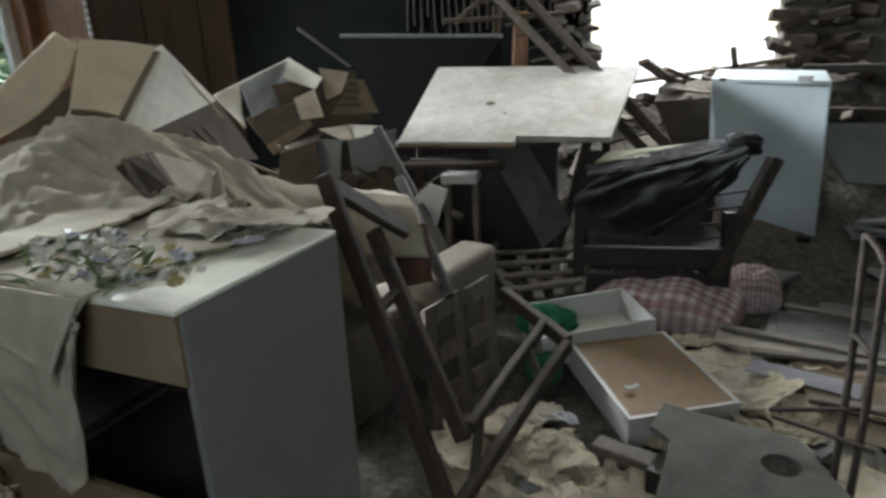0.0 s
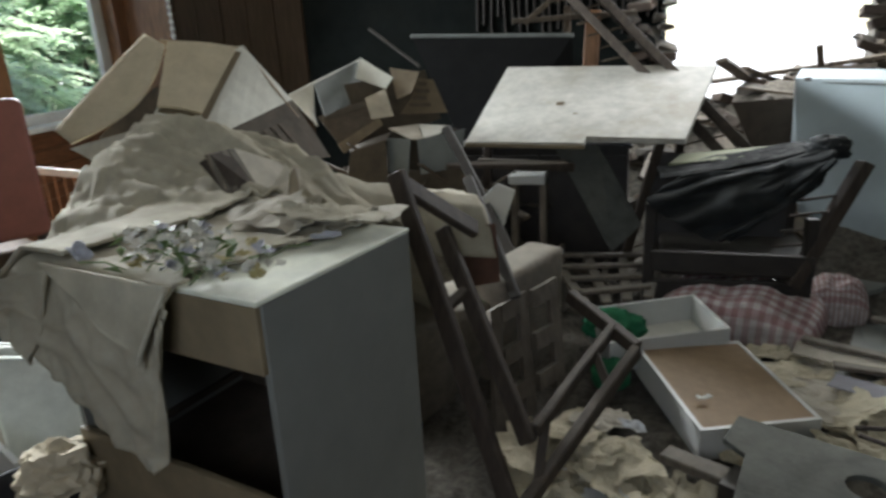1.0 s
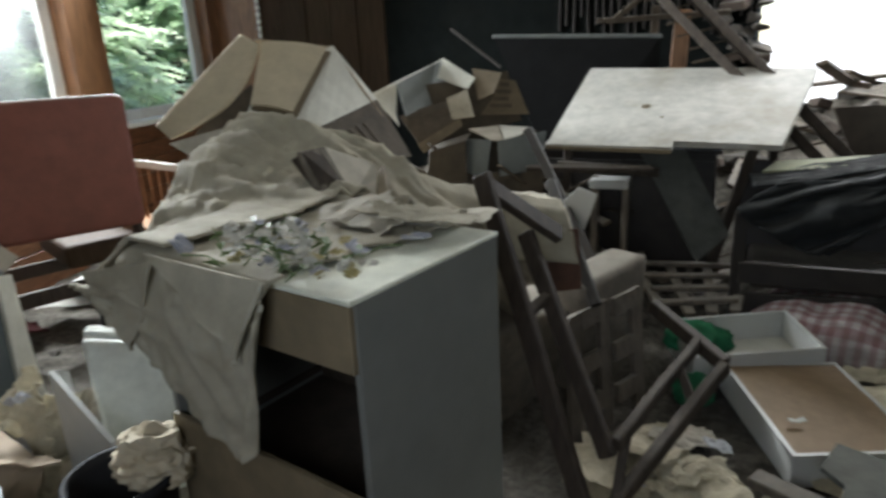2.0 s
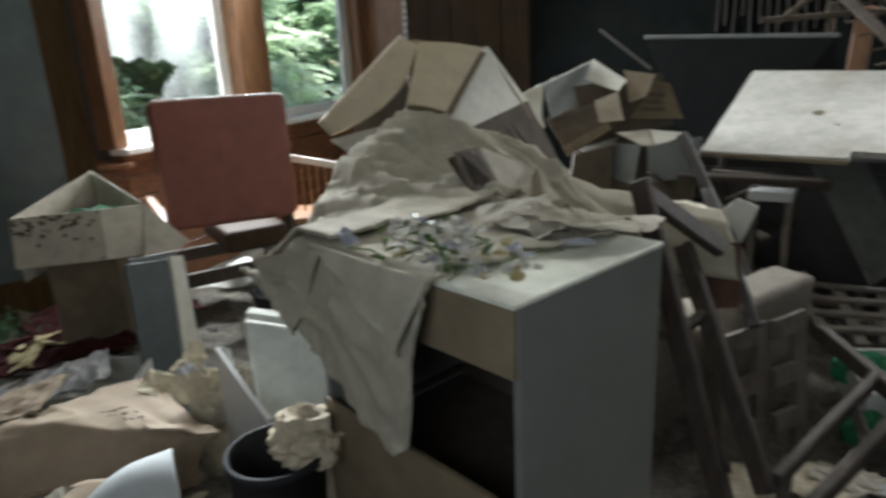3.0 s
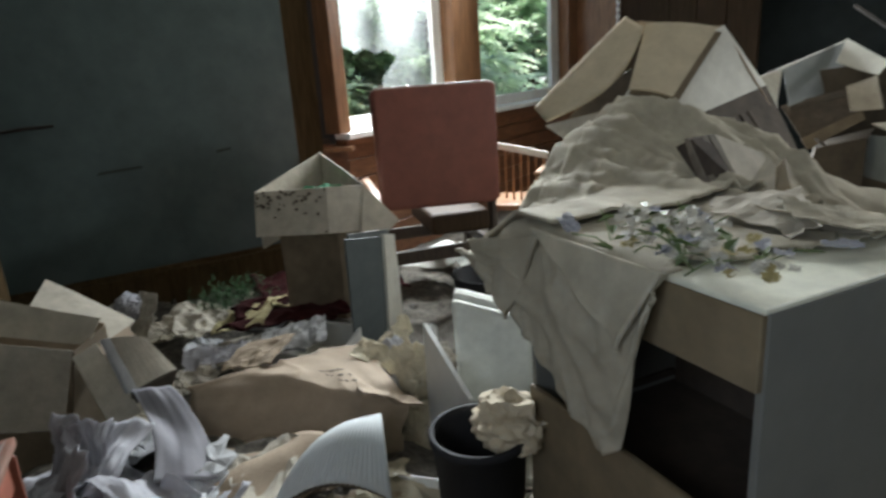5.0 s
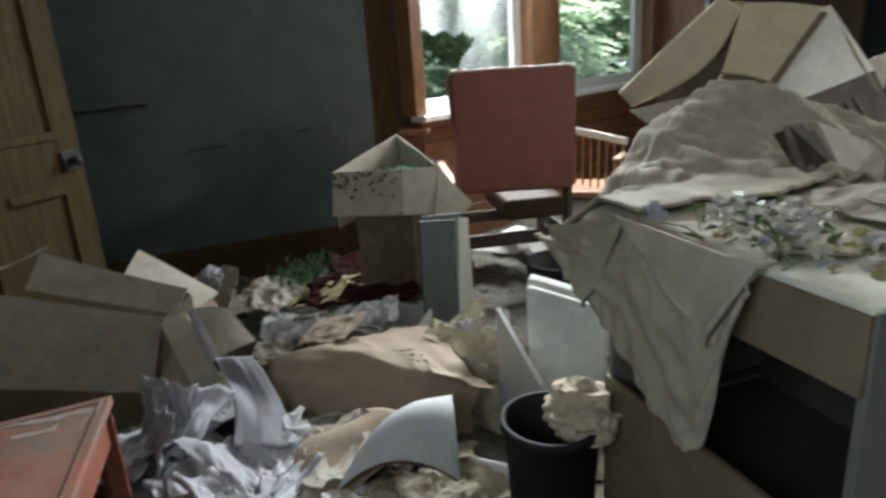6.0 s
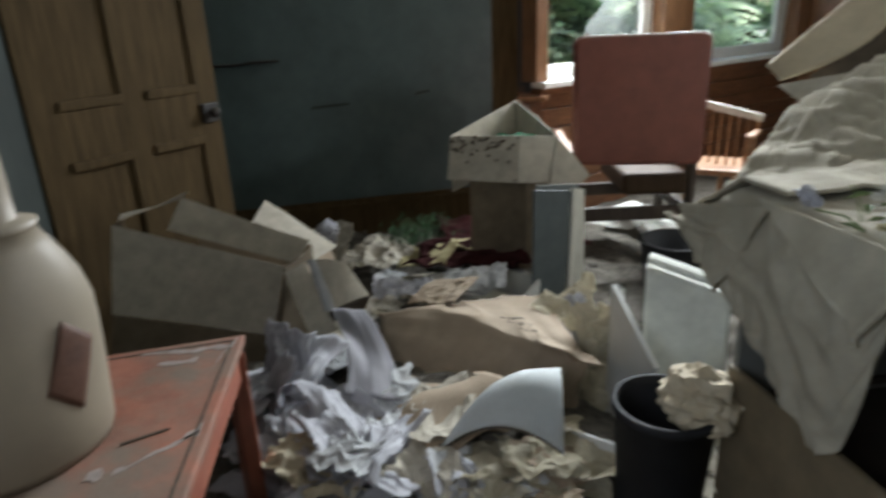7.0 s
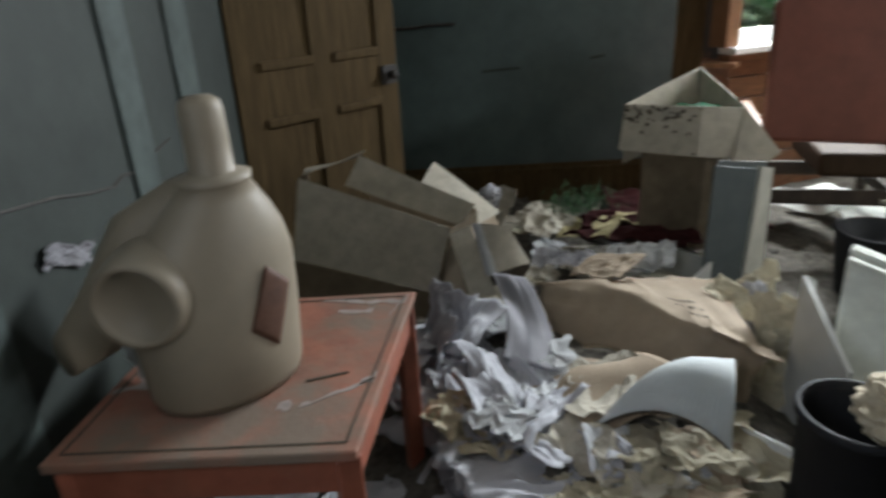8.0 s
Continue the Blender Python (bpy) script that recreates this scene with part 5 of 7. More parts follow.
solo("paper_wad", folded((-3.68, 1.36, 0.22), 0.14, 0.30, 20, 23, 0.04, 10, (60, 0)), M["kraft_grey"], "grey torn cardboard leaning by the baseboard", "cardboard")

# ---- orange table and the plain torso form ----
TB = dict(br=vec(-1.765, 0.494, 0.73), fr=vec(-1.176, 0.274, 0.73), fl=vec(-1.303, -0.268, 0.73), bl=vec(-1.885, -0.075, 0.73))
table = thing("side_table", (-1.53, 0.1, 0.0), "worn orange painted wooden table with white paint smears", "table")
tc_ = sum(TB.values(), Vector()) / 4
bm = slab([TB["fl"], TB["fr"], TB["br"], TB["bl"]], 0.022)
bevelled(bm, 0.005, seg=2)
top_ = part("tabletop", bm, M["orange_paint"], table, "scuffed orange painted top")
names = ("fl", "fr", "br", "bl")
for a, b in zip(names, names[1:] + names[:1]):
    pa, pb = TB[a].lerp(tc_, 0.075), TB[b].lerp(tc_, 0.075)
    part("apron", beam(pa + Z * -0.065, pb + Z * -0.065, 0.018, 0.075), M["orange_edge"], table)
    oa, ob_ = TB[a].lerp(tc_, 0.085) + Z * 0.004, TB[b].lerp(tc_, 0.085) + Z * 0.004
    part("edge_groove", beam(oa - Z * 0.0035, ob_ - Z * 0.0035, 0.005, 0.002, bevel=0), M["print"], top_, "dark groove round the top")
    q = TB[a].lerp(tc_, 0.10)
    part("leg", beam(vec(q.x, q.y, 0.0), vec(q.x, q.y, 0.705), 0.045, 0.045, (1, 0.2, 0), rough=0.002), M["orange_edge"], table)
def tt(u, v, up=0.0015):
    return TB["fl"].lerp(TB["fr"], u).lerp(TB["bl"].lerp(TB["br"], u), v) + Z * up
rnd = random.Random(3)
for u0, v0, u1, v1, w in ((0.60, 0.95, 0.97, 0.91, 0.014), (0.70, 0.86, 0.84, 0.84, 0.016), (0.74, 0.22, 0.97, 0.36, 0.009), (0.66, 0.22, 0.72, 0.23, 0.030), (0.92, 0.34, 0.97, 0.37, 0.024), (0.02, 0.36, 0.28, 0.38, 0.014), (0.93, 0.80, 0.97, 0.96, 0.014), (0.10, 0.42, 0.2, 0.46, 0.02)):
    def smear(u, v, u0=u0, v0=v0, u1=u1, v1=v1, w=w):
        a, b = u0 + (u1 - u0) * u, v0 + (v1 - v0) * u
        k = noise.noise(Vector((a * 14, b * 14, w * 90)))
        return tt(a + 0.015 * k, b + (v - 0.5) * w * (0.5 + 1.4 * abs(noise.noise(Vector((a * 21, 3, w * 50))))) * 2.2 + 0.02 * k, 0.0012)
    part("paint_smear", grid(smear, 26, 4, 0.0006), M["paint_spill"], top_, "white paint smear")
part("scratch", beam(tt(0.72, 0.36), tt(0.86, 0.40), 0.006, 0.003, bevel=0), M["print"], top_)

MC = vec(-1.478, 0.088, 0.7315)
across = Vector((0.52, -0.83, 0)).normalized()
along = Vector((across.y, -across.x, 0)) * -1


def torso():
    """Plain hollow form: rounded body, short sleeve stub, collar and neck plug."""
    bm = bmesh.new()
    prof = ((0.0, 0.150, 0.115), (0.02, 0.158, 0.122), (0.08, 0.162, 0.126), (0.16, 0.168, 0.128), (0.22, 0.172, 0.124), (0.27, 0.162, 0.114), (0.32, 0.140, 0.100), (0.36, 0.114, 0.086), (0.395, 0.086, 0.070), (0.42, 0.066, 0.060),
            (0.424, 0.068, 0.064), (0.436, 0.070, 0.066), (0.440, 0.046, 0.046), (0.445, 0.041, 0.041), (0.50, 0.040, 0.040), (0.555, 0.039, 0.039), (0.570, 0.035, 0.035), (0.578, 0.024, 0.024), (0.580, 0.0, 0.0))
    seg = 48
    rings = []
    for z, a, b in prof:
        ring = []
        for k in range(seg):
            w = 2 * math.pi * k / seg
            r = Vector((math.cos(w) * a, math.sin(w) * b, z))
            ring.append(bm.verts.new(MC + vec(-0.008, -0.04, 0) * min(1, max(0, (0.42 - z) / 0.2)) + across * r.x + along * r.y + Z * z))
        rings.append(ring)
    for p, q in zip(rings, rings[1:]):
        for k in range(seg):
            bm.faces.new((p[k], p[(k + 1) % seg], q[(k + 1) % seg], q[k]))
    bm.faces.new(rings[0][::-1])
    return bm


bm = torso()
# Sleeve stub towards the room, with a rounded rim and a recessed end.
stub = MC + vec(-0.02, -0.085, 0.25)
face = Vector((0.93, -0.25, 0.0)).normalized()
sx = Vector((-face.y, face.x, 0))
rim = ((0.02, 0.100), (0.09, 0.092), (0.125, 0.086), (0.140, 0.080), (0.142, 0.072), (0.136, 0.066), (0.127, 0.063), (0.125, 0.0))
old = None
for d, r in rim:
    ring = [bm.verts.new(stub + face * d + (sx * math.cos(k * math.pi / 18) + Z * math.sin(k * math.pi / 18)) * r + across * 0.035) for k in range(36)]
    if old:
        for k in range(36):
            bm.faces.new((old[k], old[(k + 1) % 36], ring[(k + 1) % 36], ring[k]))
    old = ring
# The far sleeve hangs off to the side as a flattened stub.
sl = [(vec(-1.50, 0.02, 1.075), 0.09), (vec(-1.47, -0.08, 1.01), 0.105), (vec(-1.44, -0.15, 0.93), 0.075), (vec(-1.40, -0.21, 0.885), 0.045)]
old = None
for c, r in sl:
    ring = [bm.verts.new(c + Vector((math.cos(k * math.pi / 8) * r * 0.35, math.cos(k * math.pi / 8) * r * 0.5, math.sin(k * math.pi / 8) * r))) for k in range(16)]
    if old:
        for k in range(16):
            bm.faces.new((old[k], old[(k + 1) % 16], ring[(k + 1) % 16], ring[k]))
    old = ring
bm.faces.new(old)
form = solo("torso_form", bm, M["mannequin"], "cream plastic torso form with a plugged neck on the table", "dress form", smooth=True)
# Rust-red patch and paper behind the form.
def patch2(u, v):
    """A diamond of cloth bent round the body."""
    s, t = u - v, u + v - 1
    w = math.atan2(0.90, 0.60) + radians(24) * s
    d = Vector((math.cos(w), math.sin(w), 0))
    r = 1.02 / math.sqrt((d.dot(across) / 0.170) ** 2 + (d.dot(along) / 0.127) ** 2)
    return MC + vec(-0.008, -0.04, 0) + d * r + Z * (0.185 + 0.085 * t + 0.03 * s)


solo("rust_patch", grid(patch2, 10, 10, 0.003), M["patch"], "rust-red rag patch on the torso form", "patch", smooth=True)
solo("white_paper", folded((-1.63, -0.10, 0.86), 0.20, 0.26, 30, 2, 0.03, 10, (60, 15)), M["paper"], "folded pale paper tucked behind the torso form", "paper")

# ---- white packing paper heaped below the table ----
rnd = random.Random(21)


def pleated(centre, wide, deep, turn, tilt, seed, fan=0.4, amp=0.006, waves=1.6):
    """A soft sheet gathered into long pleats that spread from one end."""
    m = Matrix.Translation(centre) @ Euler((radians(tilt[0]), radians(tilt[1]), radians(turn))).to_matrix().to_4x4()

    def fn(u, v):
        spread = 1 - fan + fan * v
        x = (u - 0.5) * wide * spread + 0.03 * noise.noise(vec(v * 2, seed, 1))
        y = (v - 0.5) * deep + 0.03 * noise.noise(vec(u * 3, seed, 7))
        q = vec(u * 2.1 + seed, v * 1.3, seed * 3)
        z = amp * math.sin(u * waves * 2 * math.pi + 3 * noise.noise(vec(v * 1.5, u * 2, seed))) * (0.35 + 0.65 * v)
        z += 0.05 * noise.noise(q) + 0.016 * (1 - abs(noise.noise(q * 1.9))) ** 5 + 0.010 * (1 - abs(noise.noise(q * 3.7))) ** 5
        return m @ Vector((x, y, z))

    return grid(fn, 30, 16, 0.002)


for i in range(28):
    f = rnd.random()
    x, y = -2.16 + 0.62 * f + rnd.uniform(-0.07, 0.07), 0.60 + 0.22 * f + rnd.uniform(-0.14, 0.12)
    z = 0.345 - 0.05 * f + rnd.uniform(-0.05, 0.04)
    solo("packing_tissue", pleated((x, y, z), rnd.uniform(0.14, 0.26), rnd.uniform(0.20, 0.36), rnd.uniform(20, 120), (rnd.uniform(-20, 20), rnd.uniform(-20, 20)), 70 + i), M["tissue"], "creased white packing tissue", "paper", "packing tissue", smooth=True)
for i, (x, y, z, turn) in enumerate(((-2.19, 0.64, 0.42, 35), (-2.12, 0.68, 0.41, 60), (-2.02, 0.60, 0.40, 15))):
    solo("packing_tissue", pleated((x, y, z), 0.14, 0.22, turn, (65, 12 - 10 * i), 120 + i, 0.75, 0.008, 1.2), M["tissue"], "peak of white packing tissue standing up", "paper", "packing tissue", smooth=True)
for i in range(22):
    f = rnd.random()
    x, y = -2.05 + 0.55 * f + rnd.uniform(-0.08, 0.08), 0.50 + 0.24 * f + rnd.uniform(-0.10, 0.10)
    z = 0.25 + rnd.uniform(-0.04, 0.05)
    solo("packing_tissue", pleated((x, y, z), rnd.uniform(0.18, 0.30), rnd.uniform(0.22, 0.36), rnd.uniform(0, 180), (rnd.uniform(-22, 22), rnd.uniform(-22, 22)), 170 + i), M["tissue"], "creased white packing tissue", "paper", "packing tissue", smooth=True)
for i, (x, y, z, w, d, turn, mat_, lab) in enumerate(((-1.70, 0.58, 0.33, 0.20, 0.14, 40, "yellow_paper", "crumpled yellowed paper among the tissue"), (-1.64, 0.64, 0.31, 0.16, 0.16, 80, "yellow_paper", "crumpled yellowed paper among the tissue"),
                                                      (-1.50, 0.88, 0.32, 0.24, 0.16, 30, "kraft_grey", "grey printed cardboard among the papers"), (-1.42, 0.96, 0.31, 0.26, 0.14, 10, "kraft_grey", "grey printed cardboard among the papers"),
                                                      (-1.40, 1.14, 0.33, 0.22, 0.16, 60, "yellow_paper", "crumpled yellowed paper by the bin"), (-1.36, 1.04, 0.31, 0.20, 0.10, 75, "paper", "pale grey paper strip by the bin"),
                                                      (-1.92, -0.42, 0.16, 0.26, 0.2, 20, "paper", "crumpled pale paper under the table"), (-1.72, 0.02, 0.14, 0.3, 0.22, 70, "tissue", "crumpled white tissue under the table"), (-1.60, 0.30, 0.18, 0.28, 0.2, 120, "tissue", "crumpled white tissue under the table"))):
    solo("loose_paper", folded((x, y, z), w, d, turn, 210 + i, 0.04, 12, (10 - 4 * (i % 5), 12 - 5 * (i % 4)), 0.003, 1.8, 0.025), M[mat_], lab, "paper", "papers round the table")
solo("polythene_sheet", grid(lambda u, v: vec(-2.40, 0.90, 0.45).lerp(vec(-2.31, 1.0, 0.45), u).lerp(vec(-1.93, 0.78, 0.37).lerp(vec(-1.82, 0.92, 0.36), u), v) + vec(0.01, 0.03, -0.01) * math.sin(v * 3.0) + Z * (0.0012 * noise.noise(Vector((u * 9, v * 1.2, 4))) + 0.02 * noise.noise(Vector((u * 2, v * 3, 2)))), 40, 24, 0.002), M["plastic_bag"], "creased grey polythene sheet sliding off the carton", "plastic sheet", smooth=True)
solo("grey_folder", folded((-1.64, 0.68, 0.37), 0.17, 0.13, 40, 61, 0.03, 12, (6, -6), 0.003, 1.5, 0.03), M["paper"], "creased sheet of pale grey paper", "paper")


# ---- behind the chest: settee arm, leaning bed frame ----
arm = thing("settee", (-0.28, 2.75, 0.02), "grey-brown upholstered settee end covered in dust", "settee")
bm = slab([(-0.409, 2.688, 0.623), (-0.171, 3.027, 0.662), (-0.019, 2.97, 0.651), (-0.251, 2.62, 0.611)], 0.60)
bevelled(bm, 0.035, seg=4)
part("arm", bm, M["upholstery"], arm, smooth=True)
bm = slab([(-0.748, 2.552, 0.555), (-0.409, 2.846, 0.566), (-0.284, 2.665, 0.51), (-0.567, 2.349, 0.51)], 0.50)
bevelled(bm, 0.04, seg=4)
part("seat_cushion", bm, M["upholstery"], arm, smooth=True)

# Lattice panel against the arm: stiles, rails and raised cells.
def lat(u, v, off=0.0):
    a, b, c, d = (vec(p) for p in ((-0.31, 2.572, 0.513), (-0.086, 2.801, 0.569), (-0.035, 2.645, 0.048), (-0.265, 2.353, 0.003)))
    n = (b - a).cross(d - a).normalized()
    if n.dot(vec(0.02, 0.37, 1.47) - a) < 0:
        n = -n
    return a.lerp(b, u).lerp(d.lerp(c, u), v) + n * off


lattice = thing("bench_back", (-0.15, 2.3, 0.1), "dusty grey wooden bench back with square openings", "bench")
for u0, u1 in ((0.0, 0.16), (0.44, 0.58), (0.86, 1.0)):
    part("stile", slab([lat(u0, 0, 0.03), lat(u1, 0, 0.03), lat(u1, 1, 0.03), lat(u0, 1, 0.03)], 0.026), M["wood_grey"], lattice)
for v in (0.0, 0.30, 0.58, 0.88):
    for u0, u1 in ((0.16, 0.44), (0.58, 0.86)):
        part("rail", slab([lat(u0, v, 0.036), lat(u1, v, 0.036), lat(u1, v + 0.12, 0.036), lat(u0, v + 0.12, 0.036)], 0.03), M["wood_grey"], lattice)
bedf = thing("leaning_frame", (-0.1, 2.0, 0.15), "dark wooden ladder-like bed end leaning against the chest", "bed frame")
P1t, P1b = vec(-0.515, 2.188, 1.12), vec(-0.165, 1.90, 0.19)
P2t, P2b = vec(-0.40, 2.27, 0.925), vec(-0.115, 2.00, 0.34)
part("post", beam(P1t, P1b, 0.062, 0.03, (0.4, 1, 0), 0.005, 0.003, 1, 8), M["wood_dark"], bedf)
part("post", beam(P2t, P2b, 0.055, 0.03, (0.4, 1, 0), 0.005, 0.003, 2, 8), M["wood_dark"], bedf)
part("top_brace", beam(P1t + vec(0.01, 0, -0.03), vec(-0.30, 2.33, 0.90), 0.03, 0.065, (0.4, 1, 0), 0.005, 0.003, 3, 5), M["wood_dark"], bedf)
for f in (0.42,):
    part("rung", beam(P1t.lerp(P1b, f), P2t.lerp(P2b, f - 0.12), 0.03, 0.03, (0.4, 1, 0)), M["wood_dark"], bedf)
q1, q2, q3, q4 = vec(-0.135, 1.88, 0.19), vec(0.235, 2.505, 0.409), vec(-0.10, 2.02, 0.37), vec(0.10, 2.36, 0.60)
part("lower_rail", beam(q1, q2, 0.035, 0.05, (0, 0, 1), 0.005, 0.003, 4, 6), M["wood_dark"], bedf)
part("middle_rail", beam(q3, vec(0.158, 2.604, 0.447), 0.03, 0.045, (0, 0, 1), 0.005, 0.003, 5, 6), M["wood_dark"], bedf)
part("end_rail", beam(vec(0.24, 2.51, 0.409), vec(-0.002, 2.785, 0.50), 0.04, 0.055, (0, 0, 1), 0.005, 0.003, 6, 4), M["wood_dark"], bedf)
for f in (0.12, 0.72):
    part("slat", beam(q1.lerp(q2, f), q3.lerp(vec(0.158, 2.604, 0.447), f), 0.03, 0.018, (0, 1, 0)), M["wood_dark"], bedf)
part("strut", beam(vec(-0.42, 2.95, 0.95), vec(-0.20, 2.62, 0.55), 0.04, 0.035, (0, 1, 0)), M["wood_black"], bedf)
solo("orange_board", slab([(-0.40, 2.48, 0.86), (-0.27, 2.56, 0.86), (-0.25, 2.50, 0.66), (-0.37, 2.44, 0.66)], 0.015), M["patch"], "small rust-orange board behind the frame", "board")

# ---- tilted table top and what stands under it ----
tbl = thing("tilted_table", (0.1, 3.8, 0.1), "stained white table top propped at a tilt with a cut corner", "table")
bm = bmesh.new()
tp = [vec(-0.549, 3.72, 0.995), vec(0.067, 3.62, 0.985), vec(0.075, 3.68, 1.005), vec(0.539, 3.585, 0.99), vec(0.80, 4.29, 1.31), vec(-0.395, 4.54, 1.33)]
tp = [vec(p.x, p.y, 0.0593 * p.x + 0.413 * p.y - 0.516) for p in tp]
up_ = [bm.verts.new(p) for p in tp]
dn_ = [bm.verts.new(p - vec(0, -0.012, 0.03)) for p in tp]
bm.faces.new(up_)
bm.faces.new(dn_[::-1])
for i in range(6):
    bm.faces.new((up_[i], dn_[i], dn_[(i + 1) % 6], up_[(i + 1) % 6]))
bevelled(bm, 0.003, seg=1)
part("tabletop", bm, M["tabletop"], tbl)
for sx_, sy_, rr, seed_ in ((-0.06, 4.02, 0.026, 3), (0.02, 3.90, 0.011, 5)):
    bm = bmesh.new()
    rim_ = [vec(sx_ + math.cos(k * math.pi / 8) * rr * (1 + 0.4 * noise.noise(vec(k, seed_, 0))), sy_ + math.sin(k * math.pi / 8) * rr * 0.8, 0) for k in range(16)]
    bm.faces.new([bm.verts.new(vec(p.x, p.y, 0.0593 * p.x + 0.413 * p.y - 0.513)) for p in rim_])
    part("dark_spot", bm, M["card_dark"], tbl, "dark spot on the table top")
part("edge_strip", beam((-0.55, 3.715, 0.972), (0.065, 3.615, 0.962), 0.012, 0.02), M["tan"], tbl, "pale wooden edging")
part("hinged_leaf", slab([(-0.09, 3.78, 0.95), (0.14, 3.74, 0.95), (0.36, 3.66, 0.55), (0.21, 3.57, 0.43)], 0.018), M["ply"], tbl, "grey leaf hanging down")
for a, b in (((-0.45, 3.9, 0.98), (-0.48, 3.85, 0.35)), ((0.45, 3.75, 0.98), (0.30, 3.80, 0.35)), ((0.6, 4.2, 1.20), (0.62, 4.2, 0.35)), ((-0.35, 4.4, 1.22), (-0.36, 4.4, 0.4))):
    part("leg", beam(a, b, 0.045, 0.045, (1, 0, 0)), M["wood_dark"], tbl)
part("stretcher", beam((-0.5, 3.80, 0.86), (0.02, 3.75, 0.84), 0.05, 0.05), M["wood_dark"], tbl)
stool = thing("white_stool", (-0.21, 3.68, 0.3), "small white-topped stool under the table", "stool")
part("top", box((-0.215, 3.70, 0.80), (0.19, 0.20, 0.045), (0, 0, -5), 0.008), M["white_laminate"], stool)
for dx, dy in ((-0.075, -0.075), (0.075, -0.075), (-0.075, 0.075), (0.075, 0.075)):
    part("leg", beam((-0.215 + dx, 3.70 + dy, 0.78), (-0.215 + dx, 3.70 + dy, 0.33), 0.032, 0.032, (1, 0, 0)), M["wood_grey"], stool)
solo("white_tile", slab([(-0.40, 3.23, 0.80), (-0.33, 3.24, 0.865), (-0.25, 3.25, 0.83), (-0.32, 3.245, 0.625)], 0.012), M["white_laminate"], "white laminate offcut standing on a corner", "offcut")
solo("white_tile", slab([(-0.43, 3.22, 0.70), (-0.38, 3.23, 0.72), (-0.37, 3.23, 0.62), (-0.43, 3.22, 0.61)], 0.012), M["white_laminate"], "small white laminate offcut", "offcut")
solo("dark_post", beam((-0.60, 3.45, 1.10), (-0.25, 3.10, 0.55), 0.045, 0.03, (0, 1, 0)), M["wood_black"], "dark leaning wooden post", "post")

pal = thing("slatted_base", (0.17, 3.5, 0.2), "grey wooden slatted base lying on the rubbish", "pallet")
pa, pb, pc_, pd = vec(-0.10, 3.72, 0.36), vec(0.46, 3.74, 0.36), vec(0.36, 3.27, 0.30), vec(0.08, 3.20, 0.28)
for i in range(4):
    f = i / 3
    part("long_slat", beam(pa.lerp(pb, f), pd.lerp(pc_, f), 0.05, 0.022), M["wood_grey"], pal)
for i in range(4):
    f = (i + 0.3) / 4
    part("cross_slat", beam(pa.lerp(pd, f) + Z * 0.02, pb.lerp(pc_, f) + Z * 0.02, 0.045, 0.02), M["wood_grey"], pal)

# ---- dark board, cartons and clutter at the back ----
dk = thing("charcoal_panel", (-0.4, 4.6, 0.6), "charcoal board with a dusty top edge leaning at the back", "board")
part("panel", slab([(-1.045, 4.74, 1.545), (0.005, 4.70, 1.495), (0.03, 4.60, 0.65), (-0.60, 4.45, 0.65)], 0.03), M["dark_board"], dk)
part("top_edge", beam((-1.05, 4.74, 1.555), (0.01, 4.70, 1.505), 0.07, 0.025), M["grey_panel"], dk, "dusty grey edge")
solo("thin_stick", tube([(-1.36, 4.80, 1.62), (-1.0, 4.70, 1.36)], 0.012, 6), M["wood_black"], "thin stick leaning on the dark wall", "stick")
wb = thing("white_carton", (-1.15, 3.6, 0.9), "torn white carton lying open on the heap", "box")
carton_face("white_end", [(-1.391, 3.44, 1.285), (-1.285, 3.52, 1.325), (-1.288, 3.5, 1.174), (-1.245, 3.42, 1.128)], M["card_white"], wb, "white faced end", n=(4, 4))
carton_face("inner_face", [(-1.289, 3.53, 1.325), (-1.119, 3.8, 1.431), (-1.094, 3.76, 1.236), (-1.239, 3.5, 1.166)], M["grey_panel"], wb, "grey inner side", n=(6, 4), seed=3)
carton_face("rim", [(-1.394, 3.44, 1.288), (-1.115, 3.8, 1.439), (-1.105, 3.81, 1.43), (-1.38, 3.455, 1.28)], M["card_white"], wb, n=(6, 1))
carton_face("torn_flap", [(-1.126, 3.72, 1.341), (-1.109, 3.78, 1.439), (-0.91, 3.68, 1.339), (-0.936, 3.62, 1.289)], M["card_white"], wb, "torn pale flap", n=(8, 6), warp=0.03)
carton_face("brown_flap", [(-0.942, 3.74, 1.387), (-0.776, 3.72, 1.35), (-0.799, 3.6, 1.267), (-0.878, 3.6, 1.24)], M["card_dark"], wb, "torn brown flap", n=(10, 8), warp=0.03, seed=4)
# The hollow's shade is painted as a dark panel.
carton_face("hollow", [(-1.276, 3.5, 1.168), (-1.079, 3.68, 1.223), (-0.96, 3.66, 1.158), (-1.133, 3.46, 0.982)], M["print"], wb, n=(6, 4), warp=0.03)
carton_face("lip", [(-1.223, 3.46, 1.17), (-1.06, 3.62, 1.221), (-1.043, 3.62, 1.202), (-1.214, 3.46, 1.146)], M["card_shade"], wb, n=(6, 1), warp=0.02)
carton_face("ragged_lining", [(-1.05, 3.60, 1.245), (-0.93, 3.60, 1.285), (-0.89, 3.57, 1.15), (-1.02, 3.58, 1.14)], M["kraft_grey"], wb, "ragged grey lining", n=(10, 10), warp=0.06, seed=6)
# Dark rear panel added to fill the shade behind the torn sides.
carton_face("rear_side", [(-1.27, 3.62, 1.30), (-0.78, 3.86, 1.36), (-0.70, 3.84, 1.10), (-1.18, 3.62, 0.98)], M["card_shade"], wb, n=(6, 4), seed=9)
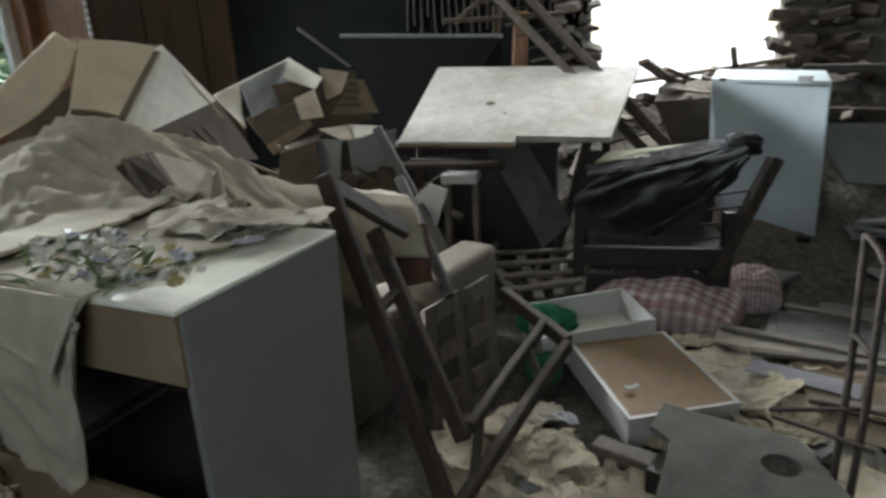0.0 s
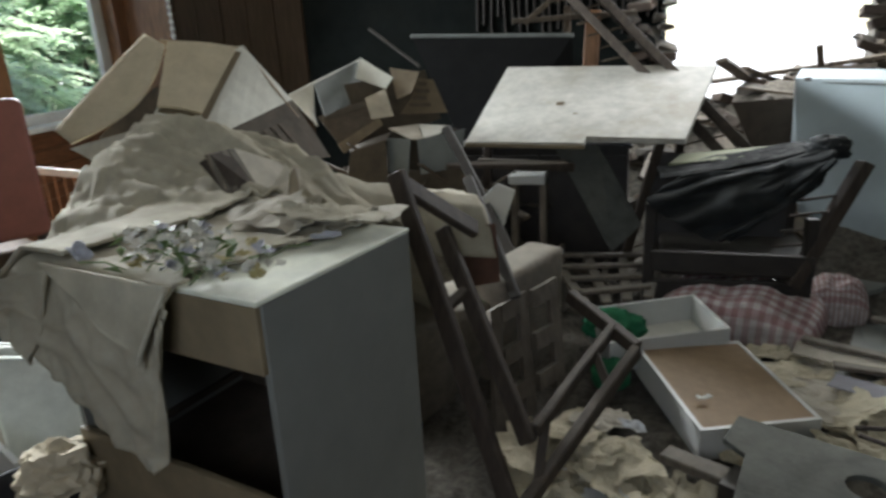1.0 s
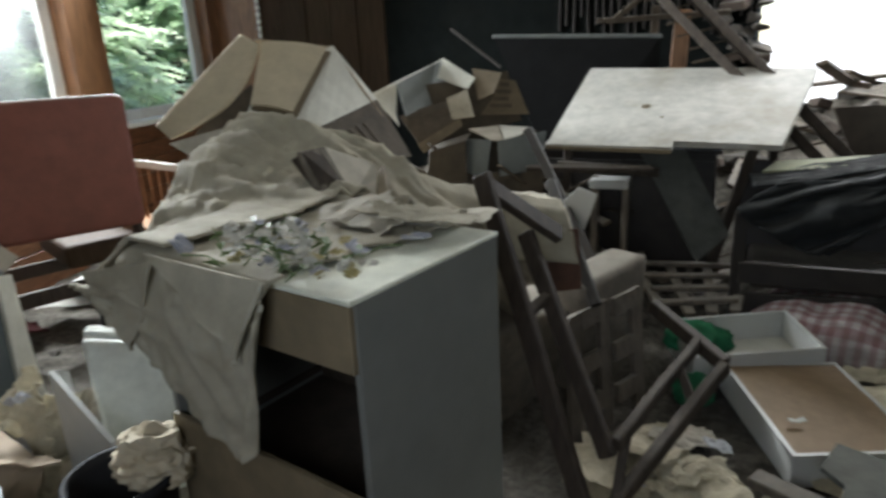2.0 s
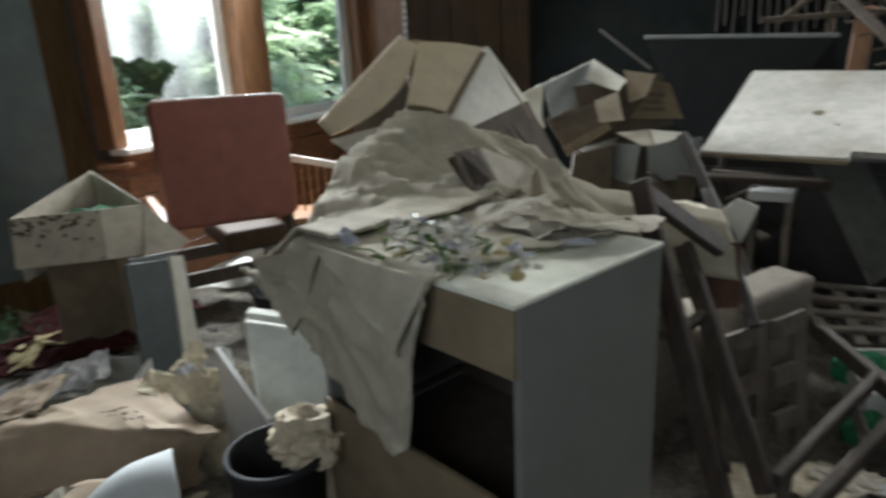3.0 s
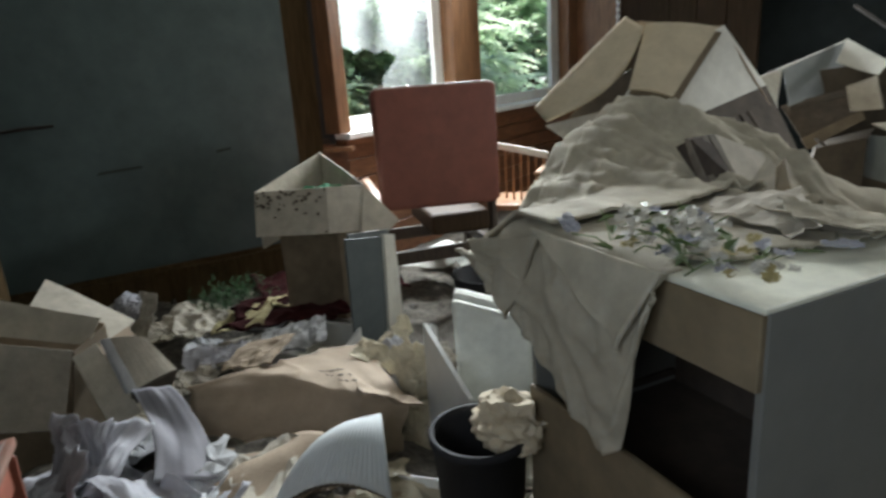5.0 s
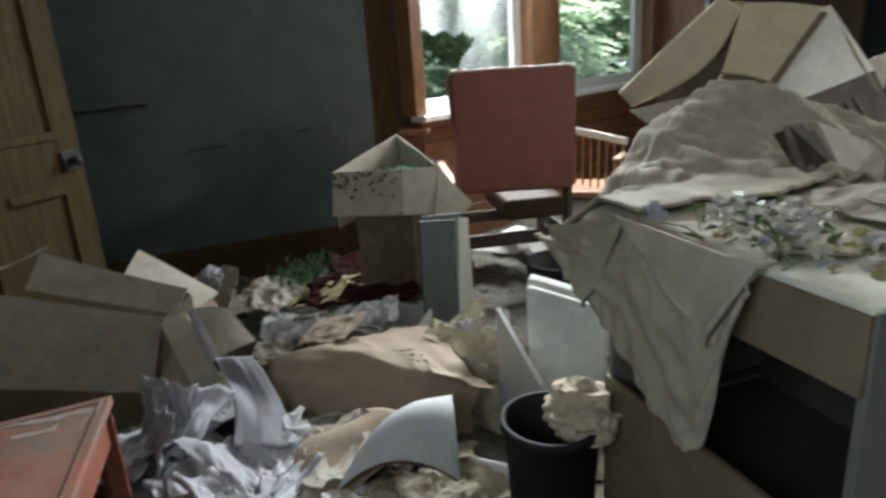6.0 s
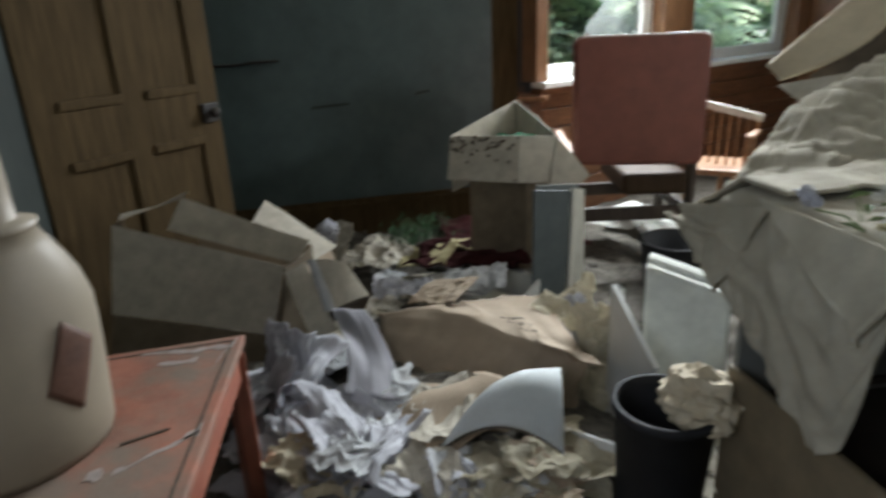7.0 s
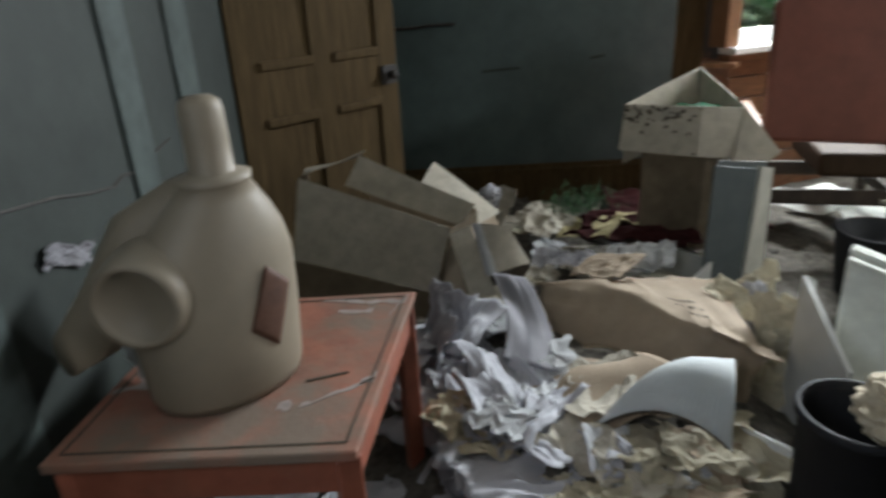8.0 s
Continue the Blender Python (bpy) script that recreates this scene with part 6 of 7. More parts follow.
carton_face("brown_strip", [(-1.159, 3.44, 1.031), (-0.971, 3.58, 1.144), (-0.95, 3.56, 1.106), (-1.122, 3.42, 0.988)], M["card_dark"], wb, n=(6, 2), warp=0.01)
pp = thing("printed_panel", (-0.78, 3.8, 1.13), "dirty printed cardboard panel standing on the heap", "cardboard")
panel_ = [vec(-0.815, 3.82, 1.328), vec(-0.731, 3.84, 1.31), vec(-0.649, 3.78, 1.14), vec(-0.926, 3.74, 1.145)]
carton_face("panel", panel_, M["card_dark"], pp, n=(8, 6), warp=0.015, seed=8)
for k in range(4):
    f = 0.14 + 0.2 * k
    a, b = panel_[0].lerp(panel_[3], f), panel_[1].lerp(panel_[2], f)
    part("print_bar", slab([a.lerp(b, 0.2) + vec(0, -0.012, 0.006), a.lerp(b, 0.62 + 0.08 * (k % 2)) + vec(0, -0.012, 0.006), a.lerp(b, 0.62 + 0.08 * (k % 2)) + vec(0, -0.014, -0.012), a.lerp(b, 0.2) + vec(0, -0.014, -0.012)], 0.002), M["print"], pp)
gb = thing("grey_carton", (-0.72, 3.55, 0.6), "grey open carton with its flaps up", "box")
carton_face("front_left", [(-0.924, 3.54, 1.043), (-0.78, 3.46, 1.047), (-0.809, 3.46, 0.856), (-0.934, 3.54, 0.868)], M["grey_panel"], gb)
carton_face("front_right", [(-0.752, 3.46, 1.041), (-0.529, 3.58, 1.074), (-0.555, 3.58, 0.884), (-0.741, 3.46, 0.867)], M["grey_panel"], gb)
carton_face("tan_flap", [(-0.933, 3.6, 1.086), (-0.805, 3.74, 1.092), (-0.733, 3.52, 1.041), (-0.788, 3.48, 1.046)], M["kraft_grey"], gb, "tan inner flap")
carton_face("white_flap", [(-0.802, 3.74, 1.092), (-0.625, 3.72, 1.076), (-0.664, 3.62, 1.05), (-0.725, 3.5, 1.048)], M["card_white"], gb, "white inner flap")
# Rear wall and low front carry their shade in the colour.
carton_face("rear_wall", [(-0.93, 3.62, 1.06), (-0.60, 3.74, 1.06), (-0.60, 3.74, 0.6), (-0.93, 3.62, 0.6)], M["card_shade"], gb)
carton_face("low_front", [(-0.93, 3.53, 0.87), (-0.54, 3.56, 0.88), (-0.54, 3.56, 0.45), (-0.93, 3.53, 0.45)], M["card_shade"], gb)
sc = thing("dark_carton", (-1.02, 3.42, 0.55), "dark carton under the white one, toned for shade", "box")
# All sides of this carton are toned dark for shade.
carton_face("side", [(-1.082, 3.4, 0.999), (-0.911, 3.46, 1.045), (-0.914, 3.46, 0.60), (-1.152, 3.38, 0.60)], M["card_shade"], sc)
carton_face("lid", [(-1.082, 3.4, 0.999), (-0.911, 3.46, 1.045), (-0.93, 3.66, 1.06), (-1.14, 3.62, 1.0)], M["card_shade"], sc, seed=3)
carton_face("left_side", [(-1.082, 3.4, 0.995), (-1.16, 3.62, 0.99), (-1.22, 3.62, 0.6), (-1.152, 3.38, 0.6)], M["card_shade"], sc, seed=4)
solo("long_board", beam((-0.62, 3.52, 0.90), (-0.02, 3.60, 0.885), 0.10, 0.02), M["wood_dark"], "narrow dark board lying across the heap", "board")
dc = thing("dark_cabinet", (-0.15, 4.15, 0.17), "dark low cabinet under the tilted table", "cabinet")
part("body", box((-0.15, 4.15, 0.54), (0.95, 0.38, 0.73), (0, 0, -6), 0.008), M["wood_black"], dc)
part("top", box((-0.15, 4.14, 0.917), (0.99, 0.43, 0.02), (0, 0, -6), 0.005), M["wood_black"], dc)
for side in (-1, 1):
    c = vec(-0.15 + side * 0.235, 4.15 - side * 0.0247, 0.54) + vec(-0.0209, -0.199, 0)
    door_ = part("cabinet_door", box(c, (0.455, 0.018, 0.66), (0, 0, -6), 0.004), M["wood_black"], dc)
    part("knob", lathe([(0, 0), (0.012, 0), (0.015, 0.012), (0, 0.018)], c + vec(-side * 0.18, -0.022, 0.05), 12), M["metal"], door_)

# ---- armchair with a coat over it ----
ac = thing("wooden_armchair", (0.8, 3.5, 0.1), "dark wooden armchair with a slatted side", "chair")
part("seat", box((0.78, 3.62, 0.42), (0.66, 0.5, 0.10), (0, 0, -6), 0.02), M["wood_black"], ac)
part("front_rail", beam((0.38, 3.42, 0.44), (1.08, 3.34, 0.44), 0.03, 0.10), M["wood_black"], ac)
part("lower_rail", beam((0.38, 3.43, 0.27), (1.08, 3.36, 0.29), 0.03, 0.14), M["wood_black"], ac)
part("backrest", slab([(0.42, 3.95, 0.85), (1.1, 3.86, 0.92), (1.06, 3.75, 0.4), (0.42, 3.85, 0.4)], 0.05), M["wood_black"], ac)
for x, y, z in ((0.375, 3.44, 0.72), (1.06, 3.37, 0.66), (0.44, 3.9, 0.8), (1.1, 3.82, 0.8)):
    part("leg", beam((x, y, 0.10), (x, y, z), 0.05, 0.05, (1, 0, 0)), M["wood_black"], ac)
part("leaning_arm", beam((1.26, 3.42, 0.90), (1.00, 3.36, 0.34), 0.05, 0.09, (0, 1, 0)), M["wood_dark"], ac)
for i in range(5):
    f = 0.25 + i * 0.13
    a = vec(1.26, 3.42, 0.90).lerp(vec(1.00, 3.36, 0.34), f)
    part("slat", beam(a, a + vec(-0.16, 0.1, -0.05), 0.02, 0.012), M["wood_dark"], ac)
part("arm_board", slab([(0.47, 3.62, 0.872), (1.02, 3.54, 0.925), (1.06, 3.70, 0.945), (0.56, 3.82, 0.885)], 0.02), M["green_board"], ac, "pale green board across the arms")


COAT_EDGE = ((0.51, 0.85), (0.34, 0.725), (0.463, 0.634), (0.645, 0.549), (0.72, 0.546), (0.90, 0.68), (1.06, 0.77), (1.10, 0.83))


def coat_fn(u, v):
    """Cloth that hangs in long folds from a bunched corner: u across the folds, v away from the corner."""
    f = u * (len(COAT_EDGE) - 1)
    i = min(int(f), len(COAT_EDGE) - 2)
    (xa, za), (xb, zb) = COAT_EDGE[i], COAT_EDGE[i + 1]
    xe, ze = xa + (xb - xa) * (f - i), za + (zb - za) * (f - i)
    kx, kz = 1.13 - 0.03 * u, 0.965 - 0.11 * u
    x, z = kx + (xe - kx) * v, kz + (ze - kz) * v - 0.03 * math.sin(v * math.pi) * (1 - u)
    w = u * 5.2 + 0.8 * noise.noise(vec(u * 3, v * 2, 4)) + 0.5 * v
    fold = (0.5 + 0.5 * math.cos(w * 2 * math.pi)) ** 2 * (0.35 + 0.65 * v) + 0.35 * (1 - abs(noise.noise(vec(u * 9, v * 3, 2)))) ** 5
    return vec(x, 3.47 - 0.09 * math.sin(u * math.pi) - 0.055 * fold + 0.02 * noise.noise(vec(x * 9, z * 9, 1)), z + 0.018 * fold)


coat = thing("dark_coat", (0.77, 3.5, 0.55), "dark coat hanging in long folds over the armchair", "coat")
part("body", grid(coat_fn, 120, 60, 0.010), M["coat"], coat, smooth=True)
part("bunched_collar", crumple((1.13, 3.49, 0.95), (0.17, 0.12, 0.11), 33, 4, 0.5, 1.6), M["coat"], coat, smooth=True)
part("upper_layer", grid(lambda u, v: vec(0.42 + 0.66 * u, 3.66 - 0.19 * v, 0.83 + 0.11 * u - 0.02 * v + 0.02 * (1 - abs(noise.noise(vec(u * 2, v * 5, 3)))) ** 4), 50, 30, 0.012), M["coat"], coat, smooth=True)

# ---- fridge ----
fr = thing("small_fridge", (1.5, 4.2, 0.36), "white enamelled fridge carcass standing on rubble", "fridge")
fa, fb_, fc, fd = vec(1.205, 4.285, 0), vec(1.685, 3.89, 0), vec(1.845, 4.31, 0), vec(1.36, 4.70, 0)
tilt_ = vec(0.02, -0.01, 0)
bm = bmesh.new()
lo = [bm.verts.new(p + Z * z) for p, z in ((fa + vec(0.10, -0.02, 0), 0.345), (fb_ + vec(0.02, 0, 0), 0.37), (fc, 0.36), (fd, 0.36))]
hi = [bm.verts.new(p + Z * z) for p, z in ((fa, 1.215), (fb_, 1.20), (fc, 1.23), (fd, 1.24))]
for i in range(4):
    bm.faces.new((lo[i], lo[(i + 1) % 4], hi[(i + 1) % 4], hi[i]))
bm.faces.new(lo[::-1])
bm.faces.new(hi)
bevelled(bm, 0.012, seg=3)
part("carcass", bm, M["fridge"], fr)
part("rim", beam(fa + vec(0.02, 0.0, 1.19), fb_ + vec(-0.02, 0, 1.18), 0.012, 0.012), M["grey_panel"], fr)
part("hinge", box(fb_ + vec(-0.11, 0.05, 1.215), (0.06, 0.05, 0.03), (0, 0, -40), 0.004), M["silver"], fr)
part("hinge", box(fa + vec(0.06, -0.03, 1.205), (0.04, 0.03, 0.02), (0, 0, -40), 0.004), M["metal"], fr)
part("foot", box(fb_ + vec(-0.04, 0.0, 0.355), (0.06, 0.05, 0.035), (0, 0, -40), 0.004), M["bin"], fr)

# ---- drawers, pillows, plywood in the clear patch ----
def drawer_box(name, q, deep, label, inner, flipped):
    ob = thing(name, (q[0] + q[2]) / 2 - Z * deep, label, "drawer")
    for i, (a, b) in enumerate(zip(q, q[1:] + q[:1])):
        part("side", slab([a, b, b - Z * deep, a - Z * deep], 0.014), M["white_laminate"], ob)
    drop = 0.004 if flipped else deep - 0.012
    part("bottom", slab([p.lerp((q[0] + q[2]) / 2, 0.02) - Z * drop for p in q], 0.006), inner, ob)
    return ob


drawer_box("drawer", [vec(0.078, 3.04, 0.34), vec(0.56, 3.26, 0.33), vec(0.645, 2.915, 0.32), vec(0.155, 2.715, 0.33)], 0.13, "white laminate drawer holding green cloth", M["card_white"], False)
solo("green_cloth", crumple((0.19, 2.97, 0.29), (0.23, 0.19, 0.12), 14, 4, 0.45, 1.5), M["green_cloth"], "crumpled green cloth in the drawer", "cloth", smooth=True)
solo("green_cloth", crumple((0.16, 2.70, 0.20), (0.14, 0.12, 0.12), 15, 3, 0.5, 1.8), M["green_cloth"], "crumpled green cloth under the frame", "cloth", smooth=True)
up_dr = drawer_box("drawer", [vec(0.264, 2.785, 0.285), vec(0.685, 2.935, 0.255), vec(0.842, 2.45, 0.205), vec(0.418, 2.27, 0.245)], 0.115, "upturned white drawer with a brown hardboard bottom", M["hardboard"], True)
solo("paper_scrap", folded((0.46, 2.45, 0.262), 0.05, 0.02, 20, 2, 0.01, 4), M["foam"], "white scrap on the upturned drawer", "paper")


def pillow(c, a, b, h, seed, mat, label):
    """A soft bag of cloth, seamed round its edge; the check follows the cloth."""
    bm = bmesh.new()
    uvl = bm.loops.layers.uv.new("UVMap")
    n = 26
    rows = {}
    for side in (1, -1):
        for i in range(n + 1):
            for j in range(n + 1):
                s, t = i / n * 2 - 1, j / n * 2 - 1
                edge = max(0.0, (1 - abs(s) ** 3) * (1 - abs(t) ** 3))
                z = side * h * math.sqrt(edge) * (1 + 0.25 * noise.noise(Vector((s * 2, t * 2, seed))))
                pinch = 1 - 0.10 * (s * s * t * t)
                rows[side, i, j] = bm.verts.new(vec(c) + vec(a) * s * pinch + vec(b) * t * pinch + Z * (z + 0.03 * ridged(Vector((s, t, side)), seed, 1.6) * edge))
    for side in (1, -1):
        for i in range(n):
            for j in range(n):
                f = bm.faces.new([rows[side, p, q] for p, q in ((i, j), (i + 1, j), (i + 1, j + 1), (i, j + 1))])
                for lp, (p, q) in zip(f.loops, ((i, j), (i + 1, j), (i + 1, j + 1), (i, j + 1))):
                    lp[uvl].uv = (p / n * 13, q / n * 9)
    bmesh.ops.remove_doubles(bm, verts=bm.verts, dist=0.0008)
    return solo("pillow", bm, mat, label, "pillow", smooth=True)


pillow((0.80, 3.38, 0.20), (0.34, -0.11, -0.02), (0.10, 0.20, 0.03), 0.12, 3, M["check"], "grubby red and white checked pillow on the floor")
pillow((1.25, 3.50, 0.20), (0.14, -0.02, 0), (0.03, 0.12, 0.02), 0.11, 5, M["check"], "dark red checked bundle beside the pillow")
ply = thing("plywood_panel", (0.74, 2.05, 0.28), "weathered plywood panel with a round hole", "plywood")
bm = bmesh.new()
hc = vec(0.775, 1.955, 0.305)
ring_in = [hc + vec(math.cos(k * math.pi / 12) * 0.052, math.sin(k * math.pi / 12) * 0.052, 0) for k in range(24)]
cor = [vec(0.530, 2.275, 0.31), vec(0.875, 2.08, 0.305), vec(0.90, 1.80, 0.30), vec(0.40, 1.81, 0.305), vec(0.50, 2.07, 0.31), vec(0.457, 2.146, 0.31)]


def edge_hit(w):
    """Where a ray from the hole's centre meets the panel's outline."""
    best = None
    d = Vector((math.cos(w), math.sin(w)))
    for a, b in zip(cor, cor[1:] + cor[:1]):
        e = (b - a).to_2d()
        o = (a - hc).to_2d()
        den = d.x * e.y - d.y * e.x
        if abs(den) < 1e-9:
            continue
        r = (o.x * e.y - o.y * e.x) / den
        s = (o.x * d.y - o.y * d.x) / den
        if r > 0 and -1e-6 <= s <= 1 + 1e-6 and (best is None or r < best):
            best = r
    return hc + vec(d.x, d.y, 0) * (best or 0.1)


angles = sorted([k * math.pi / 12 for k in range(24)] + [math.atan2(c.y - hc.y, c.x - hc.x) % (2 * math.pi) for c in cor])
tops = [(bm.verts.new(hc + vec(math.cos(w), math.sin(w), 0) * 0.052), bm.verts.new(edge_hit(w))) for w in angles]
lows = [(bm.verts.new(a.co - Z * 0.018), bm.verts.new(b.co - Z * 0.018)) for a, b in tops]
for i in range(len(angles)):
    j = (i + 1) % len(angles)
    bm.faces.new((tops[i][0], tops[i][1], tops[j][1], tops[j][0]))
    bm.faces.new((lows[j][0], lows[j][1], lows[i][1], lows[i][0]))
    bm.faces.new((tops[i][1], lows[i][1], lows[j][1], tops[j][1]))
    bm.faces.new((tops[j][0], lows[j][0], lows[i][0], tops[i][0]))
part("panel", bm, M["ply"], ply)
solo("plank_end", beam((0.30, 2.20, 0.20), (0.56, 2.02, 0.21), 0.07, 0.03, rough=0.004, steps=4), M["wood_grey"], "short grey plank in the rubbish", "plank")
solo("cinder_box", box((0.52, 2.02, 0.17), (0.16, 0.12, 0.14), (0, 0, -35), 0.006), M["wood_black"], "small dark open box beside the plywood", "box")
rack = thing("metal_rack", (1.0, 2.1, 0.05), "thin rusty metal rack standing in the rubbish", "rack")
for a, b, r in (((1.04, 2.21, 0.90), (0.955, 2.02, 0.10), 0.011), ((1.045, 2.10, 0.84), (0.935, 1.90, 0.10), 0.011), ((0.80, 2.10, 0.37), (1.0, 1.93, 0.37), 0.007), ((0.80, 2.13, 0.375), (1.02, 2.06, 0.42), 0.007), ((1.04, 2.21, 0.90), (1.045, 2.10, 0.84), 0.009), ((1.01, 2.14, 0.62), (1.01, 2.04, 0.60), 0.008)):
    part("rod", tube([a, vec(a).lerp(vec(b), 0.5) + vec(0.008, 0, 0), b], r, 8), M["metal"], rack)

# ---- boards and sheets lying on the floor towards the fridge ----
for pts_, th, mat_, lab in (([(1.12, 3.00, 0.13), (1.78, 2.72, 0.13), (2.15, 3.40, 0.15), (1.50, 3.80, 0.15)], 0.015, "grey_panel", "large grey-green board lying flat on the floor"),
                            ([(1.45, 3.85, 0.17), (2.15, 3.45, 0.17), (2.30, 3.75, 0.20), (1.65, 4.10, 0.22)], 0.015, "grey_panel", "grey-green board lying near the fridge"),
                            ([(1.30, 3.75, 0.19), (1.75, 3.55, 0.19), (1.82, 3.75, 0.21), (1.42, 3.92, 0.21)], 0.01, "ply", "pale board lying near the fridge"),
                            ([(1.08, 2.50, 0.17), (1.42, 2.38, 0.17), (1.52, 2.56, 0.18), (1.20, 2.74, 0.18)], 0.006, "card_dark", "brown hardboard sheet on the floor"),
                            ([(1.02, 2.28, 0.20), (1.35, 2.12, 0.20), (1.40, 2.26, 0.20), (1.12, 2.40, 0.20)], 0.006, "card_dark", "brown hardboard offcut on the floor"),
                            ([(0.92, 3.02, 0.17), (1.20, 2.86, 0.17), (1.30, 2.98, 0.18), (0.98, 3.14, 0.18)], 0.004, "kraft_grey", "grey cardboard sheet by the pillow"),
                            ([(0.95, 2.72, 0.19), (1.28, 2.52, 0.18), (1.34, 2.62, 0.18), (1.02, 2.82, 0.19)], 0.004, "plastic_bag", "creased grey polythene on the floor")):
    solo("floor_board", slab(pts_, th, (8, 6), 0.02 if th < 0.01 else 0.004), M[mat_], lab, "board", "boards on the floor")
for a, b in (((0.98, 3.10, 0.20), (1.75, 2.70, 0.18)), ((1.02, 2.86, 0.20), (1.60, 2.72, 0.19)), ((1.05, 2.42, 0.24), (1.70, 2.22, 0.22)), ((1.35, 3.35, 0.19), (1.95, 3.05, 0.18))):
    solo("timber_lath", beam(a, b, 0.045, 0.02, rough=0.004, steps=4), M["wood_grey"], "grey timber batten lying on the floor", "timber")

# ---- debris over the floor ----
structure("rubbish_layer", grid(lambda u, v: vec(-4.6 + 8.0 * u, -1.0 + 7.0 * v, lump_height(-4.6 + 8.0 * u, -1.0 + 7.0 * v)), 190, 170, 0.0), M["debris"], "trodden layer of dust, plaster and rubbish", "debris")
bpy.data.objects["rubbish_layer"]["kind"] = "stuff"

variants = {}
for key, mat in (("yellow_paper", "yellow_paper"), ("paper", "paper"), ("kraft", "kraft"), ("kraft_grey", "kraft_grey"), ("card_shade", "card_shade"), ("stone", "stone"), ("lath", "lath"), ("brick", "brick"), ("grey_panel", "grey_panel")):
    for k in range(4):
        if key in ("stone",):
            rs = random.Random(200 + k)
            bm = bmesh.new()
            for _ in range(13):
                bm.verts.new((rs.uniform(-0.065, 0.065), rs.uniform(-0.055, 0.055), rs.uniform(-0.035, 0.035)))
            hull = bmesh.ops.convex_hull(bm, input=bm.verts)
            bmesh.ops.delete(bm, geom=list({v for v in hull["geom_interior"] + hull["geom_unused"] if isinstance(v, bmesh.types.BMVert)}), context="VERTS")
        elif key == "brick":
            bm = box((0, 0, 0), (0.20, 0.10, 0.065), bevel=0.006, seg=1)
        elif key == "lath":
            bm = beam((-0.3, 0, 0), (0.3, 0, 0), 0.035, 0.012, rough=0.006, seed=k, steps=3, bevel=0)
        elif key == "grey_panel":
            bm = slab([(-0.12, -0.09, 0), (0.12, -0.10, 0), (0.13, 0.09, 0), (-0.10, 0.08, 0)], 0.012, (1, 1))
        else:
            bm = folded((0, 0, 0), 0.22, 0.16 + 0.03 * k, 0, 300 + k, 0.026, 12, (0, 0), 0.002, 2.2, 0.03)
        ob = linked(key, bm, M[mat], Vector(), False)
        variants[key, k] = ob.data
        bpy.data.objects.remove(ob)

LABELS = {"yellow_paper": ("crumpled_paper", "crumpled sheet of yellowed paper on the floor", "paper"), "paper": ("paper_sheet", "crumpled grey-white paper on the floor", "paper"),
          "kraft": ("cardboard_scrap", "torn brown cardboard scrap on the floor", "cardboard"), "kraft_grey": ("cardboard_scrap", "dirty grey cardboard scrap on the floor", "cardboard"),
          "card_shade": ("cardboard_scrap", "dark cardboard scrap on the heap", "cardboard"),
          "stone": ("rubble_stone", "broken lump of plaster or stone", "rubble"), "lath": ("timber_lath", "splintered timber lath in the rubble", "timber"),
          "brick": ("loose_brick", "loose old brick in the rubble", "brick"), "grey_panel": ("board_piece", "broken grey board piece on the floor", "board")}
rnd = random.Random(77)


def scatter(key, n, x0, x1, y0, y1, lo=0.6, hi=1.4, tilt=20, lift=0.015, where=None):
    name, label, cat = LABELS[key]
    for _ in range(n):
        x, y = rnd.uniform(x0, x1), rnd.uniform(y0, y1)
        if where and not where(x, y):
            continue
        ob = new(name, variants[key, rnd.randrange(4)])
        s = rnd.uniform(lo, hi)
        ob.matrix_basis = pose(x, y, lump_height(x, y) + lift, rnd.uniform(-tilt, tilt), rnd.uniform(-tilt, tilt), rnd.uniform(0, 360)) @ Matrix.Diagonal((s, s * rnd.uniform(0.7, 1.2), s, 1))
        tagged(ob, label, cat, name.replace("_", " ") + "s on the floor")


def clear_right(x, y):
    return not (0.05 < x < 0.92 and 2.22 < y < 3.35) and not (0.42 < x < 1.05 and 1.78 < y < 2.35)


def clear_left(x, y):
    return not (-1.9 < x < -1.1 and -0.3 < y < 0.5) and y > -0.2


scatter("yellow_paper", 46, 0.05, 1.15, 1.7, 3.0, 0.5, 1.3, 20, 0.015, clear_right)
scatter("kraft_grey", 16, 0.1, 1.2, 1.7, 3.0, 0.6, 1.2, 20, 0.015, clear_right)
scatter("yellow_paper", 40, -0.15, 0.45, 1.6, 2.35, 0.5, 1.2, 20, 0.03, lambda x, y: not (x > 0.22 and y > 2.15))
scatter("yellow_paper", 10, 0.3, 0.75, 2.0, 2.3, 0.4, 0.8, 20, 0.03)
scatter("paper", 12, -0.1, 0.5, 1.6, 2.4, 0.4, 0.8, 20, 0.04, clear_right)
scatter("grey_panel", 16, 0.8, 2.1, 2.2, 4.0, 0.8, 2.0, 10)
scatter("stone", 40, -0.2, 2.2, 1.6, 4.2, 0.2, 0.8, 20, 0.0, clear_right)
scatter("yellow_paper", 14, 0.9, 1.5, 2.3, 3.2, 0.7, 1.4)
scatter("kraft", 5, 1.0, 1.6, 2.2, 2.8, 1.0, 1.6, 8)
scatter("stone", 90, -0.4, 3.2, 4.3, 5.7, 0.6, 2.4)
scatter("brick", 46, 0.0, 3.2, 4.4, 5.8, 0.7, 1.1, 40)
scatter("lath", 46, -0.2, 3.2, 4.2, 5.7, 0.6, 2.2, 30, 0.06)
scatter("yellow_paper", 5, -4.1, -2.4, 1.0, 1.5, 0.5, 1.2)
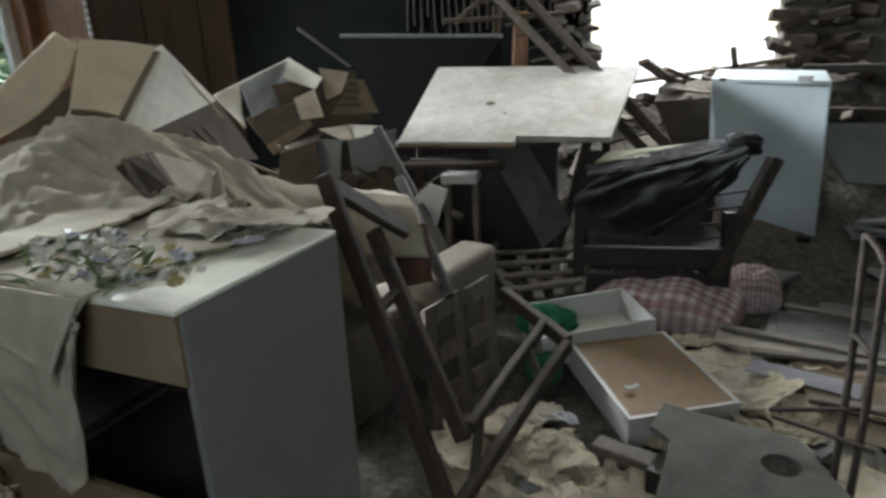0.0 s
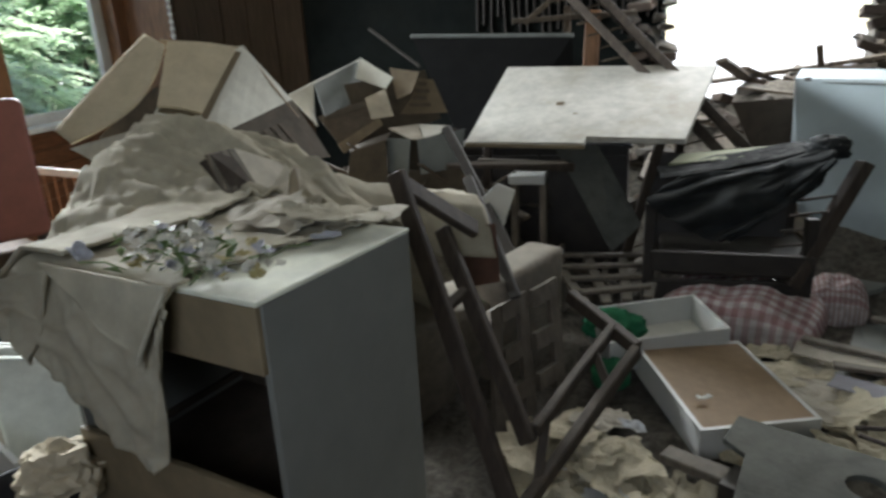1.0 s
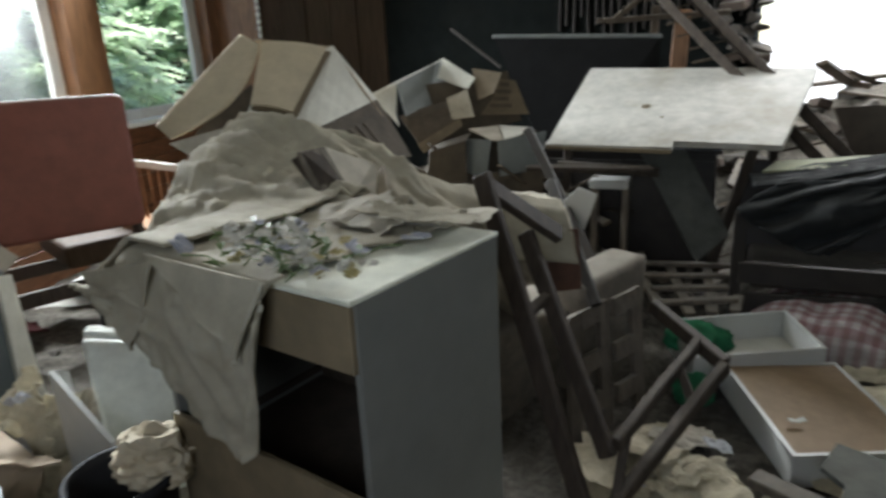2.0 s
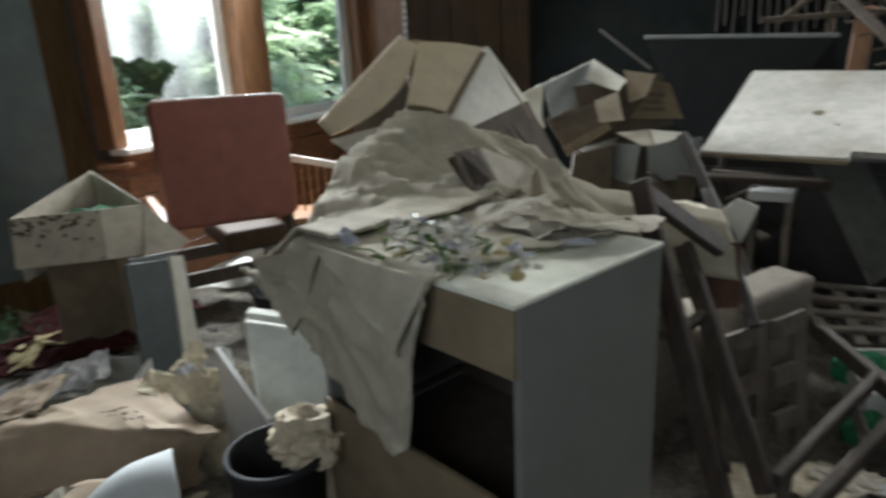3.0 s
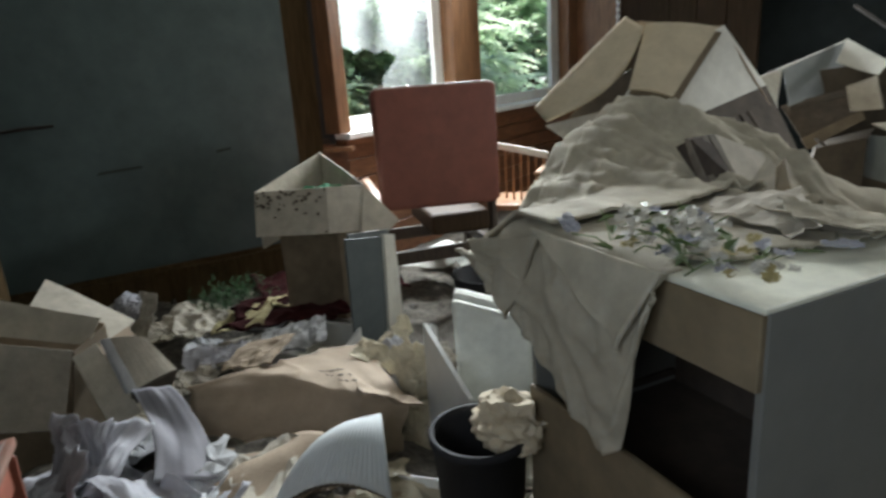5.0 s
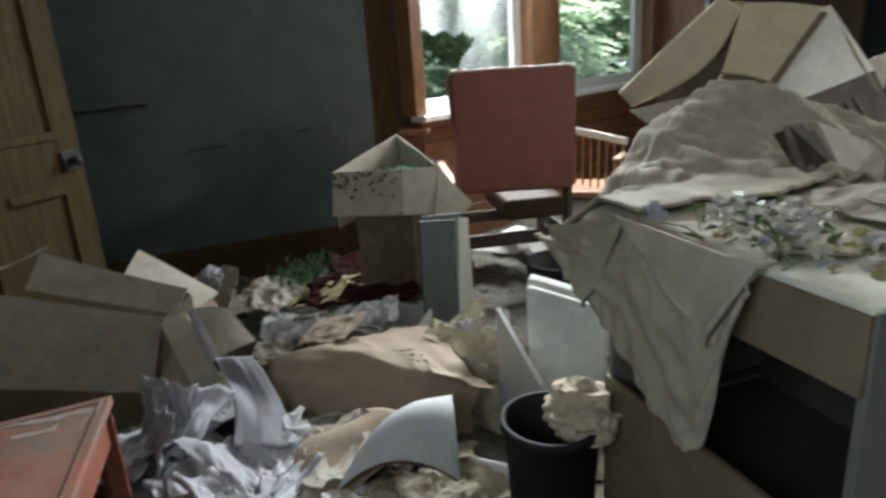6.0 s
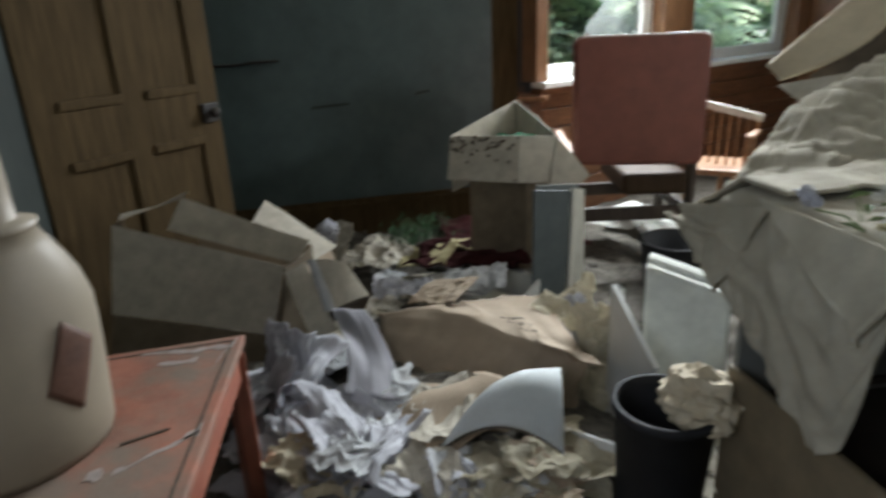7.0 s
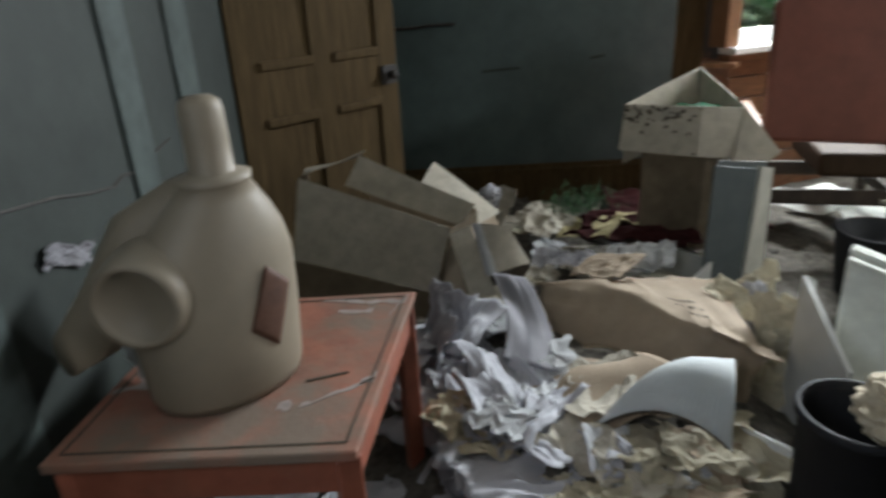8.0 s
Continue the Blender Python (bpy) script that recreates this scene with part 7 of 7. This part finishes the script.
scatter("paper", 18, -3.9, -1.2, 0.6, 2.2, 0.6, 1.5, 25, 0.02, clear_left)
scatter("kraft_grey", 26, -4.2, -1.2, 0.6, 2.5, 0.6, 1.5, 25, 0.02, clear_left)
scatter("stone", 50, -4.4, -1.2, 0.5, 3.2, 0.2, 0.6, 20, 0.0, clear_left)
scatter("yellow_paper", 14, -1.6, -1.0, 0.7, 1.3, 0.5, 1.0)
scatter("kraft", 8, -1.7, -1.0, 0.8, 1.25, 0.5, 0.9)
scatter("lath", 8, -1.4, 0.4, 3.0, 4.2, 0.8, 1.4, 30, 0.1)
scatter("card_shade", 22, -1.6, -0.2, 3.2, 4.4, 0.8, 1.6, 40, 0.03)

scatter("card_shade", 22, -1.5, -0.5, 3.3, 4.4, 0.9, 1.7, 45, 0.06)
scatter("lath", 14, -1.7, -0.2, 3.6, 4.6, 0.7, 1.3, 40, 0.12)
scatter("stone", 40, -1.7, 0.2, 3.2, 4.7, 0.4, 1.0, 30, 0.02)

# Large creased sheets lying beside the drawers.
for i, (x, y, w, d, turn, mat_) in enumerate(((0.86, 2.86, 0.26, 0.20, 30, "yellow_paper"), (0.95, 3.02, 0.24, 0.16, 70, "kraft_grey"), (0.92, 2.68, 0.30, 0.20, 110, "kraft_grey"), (0.84, 3.08, 0.20, 0.14, 10, "yellow_paper"), (0.04, 2.40, 0.30, 0.20, 60, "yellow_paper"), (-0.04, 2.22, 0.32, 0.20, 40, "yellow_paper"), (0.15, 2.24, 0.24, 0.20, 15, "yellow_paper"), (-0.08, 2.08, 0.26, 0.2, 80, "yellow_paper"), (0.12, 2.44, 0.22, 0.14, 30, "kraft_grey"), (0.10, 2.02, 0.30, 0.16, 120, "yellow_paper"))):
    solo("creased_sheet", folded((x, y, lump_height(x, y) + 0.03), w, d, turn, 140 + i, 0.022, 14, (6 - 3 * (i % 5), 8 - 4 * (i % 4)), 0.003, 2.2, 0.03), M[mat_], "large creased dusty sheet of packing paper on the floor", "paper", "creased sheets on the floor")
solo("white_scrap", folded((0.21, 2.33, lump_height(0.21, 2.33) + 0.09), 0.09, 0.05, 20, 8, 0.015, 6, (10, 20)), M["paper"], "small white paper scrap on the floor", "paper")

# Fixed soft things by the far wall.
solo("red_cloth", folded((-3.50, 2.42, 0.16), 0.90, 0.52, 70, 8, 0.05, 30, (3, 3), 0.01, 4.0, 0.04), M["red_cloth"], "dark red cloth in a heap by the wall", "cloth", smooth=True)
solo("red_cloth", folded((-3.10, 1.90, 0.22), 0.62, 0.30, 42, 18, 0.06, 30, (6, -4), 0.01, 3.0, 0.05), M["red_cloth"], "dark red cloth heaped against the carton", "cloth", smooth=True)
bm = bmesh.new()
r2 = random.Random(4)
for i in range(420):
    c = vec(-3.66 + r2.gauss(0, 0.09), 1.86 + r2.gauss(0, 0.12), 0.17 + abs(r2.gauss(0, 0.06)))
    d = Vector((r2.uniform(-1, 1), r2.uniform(-1, 1), r2.uniform(-0.2, 0.9))).normalized() * 0.06
    s = d.cross(Z).normalized() * 0.005
    bm.faces.new([bm.verts.new(p) for p in (c - s, c + s, c + d)])
solo("green_garland", bm, M["moss"], "tangle of green artificial garland by the wall", "garland", kind="stuff")
solo("yellow_sheet", folded((-3.28, 1.74, 0.20), 0.32, 0.22, 35, 31, 0.03, 16, (14, -12), 0.003, 1.6, 0.01), M["ochre"], "large crumpled yellowed sheet", "paper")
solo("yellow_sheet", folded((-3.20, 1.96, 0.24), 0.20, 0.14, 80, 35, 0.04, 14, (8, 14), 0.003, 1.8, 0.01), M["ochre"], "crumpled yellowed sheet by the red cloth", "paper")
solo("grey_sheet", folded((-3.55, 1.55, 0.17), 0.36, 0.26, 15, 38, 0.05, 14, (8, 5), 0.003), M["kraft_grey"], "grey creased sheet on the floor", "paper")
solo("white_bag", folded((-2.78, 1.42, 0.24), 0.40, 0.16, 65, 41, 0.06, 18, (5, 5), 0.003, 4.0), M["tissue"], "white creased plastic bag", "bag")

# ---- collapsed timber at the breach ----
truss = thing("fallen_rafter", (0.55, 4.3, 0.7), "pair of fallen rafters with splintered sheathing", "rafter")
part("rafter", beam((-0.05, 4.98, 1.98), (0.96, 3.96, 0.82), 0.05, 0.15, (0, 1, 0), rough=0.006, steps=10), M["wood_dark"], truss)
part("rafter", beam((-0.22, 4.95, 1.96), (0.86, 3.94, 0.78), 0.05, 0.14, (0, 1, 0), rough=0.006, seed=4, steps=10), M["wood_dark"], truss)
for i in range(14):
    f = 0.06 + i * 0.065
    a = vec(-0.06, 4.98, 1.97).lerp(vec(0.94, 3.96, 0.83), f)
    part("lath", beam(a + vec(-0.22 - 0.05 * rnd.random(), 0.0, -0.04), a + vec(0.05, 0, 0.02), 0.02, 0.012, rough=0.008, seed=i, steps=2, bevel=0), M["lath"], truss)
frame_ = thing("roof_frame", (0.0, 5.1, 0.9), "broken light timber frame hanging at the breach", "timber")
for a, b, w in (((-0.40, 5.0, 1.62), (0.42, 5.0, 1.63), 0.035), ((-0.32, 5.0, 1.60), (0.10, 5.0, 1.92), 0.035), ((0.12, 5.02, 1.05), (0.14, 5.0, 1.66), 0.10), ((-0.05, 5.05, 1.1), (-0.03, 5.05, 1.7), 0.05)):
    part("bar", beam(a, b, w, 0.03, (0, 1, 0.1), rough=0.004, steps=4), M["wood"] if w == 0.10 else M["lath"], frame_)
lathing = thing("exposed_laths", (-0.3, 5.8, 1.4), "exposed upright laths where the plaster has fallen", "laths", kind="structure")
d_bk = (BREACH_A - PANEL).normalized()
for i in range(24):
    q = PANEL + d_bk * (1.75 + i * 0.062) + n_back * 0.02
    part("lath", beam((*q, 1.50 + 0.2 * rnd.random()), (*(q + d_bk * rnd.uniform(-0.05, 0.05)), 2.6), 0.035, 0.012, (*d_bk, 0), bevel=0), M["wood_black"], lathing)

# Broken edges of the masonry, brick by brick.
edge_wall = thing("broken_masonry", (*BREACH_B, 0.5), "jagged old brick edge of the collapsed wall", "masonry", kind="structure")
mesh_brick = variants["brick", 0]
for side, start, way in (("a", BREACH_A, -1), ("b", BREACH_B, 1)):
    for row in range(30):
        z = 0.55 + row * 0.072 + rnd.uniform(-0.02, 0.02)
        reach = 0.02 + 0.10 * abs(noise.noise(Vector((row * 0.23, 2.0 if way > 0 else 9.0, 0)))) * 2 + (0.35 if row < 6 else 0)
        count = 2 if way < 0 else 4
        for k in range(count):
            s = -reach * 0.7 + k * 0.16 + (0.05 if row % 2 else 0) + rnd.uniform(-0.02, 0.02)
            q = start + d_bk * s * way + n_back * (0.03 + 0.03 * rnd.random())
            rough_one = rnd.random() < 0.8
            ob = new("stone" if rough_one else "brick", variants["stone", rnd.randrange(4)] if rough_one else mesh_brick)
            ob.parent = edge_wall
            ob.matrix_basis = Matrix.Translation(-ORIGIN[edge_wall.name]) @ pose(q.x, q.y, z, rnd.uniform(-30, 30), rnd.uniform(-22, 22), math.degrees(math.atan2(d_bk.y, d_bk.x)) + rnd.uniform(-30, 30)) @ Matrix.Diagonal((rnd.uniform(0.7, 1.8), 1.3, rnd.uniform(0.6, 1.5), 1) if rough_one else (rnd.uniform(0.7, 1.0), 1, 1, 1))
wire = thing("loose_wire", (1.2, 5.2, 1.1), "thin red-brown wire hanging across the breach", "wire")
part("strand", tube([(0.75, 5.3, 1.30), (1.1, 5.25, 1.33), (1.5, 5.15, 1.38), (1.53, 5.15, 1.32)], 0.004, 5), M["patch"], wire)
solo("dark_plank", beam((1.9, 4.75, 1.22), (2.9, 4.4, 1.20), 0.14, 0.05, rough=0.006, steps=4), M["wood_black"], "charred dark plank lying on the rubble", "plank")
solo("dark_plank", beam((1.9, 4.55, 0.98), (2.9, 4.15, 0.95), 0.16, 0.05, rough=0.006, steps=4), M["wood_dark"], "dark plank lying on the rubble", "plank")
solo("grey_board", slab([(1.75, 4.2, 0.95), (2.6, 3.9, 0.95), (2.55, 3.75, 0.62), (1.85, 3.95, 0.66)], 0.02), M["grey_panel"], "grey board leaning behind the fridge", "board")
solo("brown_board", slab([(0.935, 4.5, 1.073), (1.273, 4.5, 1.086), (1.295, 4.48, 0.80), (1.06, 4.48, 0.80)], 0.02, (4, 4), 0.01), M["chest_in"], "brown board standing in the rubble before the breach", "board")
